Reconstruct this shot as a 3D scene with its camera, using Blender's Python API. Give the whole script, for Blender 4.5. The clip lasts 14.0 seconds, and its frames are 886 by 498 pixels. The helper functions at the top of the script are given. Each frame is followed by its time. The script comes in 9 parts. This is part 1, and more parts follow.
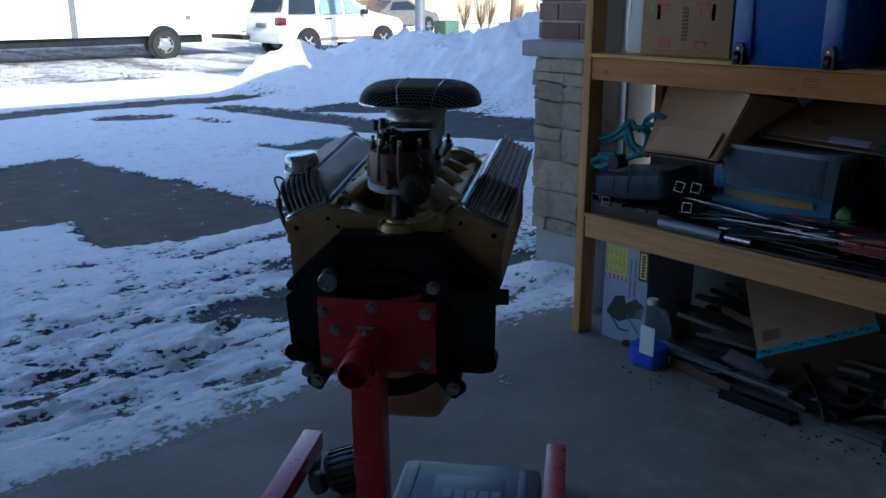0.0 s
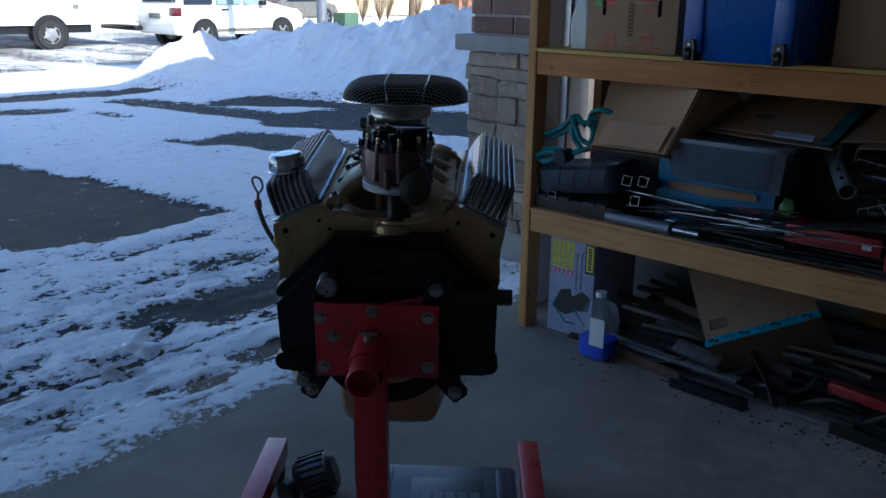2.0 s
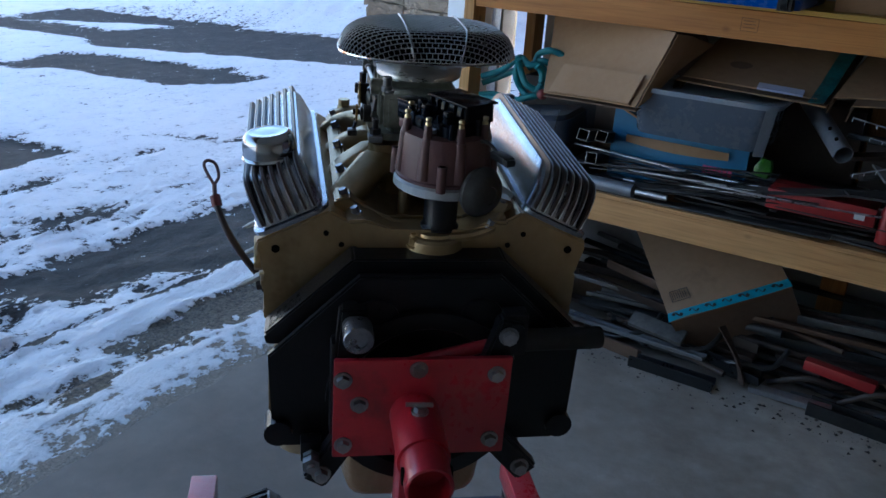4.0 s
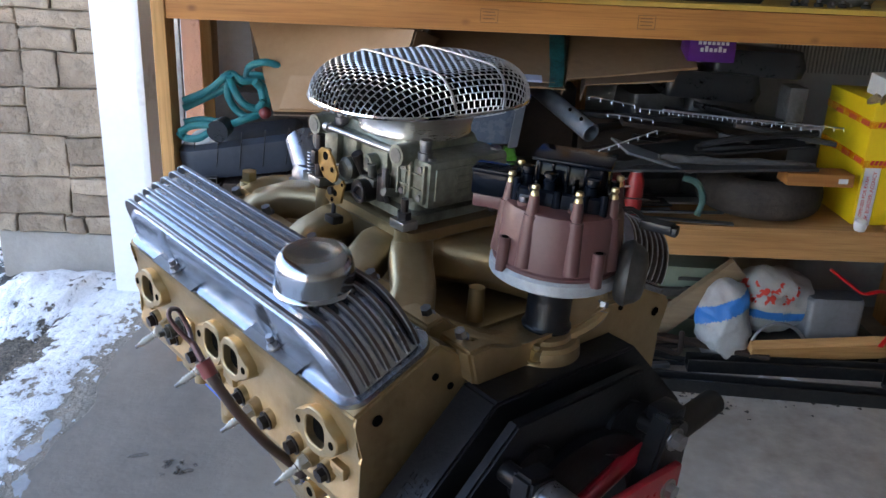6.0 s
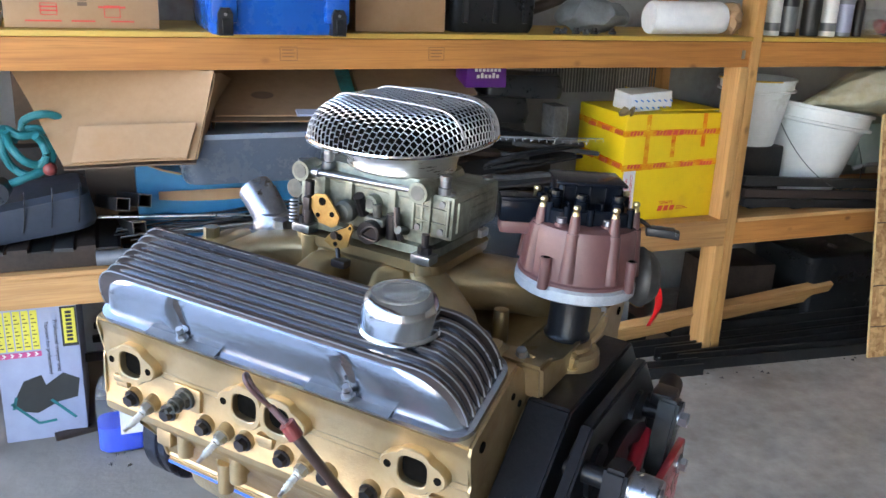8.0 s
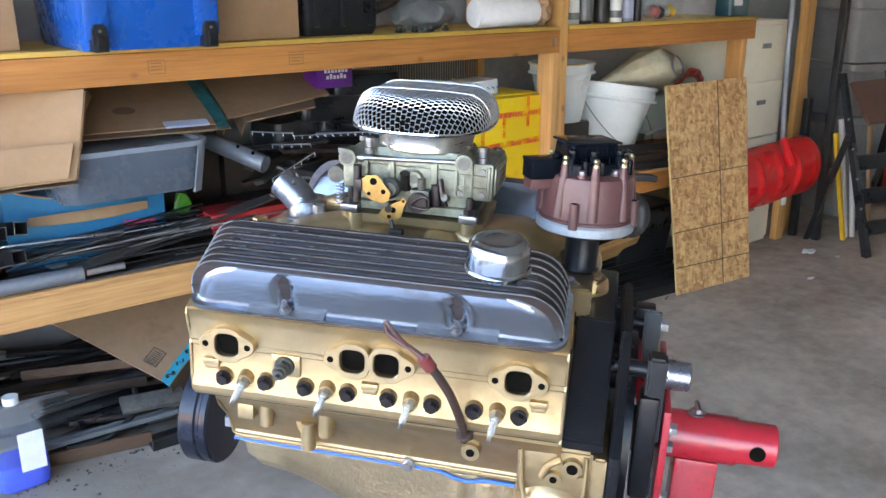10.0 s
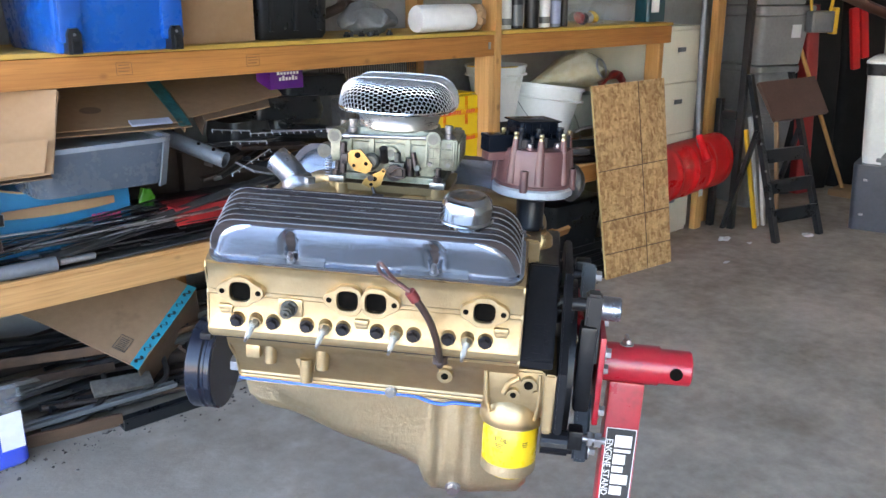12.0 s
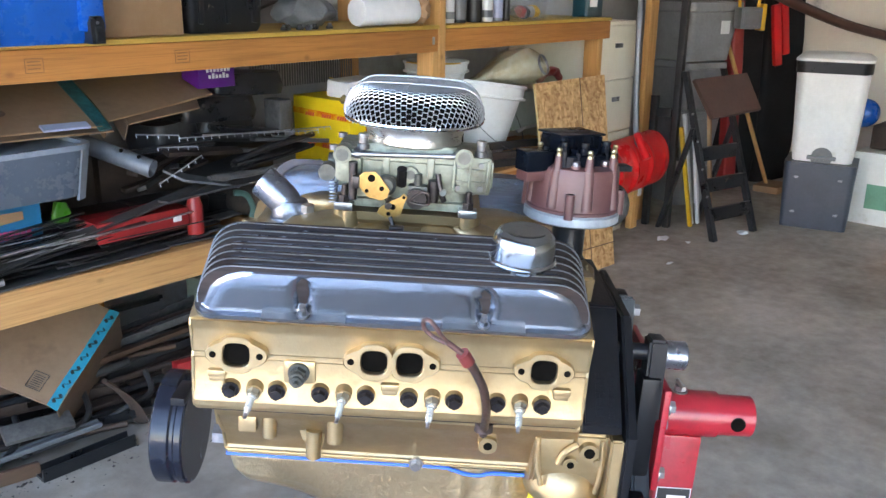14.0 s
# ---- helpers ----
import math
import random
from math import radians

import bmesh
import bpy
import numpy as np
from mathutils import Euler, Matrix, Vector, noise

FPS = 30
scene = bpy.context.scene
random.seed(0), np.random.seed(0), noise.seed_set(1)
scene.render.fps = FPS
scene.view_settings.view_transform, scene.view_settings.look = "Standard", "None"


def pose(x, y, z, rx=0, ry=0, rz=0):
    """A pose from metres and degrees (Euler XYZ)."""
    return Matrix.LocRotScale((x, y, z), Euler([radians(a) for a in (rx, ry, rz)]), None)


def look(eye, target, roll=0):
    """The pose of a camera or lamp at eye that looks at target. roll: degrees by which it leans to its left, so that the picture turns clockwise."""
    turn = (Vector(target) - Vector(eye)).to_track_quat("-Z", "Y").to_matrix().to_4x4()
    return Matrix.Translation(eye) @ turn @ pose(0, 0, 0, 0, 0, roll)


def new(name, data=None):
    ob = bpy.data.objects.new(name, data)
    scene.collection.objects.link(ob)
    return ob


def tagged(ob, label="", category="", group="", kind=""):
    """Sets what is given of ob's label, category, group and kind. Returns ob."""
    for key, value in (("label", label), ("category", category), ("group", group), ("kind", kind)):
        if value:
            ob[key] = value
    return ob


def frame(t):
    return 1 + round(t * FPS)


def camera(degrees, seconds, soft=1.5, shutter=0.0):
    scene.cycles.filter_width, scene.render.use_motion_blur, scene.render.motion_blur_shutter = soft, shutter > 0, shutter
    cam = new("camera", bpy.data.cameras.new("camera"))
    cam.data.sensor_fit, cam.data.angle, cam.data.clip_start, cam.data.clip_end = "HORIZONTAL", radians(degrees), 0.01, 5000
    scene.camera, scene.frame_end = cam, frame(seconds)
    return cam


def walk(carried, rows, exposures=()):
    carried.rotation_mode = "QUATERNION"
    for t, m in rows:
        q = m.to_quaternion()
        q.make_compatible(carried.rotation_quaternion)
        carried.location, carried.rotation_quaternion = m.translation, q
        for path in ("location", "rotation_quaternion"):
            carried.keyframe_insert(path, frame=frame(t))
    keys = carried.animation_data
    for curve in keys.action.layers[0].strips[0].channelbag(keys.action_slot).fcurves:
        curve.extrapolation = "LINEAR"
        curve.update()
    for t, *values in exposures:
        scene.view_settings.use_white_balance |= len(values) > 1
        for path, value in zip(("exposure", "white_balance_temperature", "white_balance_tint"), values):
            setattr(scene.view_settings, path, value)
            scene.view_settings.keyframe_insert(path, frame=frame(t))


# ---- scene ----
cam = camera(54.2, 14.0)
PATH = [
    (0, (0.051, 0.095, 1.456), (-1.405, 1.347, 0.895), -0.1),
    (0.5, (-0.032, 0.065, 1.468), (-1.419, 1.4, 0.926), -0.5),
    (1, (-0.061, 0.046, 1.459), (-1.417, 1.407, 0.905), 0.0),
    (1.5, (-0.083, 0.015, 1.463), (-1.414, 1.398, 0.902), 0.4),
    (2, (-0.126, -0.02, 1.458), (-1.416, 1.395, 0.883), 0.7),
    (2.2, (-0.146, -0.033, 1.449), (-1.428, 1.386, 0.863), 1.0),
    (4.3, (-0.897, 0.227, 1.429), (-1.749, 1.878, 0.69), 3.6),
    (4.5, (-0.985, 0.26, 1.406), (-1.776, 1.946, 0.676), 3.2),
    (5, (-1.199, 0.343, 1.411), (-1.761, 2.129, 0.709), 2.8),
    (5.5, (-1.395, 0.302, 1.423), (-1.62, 2.163, 0.726), 2.1),
    (6, (-1.494, 0.33, 1.416), (-1.473, 2.203, 0.713), 2.5),
    (6.5, (-1.527, 0.444, 1.411), (-1.384, 2.311, 0.706), 1.7),
    (7, (-1.605, 0.43, 1.419), (-1.224, 2.278, 0.755), 1.6),
    (7.5, (-1.772, 0.339, 1.425), (-1.168, 2.142, 0.805), 1.2),
    (8, (-1.858, 0.359, 1.416), (-1.165, 2.133, 0.805), 2.1),
    (8.5, (-1.911, 0.451, 1.424), (-1.045, 2.153, 0.829), 0.1),
    (9, (-2.039, 0.47, 1.426), (-1.021, 2.08, 0.815), 0.7),
    (9.2, (-2.116, 0.457, 1.42), (-1.011, 2.006, 0.805), 0.2),
    (11.3, (-2.376, 0.211, 1.416), (-1.167, 1.697, 0.842), -0.7),
    (11.5, (-2.427, 0.204, 1.422), (-1.178, 1.661, 0.857), -0.5),
    (12, (-2.479, 0.198, 1.416), (-1.194, 1.617, 0.836), -0.1),
    (12.5, (-2.389, 0.224, 1.41), (-1.16, 1.683, 0.809), 0.3),
    (13, (-2.265, 0.269, 1.388), (-1.107, 1.776, 0.765), 1.3),
    (13.5, (-2.285, 0.358, 1.399), (-1.028, 1.806, 0.83), 1.3),
    (14, (-2.434, 0.52, 1.406), (-0.991, 1.771, 0.813), 0.7),
]
# the clip's camera opens up as it turns from the snow to the dim garage
EXPOSURES = [
    (0.0, 1.0, 5250, 8), (2.2, 1.0, 5250, 8), (4.3, 2.22, 6000, 10), (5.0, 2.10, 6200, 11), (5.5, 2.45, 6650, 13),
    (6.0, 3.3, 7000, 17), (6.5, 3.72, 7200, 16), (8.0, 4.10, 7020, 15), (9.2, 4.12, 6990, 15), (14.0, 4.14, 6990, 15),
]
walk(cam, [(t, look(eye, target, roll)) for t, eye, target, roll in PATH], EXPOSURES)

# ---- light ----
SUN_EL, SUN_ROT = 27.0, 96.0
world = bpy.data.worlds.new("sky")
scene.world = world
world.use_nodes = True
wn = world.node_tree.nodes
sky = wn.new("ShaderNodeTexSky")
sky.sky_type, sky.sun_disc = "NISHITA", False
sky.sun_elevation, sky.sun_rotation = radians(SUN_EL), radians(SUN_ROT)
wn["Background"].inputs["Strength"].default_value = 0.13
world.node_tree.links.new(sky.outputs["Color"], wn["Background"].inputs["Color"])
sun = new("sun", bpy.data.lights.new("sun", "SUN"))
sun.data.energy, sun.data.angle, sun.data.color = 5.0, radians(0.5), (1.0, 0.90, 0.76)
SUN_DIR = Vector((math.sin(radians(SUN_ROT)) * math.cos(radians(SUN_EL)), math.cos(radians(SUN_ROT)) * math.cos(radians(SUN_EL)), math.sin(radians(SUN_EL))))
sun.matrix_world = look(SUN_DIR * 60, (0, 0, 0))

# ---- materials ----


def ramp_mix(nt, fac, c1, c2):
    m = nt.nodes.new("ShaderNodeMix")
    m.data_type = "RGBA"
    nt.links.new(fac, m.inputs["Factor"])
    for sock, c in ((6, c1), (7, c2)):
        if hasattr(c, "links"):
            nt.links.new(c, m.inputs[sock])
        else:
            m.inputs[sock].default_value = (*c, 1)
    return m.outputs[2]


def noise_node(nt, coord, scale, detail=4, rough=0.6, stretch=(1, 1, 1)):
    mp = nt.nodes.new("ShaderNodeMapping")
    mp.inputs["Scale"].default_value = stretch
    nt.links.new(coord, mp.inputs["Vector"])
    n = nt.nodes.new("ShaderNodeTexNoise")
    n.inputs["Scale"].default_value, n.inputs["Detail"].default_value, n.inputs["Roughness"].default_value = scale, detail, rough
    nt.links.new(mp.outputs["Vector"], n.inputs["Vector"])
    return n.outputs["Fac"]


def spread(nt, fac, lo, hi):
    r = nt.nodes.new("ShaderNodeMapRange")
    r.inputs["From Min"].default_value, r.inputs["From Max"].default_value = lo, hi
    nt.links.new(fac, r.inputs["Value"])
    return r.outputs["Result"]


def math_node(nt, op, a, b):
    m = nt.nodes.new("ShaderNodeMath")
    m.operation = op
    for i, v in enumerate((a, b)):
        if hasattr(v, "links"):
            nt.links.new(v, m.inputs[i])
        else:
            m.inputs[i].default_value = v
    return m.outputs[0]


def material(name, c1, c2=None, rough=0.5, metal=0.0, scale=60.0, bump=0.15, stretch=(1, 1, 1), dirt=None, dirt_amount=0.4, rough_var=0.15, coat=0.0, alpha=1.0, trans=0.0, piece=0.0, spec=0.5):
    """Two scales of variation: a broad one between c1 and c2 and fine grain; optional stains of colour dirt."""
    ma = bpy.data.materials.new(name)
    ma.use_nodes = True
    nt = ma.node_tree
    bsdf = nt.nodes["Principled BSDF"]
    co = nt.nodes.new("ShaderNodeTexCoord").outputs["Object"]
    c2 = c2 or tuple(v * 0.75 for v in c1)
    fine = noise_node(nt, co, scale, 6, 0.65, stretch)
    broad = noise_node(nt, co, scale * 0.13, 3, 0.55, stretch)
    both = math_node(nt, "ADD", math_node(nt, "MULTIPLY", fine, 0.45), math_node(nt, "MULTIPLY", broad, 0.55))
    if piece:
        info = nt.nodes.new("ShaderNodeObjectInfo")
        both = math_node(nt, "ADD", both, math_node(nt, "MULTIPLY", math_node(nt, "SUBTRACT", info.outputs["Random"], 0.5), piece))
    col = ramp_mix(nt, spread(nt, both, 0.35, 0.65), c1, c2)
    if dirt:
        stain = spread(nt, noise_node(nt, co, scale * 0.07, 5, 0.7), 0.62 - dirt_amount * 0.35, 0.72)
        col = ramp_mix(nt, stain, col, dirt)
    nt.links.new(col, bsdf.inputs["Base Color"])
    bsdf.inputs["Metallic"].default_value = metal
    rr = nt.nodes.new("ShaderNodeMapRange")
    rr.inputs["To Min"].default_value, rr.inputs["To Max"].default_value = max(0.02, rough - rough_var), min(1, rough + rough_var)
    nt.links.new(both, rr.inputs["Value"])
    nt.links.new(rr.outputs["Result"], bsdf.inputs["Roughness"])
    bsdf.inputs["Coat Weight"].default_value = coat
    bsdf.inputs["Specular IOR Level"].default_value = spec
    bsdf.inputs["Transmission Weight"].default_value = trans
    bsdf.inputs["Alpha"].default_value = alpha
    if bump:
        b = nt.nodes.new("ShaderNodeBump")
        b.inputs["Strength"].default_value, b.inputs["Distance"].default_value = bump, 0.6 / scale
        nt.links.new(fine, b.inputs["Height"])
        nt.links.new(b.outputs["Normal"], bsdf.inputs["Normal"])
    return ma


def lumber(name, axis, light, dark, rings=26.0):
    """Sawn softwood with grain along an axis and a few knots."""
    ma = bpy.data.materials.new(name)
    ma.use_nodes = True
    nt = ma.node_tree
    bsdf = nt.nodes["Principled BSDF"]
    co = nt.nodes.new("ShaderNodeTexCoord").outputs["Object"]
    st = [1.0, 1.0, 1.0]
    st[axis] = 0.06
    grain = noise_node(nt, co, rings * 2.2, 5, 0.6, st)
    st2 = [1.0, 1.0, 1.0]
    st2[axis] = 0.02
    fibre = noise_node(nt, co, rings * 9, 3, 0.6, st2)
    broad = noise_node(nt, co, 2.3, 2, 0.5)
    both = math_node(nt, "ADD", math_node(nt, "MULTIPLY", grain, 0.6), math_node(nt, "MULTIPLY", broad, 0.4))
    info = nt.nodes.new("ShaderNodeObjectInfo")
    both = math_node(nt, "ADD", both, math_node(nt, "MULTIPLY", math_node(nt, "SUBTRACT", info.outputs["Random"], 0.5), 0.15))
    col = ramp_mix(nt, spread(nt, both, 0.36, 0.62), light, dark)
    col = ramp_mix(nt, spread(nt, fibre, 0.5, 0.85), col, tuple(v * 0.7 for v in dark))
    vor = nt.nodes.new("ShaderNodeTexVoronoi")
    mp = nt.nodes.new("ShaderNodeMapping")
    k = [9.0, 9.0, 9.0]
    k[axis] = 6.0
    mp.inputs["Scale"].default_value = k
    nt.links.new(co, mp.inputs["Vector"])
    nt.links.new(mp.outputs["Vector"], vor.inputs["Vector"])
    vor.inputs["Scale"].default_value = 1.0
    knot = spread(nt, math_node(nt, "ADD", vor.outputs["Distance"], math_node(nt, "MULTIPLY", fibre, 0.1)), 0.17, 0.09)
    col = ramp_mix(nt, math_node(nt, "MULTIPLY", knot, 0.75), col, tuple(v * 0.4 for v in dark))
    nt.links.new(col, bsdf.inputs["Base Color"])
    bsdf.inputs["Roughness"].default_value = 0.72
    b = nt.nodes.new("ShaderNodeBump")
    b.inputs["Strength"].default_value, b.inputs["Distance"].default_value = 0.25, 0.002
    nt.links.new(grain, b.inputs["Height"])
    nt.links.new(b.outputs["Normal"], bsdf.inputs["Normal"])
    return ma


def flake_board():
    ma = bpy.data.materials.new("flake_board")
    ma.use_nodes = True
    nt = ma.node_tree
    bsdf = nt.nodes["Principled BSDF"]
    co = nt.nodes.new("ShaderNodeTexCoord").outputs["Object"]
    warp = nt.nodes.new("ShaderNodeTexNoise")
    warp.inputs["Scale"].default_value = 9
    nt.links.new(co, warp.inputs["Vector"])
    add = nt.nodes.new("ShaderNodeVectorMath")
    add.operation = "MULTIPLY_ADD"
    nt.links.new(warp.outputs["Color"], add.inputs[0])
    add.inputs[1].default_value = (0.035, 0.035, 0.035)
    nt.links.new(co, add.inputs[2])
    cols = []
    for sc, rot in (((64, 64, 30), 0.9), ((46, 46, 84), -0.6)):
        mp = nt.nodes.new("ShaderNodeMapping")
        mp.inputs["Scale"].default_value, mp.inputs["Rotation"].default_value = sc, (0, rot, 0)
        nt.links.new(add.outputs[0], mp.inputs["Vector"])
        v = nt.nodes.new("ShaderNodeTexVoronoi")
        v.inputs["Scale"].default_value = 1.0
        nt.links.new(mp.outputs["Vector"], v.inputs["Vector"])
        sep = nt.nodes.new("ShaderNodeSeparateColor")
        nt.links.new(v.outputs["Color"], sep.inputs["Color"])
        cols.append(sep.outputs[0])
    fibre = noise_node(nt, co, 120, 4, 0.6, (1, 1, 0.12))
    f = math_node(nt, "ADD", math_node(nt, "MULTIPLY", cols[0], 0.5), math_node(nt, "MULTIPLY", cols[1], 0.35))
    f = math_node(nt, "ADD", f, math_node(nt, "MULTIPLY", fibre, 0.22))
    col = ramp_mix(nt, spread(nt, f, 0.18, 0.85), (0.30, 0.145, 0.048), (0.66, 0.415, 0.195))
    fleck = spread(nt, noise_node(nt, co, 34, 4, 0.65, (1, 1, 0.4)), 0.60, 0.68)
    col = ramp_mix(nt, math_node(nt, "MULTIPLY", fleck, 0.7), col, (0.20, 0.085, 0.025))
    nt.links.new(col, bsdf.inputs["Base Color"])
    bsdf.inputs["Roughness"].default_value = 0.7
    b = nt.nodes.new("ShaderNodeBump")
    b.inputs["Strength"].default_value, b.inputs["Distance"].default_value = 0.4, 0.002
    nt.links.new(f, b.inputs["Height"])
    nt.links.new(b.outputs["Normal"], bsdf.inputs["Normal"])
    return ma


MESH_WIRE = material("zinc_mesh_wire", (0.66, 0.67, 0.68), (0.52, 0.53, 0.53), 0.30, 0.92, 90, 0.0)
LOOP_GREY = material("worn_wire_loop", (0.16, 0.06, 0.055), (0.07, 0.055, 0.05), 0.4, 0.3, 90, 0.1)
COIL_BLACK = material("glossy_black_moulding", (0.003, 0.0045, 0.008), (0.005, 0.007, 0.011), 0.10, 0, 90, 0.03, rough_var=0.04, spec=0.12)
GOLD = material("gold_engine_enamel", (0.430, 0.318, 0.176), (0.345, 0.248, 0.130), 0.40, 0.86, 55, 0.12, dirt=(0.23, 0.15, 0.07), dirt_amount=0.02, coat=0.15)
GOLD_BARE = material("rubbed_gold_casting", (0.50, 0.48, 0.42), (0.38, 0.35, 0.29), 0.30, 0.85, 80, 0.15)
GOLD_PAN = material("gold_pan_enamel", (0.45, 0.358, 0.228), (0.37, 0.285, 0.172), 0.36, 0.80, 110, 0.5, coat=0.2)
ALU = material("polished_aluminium", (0.37, 0.41, 0.475), (0.255, 0.285, 0.335), 0.25, 0.97, 90, 0.08, stretch=(0.3, 1, 1), rough_var=0.12)
CAP_CHROME = material("dulled_chrome", (0.42, 0.44, 0.46), (0.33, 0.35, 0.37), 0.15, 1.0, 60, 0.02, rough_var=0.05)
# paler metal that paints the glint along the fin edges
FIN_EDGE = material("bright_edge_glint", (0.50, 0.52, 0.55), (0.34, 0.35, 0.37), 0.3, 0.9, 150, 0.1, stretch=(0.2, 1, 1))
NECK_CHROME = material("brushed_chrome_neck", (0.66, 0.65, 0.62), (0.52, 0.51, 0.48), 0.30, 0.95, 60, 0.03, stretch=(1, 1, 8))
VACUUM_GREY = material("dull_grey_zinc_can", (0.085, 0.082, 0.077), (0.045, 0.043, 0.041), 0.5, 0.55, 90, 0.12)
# dark fin metal: the reflection of a dim interior put into the colour
ALU_FIN = material("dark_reflection_fins", (0.055, 0.043, 0.042), (0.115, 0.092, 0.086), 0.38, 0.75, 150, 0.12, stretch=(0.2, 1, 1))
CHROME = material("chrome", (0.62, 0.64, 0.67), (0.54, 0.56, 0.59), 0.10, 1.0, 60, 0.0, rough_var=0.03)
WORN_CHROME = material("pitted_chrome", (0.30, 0.31, 0.34), (0.17, 0.17, 0.19), 0.30, 0.95, 120, 0.12)
STEEL = material("bare_steel", (0.42, 0.42, 0.43), (0.26, 0.25, 0.25), 0.33, 0.95, 120, 0.1)
GREY_STEEL = material("grey_steel_strip", (0.17, 0.17, 0.175), (0.12, 0.12, 0.12), 0.42, 0.8, 120, 0.1)
BLACK_PAINT = material("black_cast_paint", (0.004, 0.0045, 0.006), (0.009, 0.009, 0.011), 0.32, 0.0, 130, 0.14, spec=0.28)
BLACK_BOLT = material("black_oxide_bolt", (0.03, 0.028, 0.03), (0.06, 0.05, 0.05), 0.35, 0.8, 150, 0.1)
BLACK_PLASTIC = material("black_plastic", (0.008, 0.0085, 0.010), (0.015, 0.016, 0.018), 0.3, 0, 90, 0.06, spec=0.35)
# black for the filter foam; elsewhere its dark discs paint the shade of holes
DARK_VOID = material("hole_shade_and_foam_black", (0.004, 0.0035, 0.003), (0.008, 0.007, 0.006), 0.9, 0, 90, 0.2, spec=0.0)
CAP_BROWN = material("brown_moulded_cap", (0.105, 0.044, 0.043), (0.085, 0.035, 0.034), 0.42, 0, 90, 0.1)
CAST_GREY = material("dull_cast_aluminium", (0.42, 0.45, 0.48), (0.30, 0.32, 0.34), 0.55, 0.5, 140, 0.3)
CARB = material("dichromate_zinc", (0.28, 0.292, 0.238), (0.155, 0.162, 0.128), 0.42, 0.6, 120, 0.3, dirt=(0.05, 0.045, 0.03), dirt_amount=0.45)
CARB_DARK = material("dark_zinc", (0.12, 0.12, 0.105), (0.06, 0.06, 0.055), 0.5, 0.6, 150, 0.25)
BRASS = material("brass", (0.60, 0.48, 0.27), (0.5, 0.38, 0.19), 0.3, 0.95, 120, 0.08)
YELLOW_ZINC = material("yellow_zinc_plate", (0.42, 0.265, 0.09), (0.27, 0.15, 0.05), 0.36, 0.85, 130, 0.15)
CERAMIC = material("plug_ceramic", (0.56, 0.55, 0.51), (0.42, 0.41, 0.38), 0.25, 0.1, 120, 0.05)
RED = material("red_stand_paint", (0.42, 0.016, 0.03), (0.33, 0.012, 0.022), 0.3, 0.0, 70, 0.12, dirt=(0.10, 0.012, 0.014), dirt_amount=0.1, coat=0.3)
RUBBER = material("black_rubber", (0.014, 0.014, 0.014), (0.024, 0.023, 0.022), 0.65, 0, 80, 0.2, spec=0.25)
BALANCER = material("glossy_black_balancer", (0.008, 0.010, 0.018), (0.013, 0.015, 0.024), 0.24, 0.1, 90, 0.05, coat=0.15, spec=0.3)
BLUE_GASKET = material("blue_gasket", (0.02, 0.13, 0.62), (0.015, 0.1, 0.5), 0.45, 0, 100, 0.1)
FILTER_YELLOW = material("yellow_filter_paint", (0.78, 0.53, 0.015), (0.72, 0.48, 0.012), 0.3, 0, 60, 0.03, coat=0.3)
INK = material("black_ink", (0.02, 0.02, 0.02), (0.03, 0.03, 0.03), 0.6, 0, 60, 0)
WHITE_INK = material("white_ink", (0.78, 0.78, 0.77), (0.72, 0.72, 0.7), 0.5, 0, 60, 0)
RED_INK = material("red_ink", (0.62, 0.05, 0.03), (0.52, 0.04, 0.03), 0.6, 0, 60, 0)
RED_GRIP = material("red_plastic_sleeve", (0.20, 0.03, 0.025), (0.13, 0.02, 0.02), 0.45, 0, 80, 0.1)
TUBE_BROWN = material("dark_dipstick_sleeve", (0.055, 0.03, 0.024), (0.03, 0.018, 0.016), 0.45, 0, 80, 0.15)
WOOD_X = lumber("sawn_lumber_along", 0, (0.47, 0.195, 0.046), (0.335, 0.125, 0.028))
STAMP_INK = material("faded_ink", (0.24, 0.11, 0.04), (0.17, 0.075, 0.028), 0.8)
WOOD_PALE = lumber("weathered_lumber_along", 0, (0.56, 0.315, 0.125), (0.405, 0.200, 0.072))
WOOD_Z = lumber("sawn_lumber_upright", 2, (0.58, 0.315, 0.115), (0.44, 0.215, 0.066))
WOOD_Y = lumber("sawn_lumber_across", 1, (0.52, 0.27, 0.09), (0.36, 0.16, 0.05))
PLY_EDGE = material("yellow_board_edge", (0.55, 0.36, 0.06), (0.42, 0.24, 0.05), 0.6, 0, 70, 0.3, stretch=(0.1, 1, 1))
OSB = flake_board()
OSB_EDGE = material("board_edge", (0.60, 0.43, 0.2), (0.45, 0.3, 0.12), 0.8, 0, 160, 0.5)
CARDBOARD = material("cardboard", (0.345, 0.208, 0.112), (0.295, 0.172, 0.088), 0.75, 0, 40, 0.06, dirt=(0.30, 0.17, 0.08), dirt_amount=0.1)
# darker cardboards: stains and weathering, with shelf shade put into the colour
CARDBOARD_MID = material("stained_and_shaded_cardboard", (0.265, 0.165, 0.098), (0.215, 0.13, 0.075), 0.8, 0, 40, 0.08, dirt=(0.15, 0.09, 0.055), dirt_amount=0.12)
CARDBOARD_DARK = material("weathered_and_shaded_cardboard", (0.140, 0.085, 0.053), (0.10, 0.062, 0.04), 0.8, 0, 40, 0.1)
BLUE_PLASTIC = material("blue_tote_plastic", (0.003, 0.085, 0.40), (0.002, 0.07, 0.33), 0.28, 0, 50, 0.05)
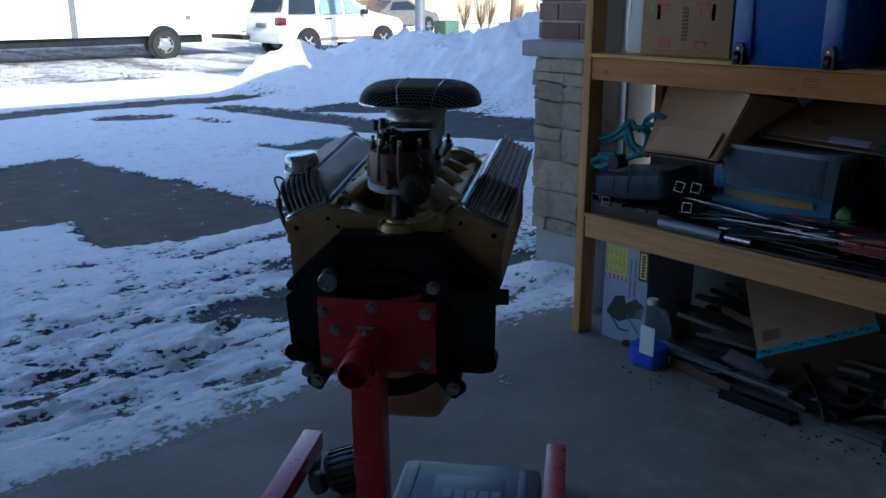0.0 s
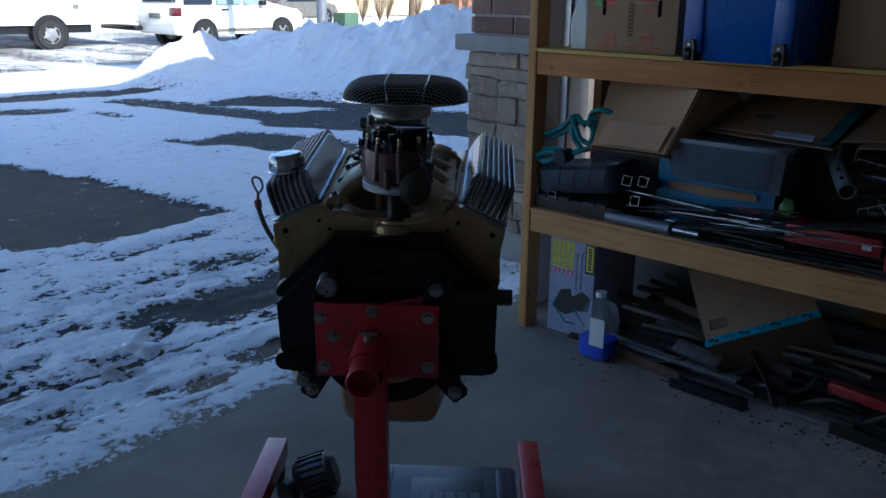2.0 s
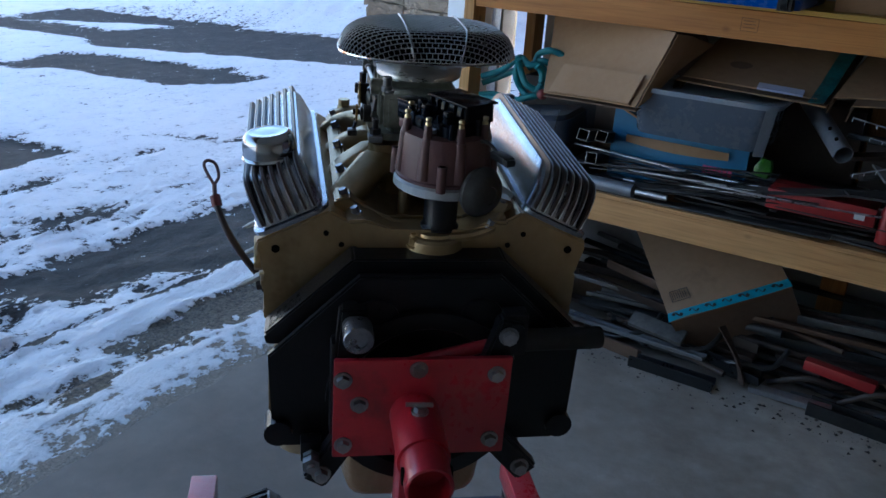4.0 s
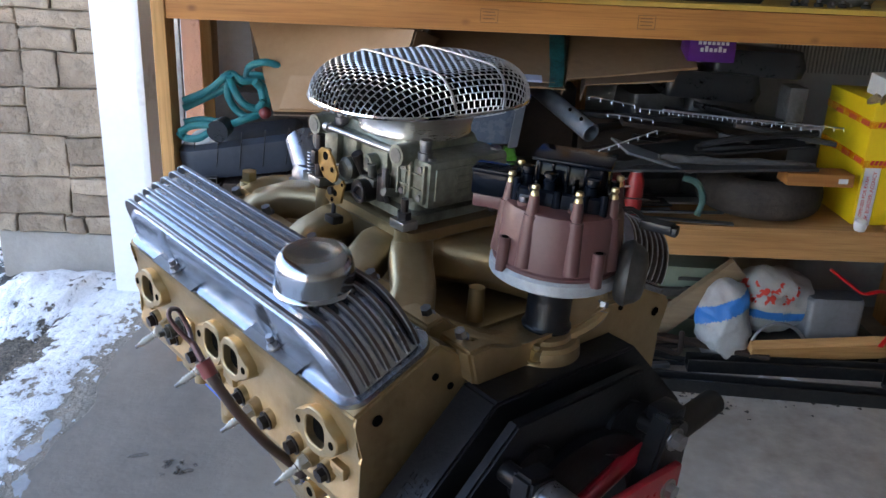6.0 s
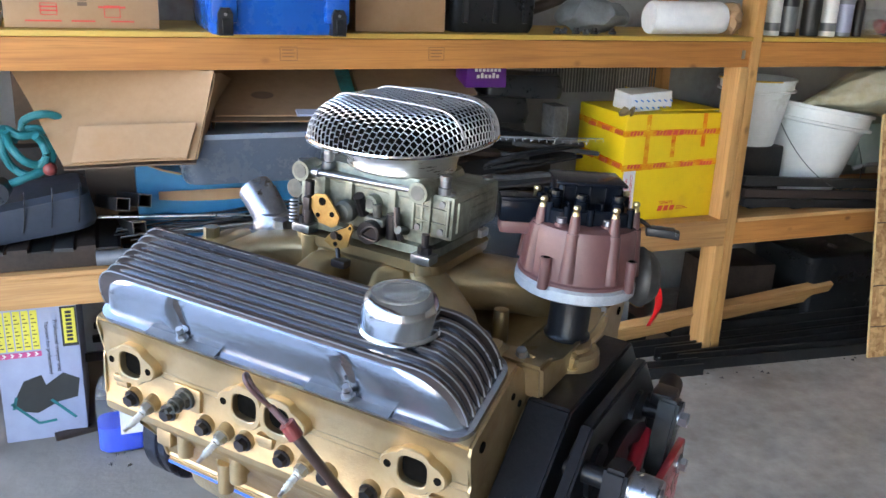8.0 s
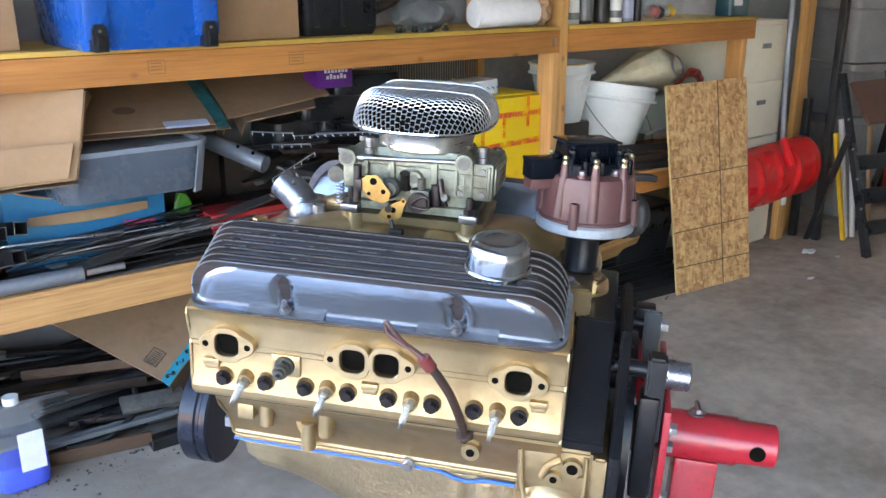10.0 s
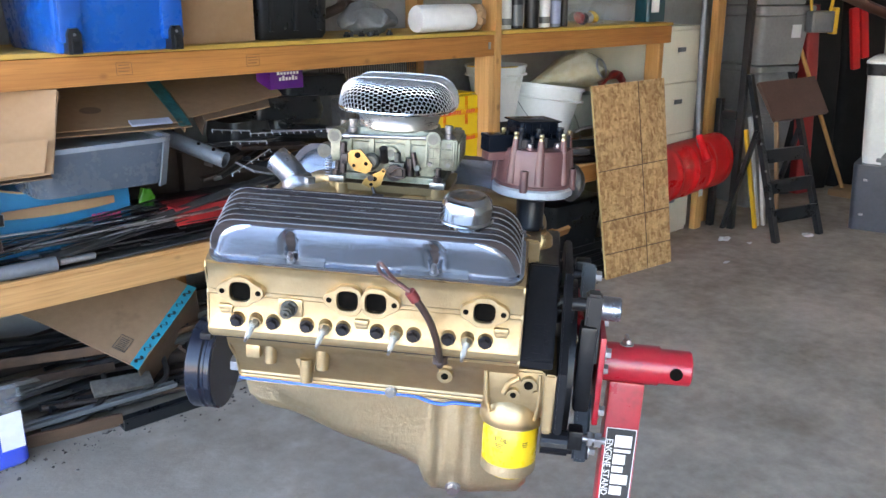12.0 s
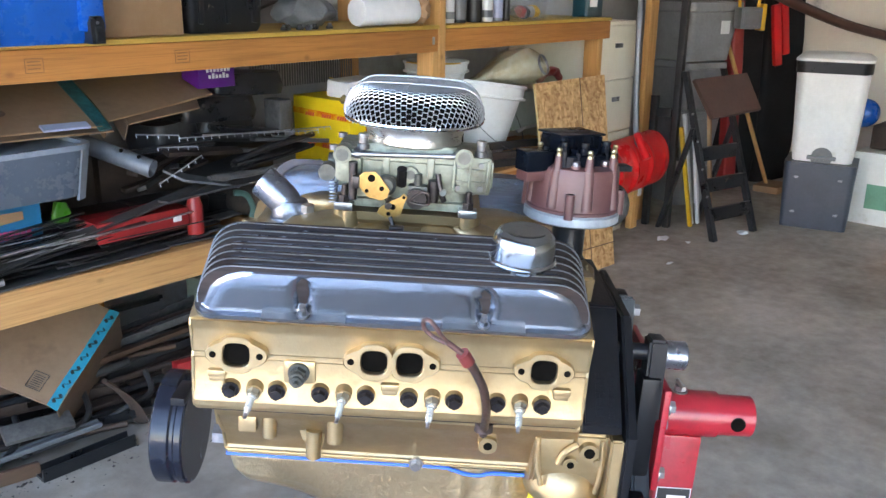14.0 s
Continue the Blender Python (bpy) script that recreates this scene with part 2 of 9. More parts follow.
GREY_PLASTIC = material("grey_plastic", (0.13, 0.135, 0.14), (0.10, 0.105, 0.11), 0.35, 0, 60, 0.05)
STONE_GREY_PLASTIC = material("clear_grey_tub", (0.100, 0.120, 0.155), (0.072, 0.088, 0.115), 0.26, 0, 60, 0.05)
NAVY_PLASTIC = material("dark_slate_plastic", (0.045, 0.055, 0.075), (0.03, 0.038, 0.055), 0.4, 0, 60, 0.08)
WHITE_PLASTIC = material("white_plastic", (0.72, 0.72, 0.70), (0.62, 0.62, 0.6), 0.35, 0, 50, 0.04, dirt=(0.45, 0.42, 0.36), dirt_amount=0.05)
WHITE_PAINT = material("white_jamb_paint", (0.76, 0.77, 0.78), (0.70, 0.71, 0.72), 0.45, 0, 40, 0.08, dirt=(0.5, 0.49, 0.47), dirt_amount=0.02)
# darker than the drywall of the other walls
DRYWALL_DULL = material("dull_grey_drywall", (0.40, 0.395, 0.385), (0.33, 0.325, 0.315), 0.88, 0, 40, 0.1, dirt=(0.26, 0.24, 0.22), dirt_amount=0.2)
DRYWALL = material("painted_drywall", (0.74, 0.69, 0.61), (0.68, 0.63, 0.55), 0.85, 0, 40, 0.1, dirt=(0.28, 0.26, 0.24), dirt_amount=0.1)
CEILING = material("ceiling_paint", (0.82, 0.77, 0.69), (0.78, 0.73, 0.65), 0.9, 0, 30, 0.1)
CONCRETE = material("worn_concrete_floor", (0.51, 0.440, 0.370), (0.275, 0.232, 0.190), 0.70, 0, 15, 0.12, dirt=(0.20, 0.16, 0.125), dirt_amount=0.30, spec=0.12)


def damp_and_dimming(ma):
    """Ragged damp patches, plus a darkening towards the door that offsets strong light there."""
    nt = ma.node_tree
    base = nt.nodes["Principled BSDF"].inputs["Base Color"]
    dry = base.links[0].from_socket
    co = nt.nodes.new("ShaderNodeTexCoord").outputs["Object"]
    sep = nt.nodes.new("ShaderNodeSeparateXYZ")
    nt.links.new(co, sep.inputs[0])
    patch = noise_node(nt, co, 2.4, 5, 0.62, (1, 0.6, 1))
    # grows towards the door, dimming the slab by colour where light is strongest
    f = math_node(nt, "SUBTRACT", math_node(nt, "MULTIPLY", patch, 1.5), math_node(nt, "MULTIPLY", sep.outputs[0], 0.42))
    door_tone = ramp_mix(nt, spread(nt, patch, 0.35, 0.65), (0.165, 0.138, 0.115), (0.27, 0.228, 0.188))
    nt.links.new(ramp_mix(nt, math_node(nt, "MULTIPLY", spread(nt, f, 1.02, 1.55), 0.8), dry, door_tone), base)


damp_and_dimming(CONCRETE)
STONE = material("rough_cut_limestone", (0.45, 0.355, 0.265), (0.27, 0.205, 0.15), 0.9, 0, 14, 1.0, piece=0.35)
MORTAR = material("mortar", (0.50, 0.43, 0.35), (0.40, 0.345, 0.285), 0.95, 0, 90, 0.5)
BRICK = material("brown_brick", (0.34, 0.20, 0.145), (0.19, 0.11, 0.085), 0.9, 0, 45, 0.8, piece=0.4)
SILL_STONE = material("smooth_sill_stone", (0.34, 0.32, 0.30), (0.28, 0.26, 0.24), 0.85, 0, 50, 0.3)


# ---- building helpers ----
def part(name, bm, ma, parent=None, label="", smooth=True, sharp=35):
    bmesh.ops.recalc_face_normals(bm, faces=bm.faces)
    me = bpy.data.meshes.new(name)
    bm.to_mesh(me)
    bm.free()
    if smooth:
        me.polygons.foreach_set("use_smooth", [True] * len(me.polygons))
        me.set_sharp_from_angle(angle=radians(sharp))
    for m in (ma if isinstance(ma, (list, tuple)) else (ma,)):
        me.materials.append(m)
    ob = new(name, me)
    if parent:
        ob.parent = parent
    if label:
        tagged(ob, label)
    return ob


def root(name, label, category, at=(0, 0, 0), rz=0, group="", kind=""):
    ob = new(name)
    ob.matrix_world = pose(*at, 0, 0, rz)
    ob.empty_display_size = 0.05
    return tagged(ob, label, category, group, kind)


def B():
    return bmesh.new()


def add_box(bm, lo, hi, m=None, bevel=0.0):
    c = [(a + b) / 2 for a, b in zip(lo, hi)]
    s = [abs(b - a) for a, b in zip(lo, hi)]
    r = bmesh.ops.create_cube(bm, size=1, matrix=(m or Matrix()) @ Matrix.Translation(c) @ Matrix.Diagonal((*s, 1)))
    if bevel:
        es = list({e for v in r["verts"] for e in v.link_edges})
        bmesh.ops.bevel(bm, geom=es, offset=min(bevel, min(s) * 0.45), segments=2, affect="EDGES", profile=0.6)
    return bm


def add_cyl(bm, p0, p1, r0, r1=None, n=20, caps=True):
    p0, p1 = Vector(p0), Vector(p1)
    d = p1 - p0
    q = d.to_track_quat("Z", "Y").to_matrix().to_4x4()
    bmesh.ops.create_cone(bm, cap_ends=caps, segments=n, radius1=r0, radius2=r0 if r1 is None else r1, depth=d.length, matrix=Matrix.Translation((p0 + p1) / 2) @ q)
    return bm


def add_lathe(bm, profile, n=32, m=None):
    """Turns (radius, height) pairs round z; ends on the axis close."""
    m = m or Matrix()
    loops = []
    for r, z in profile:
        if r < 1e-6:
            loops.append([bm.verts.new(m @ Vector((0, 0, z)))])
        else:
            loops.append([bm.verts.new(m @ Vector((r * math.cos(2 * math.pi * i / n), r * math.sin(2 * math.pi * i / n), z))) for i in range(n)])
    for a, b in zip(loops, loops[1:]):
        for i in range(n):
            j = (i + 1) % n
            if len(a) == 1 and len(b) > 1:
                bm.faces.new((a[0], b[i], b[j]))
            elif len(b) == 1 and len(a) > 1:
                bm.faces.new((a[i], a[j], b[0]))
            elif len(a) > 1:
                bm.faces.new((a[i], a[j], b[j], b[i]))
    return bm


def add_loft(bm, loops, cap=True):
    vs = [[bm.verts.new(p) for p in lp] for lp in loops]
    n = len(vs[0])
    for a, b in zip(vs, vs[1:]):
        for i in range(n):
            j = (i + 1) % n
            bm.faces.new((a[i], a[j], b[j], b[i]))
    if cap:
        bm.faces.new(vs[0][::-1])
        bm.faces.new(vs[-1])
    return bm


def add_prism(bm, poly, axis, a, b, m=None):
    """Extrudes a polygon of 2D points along axis 0, 1 or 2; the 2D axes follow in order."""
    def put(p, h):
        v = list(p)
        v.insert(axis, h)
        return (m or Matrix()) @ Vector(v)
    return add_loft(bm, [[put(p, a) for p in poly], [put(p, b) for p in poly]])


def smooth_path(pts, k=6):
    pts = [Vector(p) for p in pts]
    out = []
    for i in range(len(pts) - 1):
        p0, p1, p2, p3 = pts[max(i - 1, 0)], pts[i], pts[i + 1], pts[min(i + 2, len(pts) - 1)]
        for s in range(k):
            t = s / k
            out.append(0.5 * ((2 * p1) + (p2 - p0) * t + (2 * p0 - 5 * p1 + 4 * p2 - p3) * t * t + (3 * p1 - p0 - 3 * p2 + p3) * t ** 3))
    out.append(pts[-1])
    return out


def add_tube(bm, pts, r, n=10, k=6, flat=1.0):
    path = smooth_path(pts, k) if k > 1 else [Vector(p) for p in pts]
    loops, up = [], Vector((0.13, 0.21, 1)).normalized()
    for i, p in enumerate(path):
        d = (path[min(i + 1, len(path) - 1)] - path[max(i - 1, 0)]).normalized()
        a = d.cross(up)
        a = (a if a.length > 0.05 else d.cross(Vector((1, 0, 0)))).normalized()
        b = a.cross(d)
        rr = r[min(len(r) - 1, int(i * len(r) / len(path)))] if isinstance(r, (list, tuple)) else r
        loops.append([p + a * rr * math.cos(2 * math.pi * j / n) + b * rr * flat * math.sin(2 * math.pi * j / n) for j in range(n)])
    return add_loft(bm, loops)


def add_hex_bolt(bm, p, d, r=0.008, h=0.007, washer=True):
    p, d = Vector(p), Vector(d).normalized()
    if washer:
        add_cyl(bm, p, p + d * 0.0022, r * 1.35, n=16)
    add_cyl(bm, p + d * 0.0015, p + d * h, r, r * 0.95, n=6)
    return bm


def rounded_rect(w, d, r, k=5, c=(0, 0)):
    out = []
    for sx, sy, a0 in ((1, 1, 0), (-1, 1, 90), (-1, -1, 180), (1, -1, 270)):
        for i in range(k + 1):
            a = radians(a0 + 90 * i / k)
            out.append((c[0] + sx * (w / 2 - r) + r * math.cos(a), c[1] + sy * (d / 2 - r) + r * math.sin(a)))
    return out


def add_rounded_stack(bm, levels, m=None, k=5):
    """levels: (z, width, depth, radius[, cx, cy])."""
    loops = []
    for lv in levels:
        z, w, d, r = lv[:4]
        c = lv[4:6] if len(lv) > 4 else (0, 0)
        loops.append([(m or Matrix()) @ Vector((x, y, z)) for x, y in rounded_rect(w, d, r, k, c)])
    return add_loft(bm, loops)


def jitter(bm, amount, scale=8.0, seed=0.0):
    for v in bm.verts:
        v.co += noise.noise_vector(v.co * scale + Vector((seed, seed * 2, 0))) * amount
    return bm


def lettering(name, text, size, ma, parent, m, label=""):
    """Flat raised letters, lying in the xy plane of m."""
    cu = bpy.data.curves.new(name, "FONT")
    cu.body, cu.size, cu.align_x, cu.align_y, cu.extrude = text, size, "CENTER", "CENTER", 0.0004
    tmp = bpy.data.objects.new(name, cu)
    me = bpy.data.meshes.new_from_object(tmp)
    bpy.data.objects.remove(tmp)
    me.transform(m)
    me.materials.append(ma)
    ob = new(name, me)
    if parent:
        ob.parent = parent
    return tagged(ob, label) if label else ob


def frame_of(origin, x, y):
    """A pose whose x and y axes run along the two given directions."""
    x = Vector(x).normalized()
    z = x.cross(Vector(y)).normalized()
    y = z.cross(x)
    m = Matrix.Identity(4)
    for i in range(3):
        m[i][0], m[i][1], m[i][2], m[i][3] = x[i], y[i], z[i], origin[i]
    return m

# ---- the garage ----
X_DOOR, X_END, Y_SIDE, Y_FAR, H_IN = -2.46, 4.3, 3.62, -3.2, 2.75


def structure(name, bm, ma, label, category, smooth=False):
    return tagged(part(name, bm, ma, None, "", smooth), label, category, kind="structure")


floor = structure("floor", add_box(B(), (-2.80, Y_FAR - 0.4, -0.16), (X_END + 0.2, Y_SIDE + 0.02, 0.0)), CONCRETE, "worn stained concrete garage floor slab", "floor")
structure("wall_north", add_box(B(), (X_DOOR + 0.12, Y_SIDE, 0), (X_END, Y_SIDE + 0.2, H_IN)), DRYWALL_DULL, "dull grey garage wall behind the shelves", "wall")
structure("wall_south", add_box(B(), (X_DOOR + 0.12, Y_FAR - 0.2, 0), (X_END, Y_FAR, H_IN)), DRYWALL, "plain painted garage side wall", "wall")
structure("wall_east", add_box(B(), (X_END, Y_FAR - 0.2, 0), (X_END + 0.2, Y_SIDE + 0.2, H_IN)), DRYWALL, "plain painted garage end wall", "wall")
structure("ceiling", add_box(B(), (X_DOOR, Y_FAR - 0.2, H_IN), (X_END + 0.2, Y_SIDE + 0.2, H_IN + 0.15)), CEILING, "plain painted garage ceiling", "ceiling")
bm = B()
add_box(bm, (X_DOOR - 0.3, Y_FAR - 0.2, 2.16), (X_DOOR, Y_SIDE + 0.2, 5.5))
add_box(bm, (X_DOOR - 0.3, Y_FAR - 1.2, -0.1), (X_DOOR, Y_FAR + 0.25, 2.16))
add_box(bm, (X_DOOR - 0.3, Y_SIDE + 1.0, -0.2), (X_DOOR, Y_SIDE + 3.6, 5.5))
add_box(bm, (X_DOOR - 0.3, Y_SIDE + 3.6, -0.2), (X_DOOR, Y_SIDE + 11.5, 7.6))
structure("wall_west", bm, BRICK, "brick front wall over the garage door", "wall")
bm = B()
add_prism(bm, [(X_DOOR - 0.7, 5.42), (X_DOOR + 3.6, 6.6), (X_END + 3.0, 5.42)], 1, Y_FAR - 2.0, Y_SIDE + 3.58)
add_prism(bm, [(X_DOOR - 1.0, 7.6), (X_DOOR + 4.0, 9.4), (X_END + 4.0, 7.6)], 1, Y_SIDE + 3.6, Y_SIDE + 12.0)
structure("roof", bm, GREY_PLASTIC, "house roof over the garage", "roof")

# white door jamb: a post board, the stop and the inside casing
jamb = root("door_jamb", "white painted garage door jamb with inside casing", "door frame", kind="structure")
part("casing", add_box(B(), (-2.475, 3.13, 0.0), (-2.45, 3.50, 2.4), bevel=0.003), WHITE_PAINT, jamb)
part("jamb_board", add_box(B(), (-2.74, 3.47, 0.0), (-2.478, 3.60, 2.4), bevel=0.004), WHITE_PAINT, jamb)
part("door_stop", add_box(B(), (-2.51, 3.445, 0.0), (-2.478, 3.468, 2.4), bevel=0.003), WHITE_PAINT, jamb)
part("track", add_box(B(), (-2.40, 3.24, 0.12), (-2.36, 3.262, 2.4), bevel=0.002), STEEL, jamb, "galvanised door track")

# stone pillar: a mortar core and stones in courses, with a sill stone and bricks over it
pillar = root("stone_pillar", "stone veneer pillar with brick above beside the door", "pillar", kind="structure")
PX0, PX1, PY0, PY1 = -3.30, -2.745, 3.66, 4.15
part("core", add_box(B(), (PX0 + 0.018, PY0 + 0.018, 0.0), (PX1, PY1, 2.6)), MORTAR, pillar)
bm = B()
add_box(bm, (PX0 + 0.02, PY0 + 0.005, -0.1), (PX1, PY1, 0.17), bevel=0.02)
part("footing", jitter(bm, 0.006, 9), SILL_STONE, pillar, "parged concrete footing")
rng = random.Random(4)
z = 0.172


def ashlar(u0, u1, z0, z1):
    """Rectangles of random ashlar that fill a face."""
    w, h = u1 - u0, z1 - z0
    if h > 0.23 or (h > 0.15 and w < 0.45 and rng.random() < 0.55):
        c = z0 + h * rng.choice((0.34, 0.42, 0.58, 0.66))
        return ashlar(u0, u1, z0, c) + ashlar(u0, u1, c, z1)
    if w > 0.40 or (w > 0.26 and rng.random() < 0.5):
        c = u0 + w * rng.choice((0.3, 0.38, 0.62, 0.7))
        return ashlar(u0, c, z0, z1) + ashlar(c, u1, z0, z1)
    return [(u0, u1, z0, z1)]


for side, length in ((0, PX1 - PX0), (1, PY1 - PY0)):
    for u0, u1, z0, z1 in ashlar(0.0, length, z, 1.14):
        bm = B()
        pr, g = rng.uniform(0.004, 0.026), 0.003
        if side == 0:
            add_box(bm, (PX0 + u0 + g, PY0 - pr, z0 + g), (PX0 + u1 - g, PY0 + 0.03, z1 - g), bevel=0.007)
        else:
            add_box(bm, (PX0 - pr, PY0 + u0 + g, z0 + g), (PX0 + 0.03, PY0 + u1 - g, z1 - g), bevel=0.007)
        bmesh.ops.subdivide_edges(bm, edges=[e for e in bm.edges if e.calc_length() > .06], cuts=2, use_grid_fill=True)
        part("stone", jitter(jitter(bm, 0.012, 9, u0 + z0), 0.006, 34, u0 - z0), STONE, pillar, smooth=False)
bm = B()
add_box(bm, (PX0 - 0.06, PY0 - 0.06, 1.14), (PX1, PY1, 1.225), bevel=0.012)
part("sill_stone", jitter(bm, 0.004, 8), SILL_STONE, pillar)
for row in range(13):
    zz = 1.235 + row * 0.098
    for side in (0, 1):
        length = PX1 - PX0 - 0.03 if side == 0 else PY1 - PY0
        u = -0.15 * (row % 2)
        while u < length:
            a, b = max(u, 0), min(u + 0.29, length)
            if b - a > 0.03:
                bm = B()
                if side == 0:
                    add_box(bm, (PX0 + a + 0.004, PY0 + 0.005, zz), (PX0 + b - 0.004, PY0 + 0.03, zz + 0.086), bevel=0.005)
                else:
                    add_box(bm, (PX0 + 0.005, PY0 + a + 0.004, zz), (PX0 + 0.03, PY0 + b - 0.004, zz + 0.086), bevel=0.005)
                part("brick", jitter(bm, 0.004, 22, row + u), BRICK, pillar, smooth=False)
            u += 0.30

# ---- lumber shelving ----
SY, SD = 2.925, 0.60
shelf = root("lumber_shelving", "rough sawn lumber garage shelving with board decks", "shelving")


def stud(name, lo, hi, ma):
    part(name, add_box(B(), lo, hi, bevel=0.003), ma, shelf)


Z_TOP, Z_MID = 1.125, 0.452
stud("post", (-2.345, SY, 0.0), (-2.305, SY + 0.089, 2.3), WOOD_Z)
stud("post", (-2.345, SY + SD - 0.09, 0.0), (-2.305, SY + SD, 2.3), WOOD_Z)
stud("post", (0.303, SY, 0.0), (0.341, SY + 0.089, 2.3), WOOD_Z)
stud("post", (0.262, SY, 0.018), (0.300, SY + 0.089, Z_MID), WOOD_Z)
stud("post", (0.262, SY, Z_MID + 0.092), (0.300, SY + 0.089, Z_TOP), WOOD_Z)
stud("post", (0.29, SY + SD - 0.09, 0.0), (0.33, SY + SD, 2.3), WOOD_Z)
stud("post", (-1.05, SY + SD - 0.04, 0.0), (-0.961, SY + SD, 2.3), WOOD_Z)
stud("post", (1.565, SY + 0.01, 0.0), (1.603, SY + 0.099, Z_TOP), WOOD_Z)
stud("post", (2.235, SY + 0.08, 0.0), (2.324, SY + 0.12, 2.3), WOOD_Z)
for zz in (Z_TOP, Z_MID):
    stud("beam", (-2.302, SY + 0.004, zz), (0.300, SY + 0.042, zz + 0.089), WOOD_X if zz == Z_TOP else WOOD_PALE)
    stud("beam", (0.344, SY + 0.004, zz), (1.66, SY + 0.042, zz + 0.089), WOOD_X)
    stud("rear_beam", (-2.302, SY + SD - 0.04, zz), (1.66, SY + SD - 0.095 + 0.09, zz + 0.089), WOOD_X)
    for xx in (-2.26, -1.4, -0.5, 0.22, 0.42, 1.5):
        stud("cross_member", (xx - 0.019, SY + 0.045, zz), (xx + 0.019, SY + SD - 0.045, zz + 0.088), WOOD_Y)
    for a, b in ((-2.302, 0.2995), (0.345, 1.66)):
        part("deck_board", add_box(B(), (a, SY - 0.004, zz + 0.091), (b, SY + SD - 0.1, zz + 0.106), bevel=0.002), PLY_EDGE if zz == Z_TOP else WOOD_PALE, shelf)
bm = B()
add_box(bm, (0.262, SY + 0.0, 1.155), (0.275, SY + 0.003, 1.185))
part("nail_plate", bm, STEEL, shelf)
# grade stamps on the upper beam
for xx in (-1.36, -0.9):
    stamp = part("grade_stamp", add_box(B(), (xx - 0.026, SY + 0.0028, Z_TOP + 0.026), (xx + 0.026, SY + 0.0036, Z_TOP + 0.028)), STAMP_INK, shelf, "faded ink grade stamp")
    part("stamp_bar", add_box(B(), (xx - 0.026, SY + 0.0028, Z_TOP + 0.064), (xx + 0.026, SY + 0.0036, Z_TOP + 0.066)), STAMP_INK, stamp)
    for dx in (-0.026, 0.024):
        part("stamp_bar", add_box(B(), (xx + dx, SY + 0.0028, Z_TOP + 0.029), (xx + dx + 0.002, SY + 0.0036, Z_TOP + 0.063)), STAMP_INK, stamp)
    for dz in (0.036, 0.046, 0.055):
        part("stamp_bar", add_box(B(), (xx - 0.019, SY + 0.0028, Z_TOP + dz), (xx + 0.019 - 0.3 * abs(dz - 0.046), SY + 0.0036, Z_TOP + dz + 0.003)), STAMP_INK, stamp)

# ---- outdoors ----


# bare tracks and spots: two ends, half width, strength
BARE = ((-3.60, 2.00, -3.60, 2.75, .17, .70), (-3.58, 2.75, -3.48, 3.34, .24, .9), (-3.34, 2.55, -3.28, 3.12, .08, .8), (-3.74, 1.45, -3.74, 2.00, .05, .45), (-3.60, .90, -3.50, 1.22, .05, .5), (-3.30, 1.05, -3.28, 1.20, .04, .45), (-3.80, 1.0, -3.86, 1.5, .03, .4),
        (-2.96, 2.00, -2.91, 2.98, .105, .95), (-2.87, 1.50, -2.86, 2.10, .055, .55), (-2.85, .95, -2.86, 1.60, .045, .5), (-2.98, 1.2, -2.97, 1.45, .03, .4),
        (-4.73, 2.22, -4.72, 2.46, .06, .6), (-4.80, 2.60, -4.74, 2.86, .08, .6), (-4.22, 2.5, -4.15, 2.8, .09, .6), (-4.17, 2.1, -4.16, 2.3, .03, .5), (-4.92, 1.66, -4.92, 1.8, .05, .6), (-4.83, 1.87, -4.83, 1.97, .05, .6),
        (-4.43, 2.9, -4.40, 3.1, .03, .45), (-4.86, 3.50, -4.84, 3.66, .06, .6), (-5.08, 4.0, -4.70, 4.12, .06, .55), (-4.62, 4.22, -4.42, 4.46, .06, .6), (-4.0, 1.75, -4.05, 2.05, .03, .4),
        (-7.9, 5.30, -6.5, 5.55, .27, .95), (-6.45, 5.5, -6.2, 5.62, .17, .7), (-8.3, 4.68, -7.75, 4.80, .10, .65), (-8.4, 7.0, -6.2, 8.0, .62, .95), (-10.6, 7.35, -8.8, 8.5, .42, .85), (-11.9, 6.15, -9.0, 6.5, .22, .8), (-11.75, 4.45, -11.5, 4.75, .25, .8), (-10.9, 5.2, -10.3, 5.3, .10, .5))
STEPS = ((-3.22, 1.32, .2), (-3.34, 1.50, .1), (-3.24, 1.56, .3), (-3.12, 1.40, -.1), (-3.0, 1.07, .2), (-3.45, 1.75, .4), (-3.42, 1.02, -.2), (-4.05, 2.42, .3), (-3.08, .86, 0), (-3.95, 1.22, .2))


def hard(v, lo, hi):
    return max(0.0, min(1.0, (v - lo) / (hi - lo)))


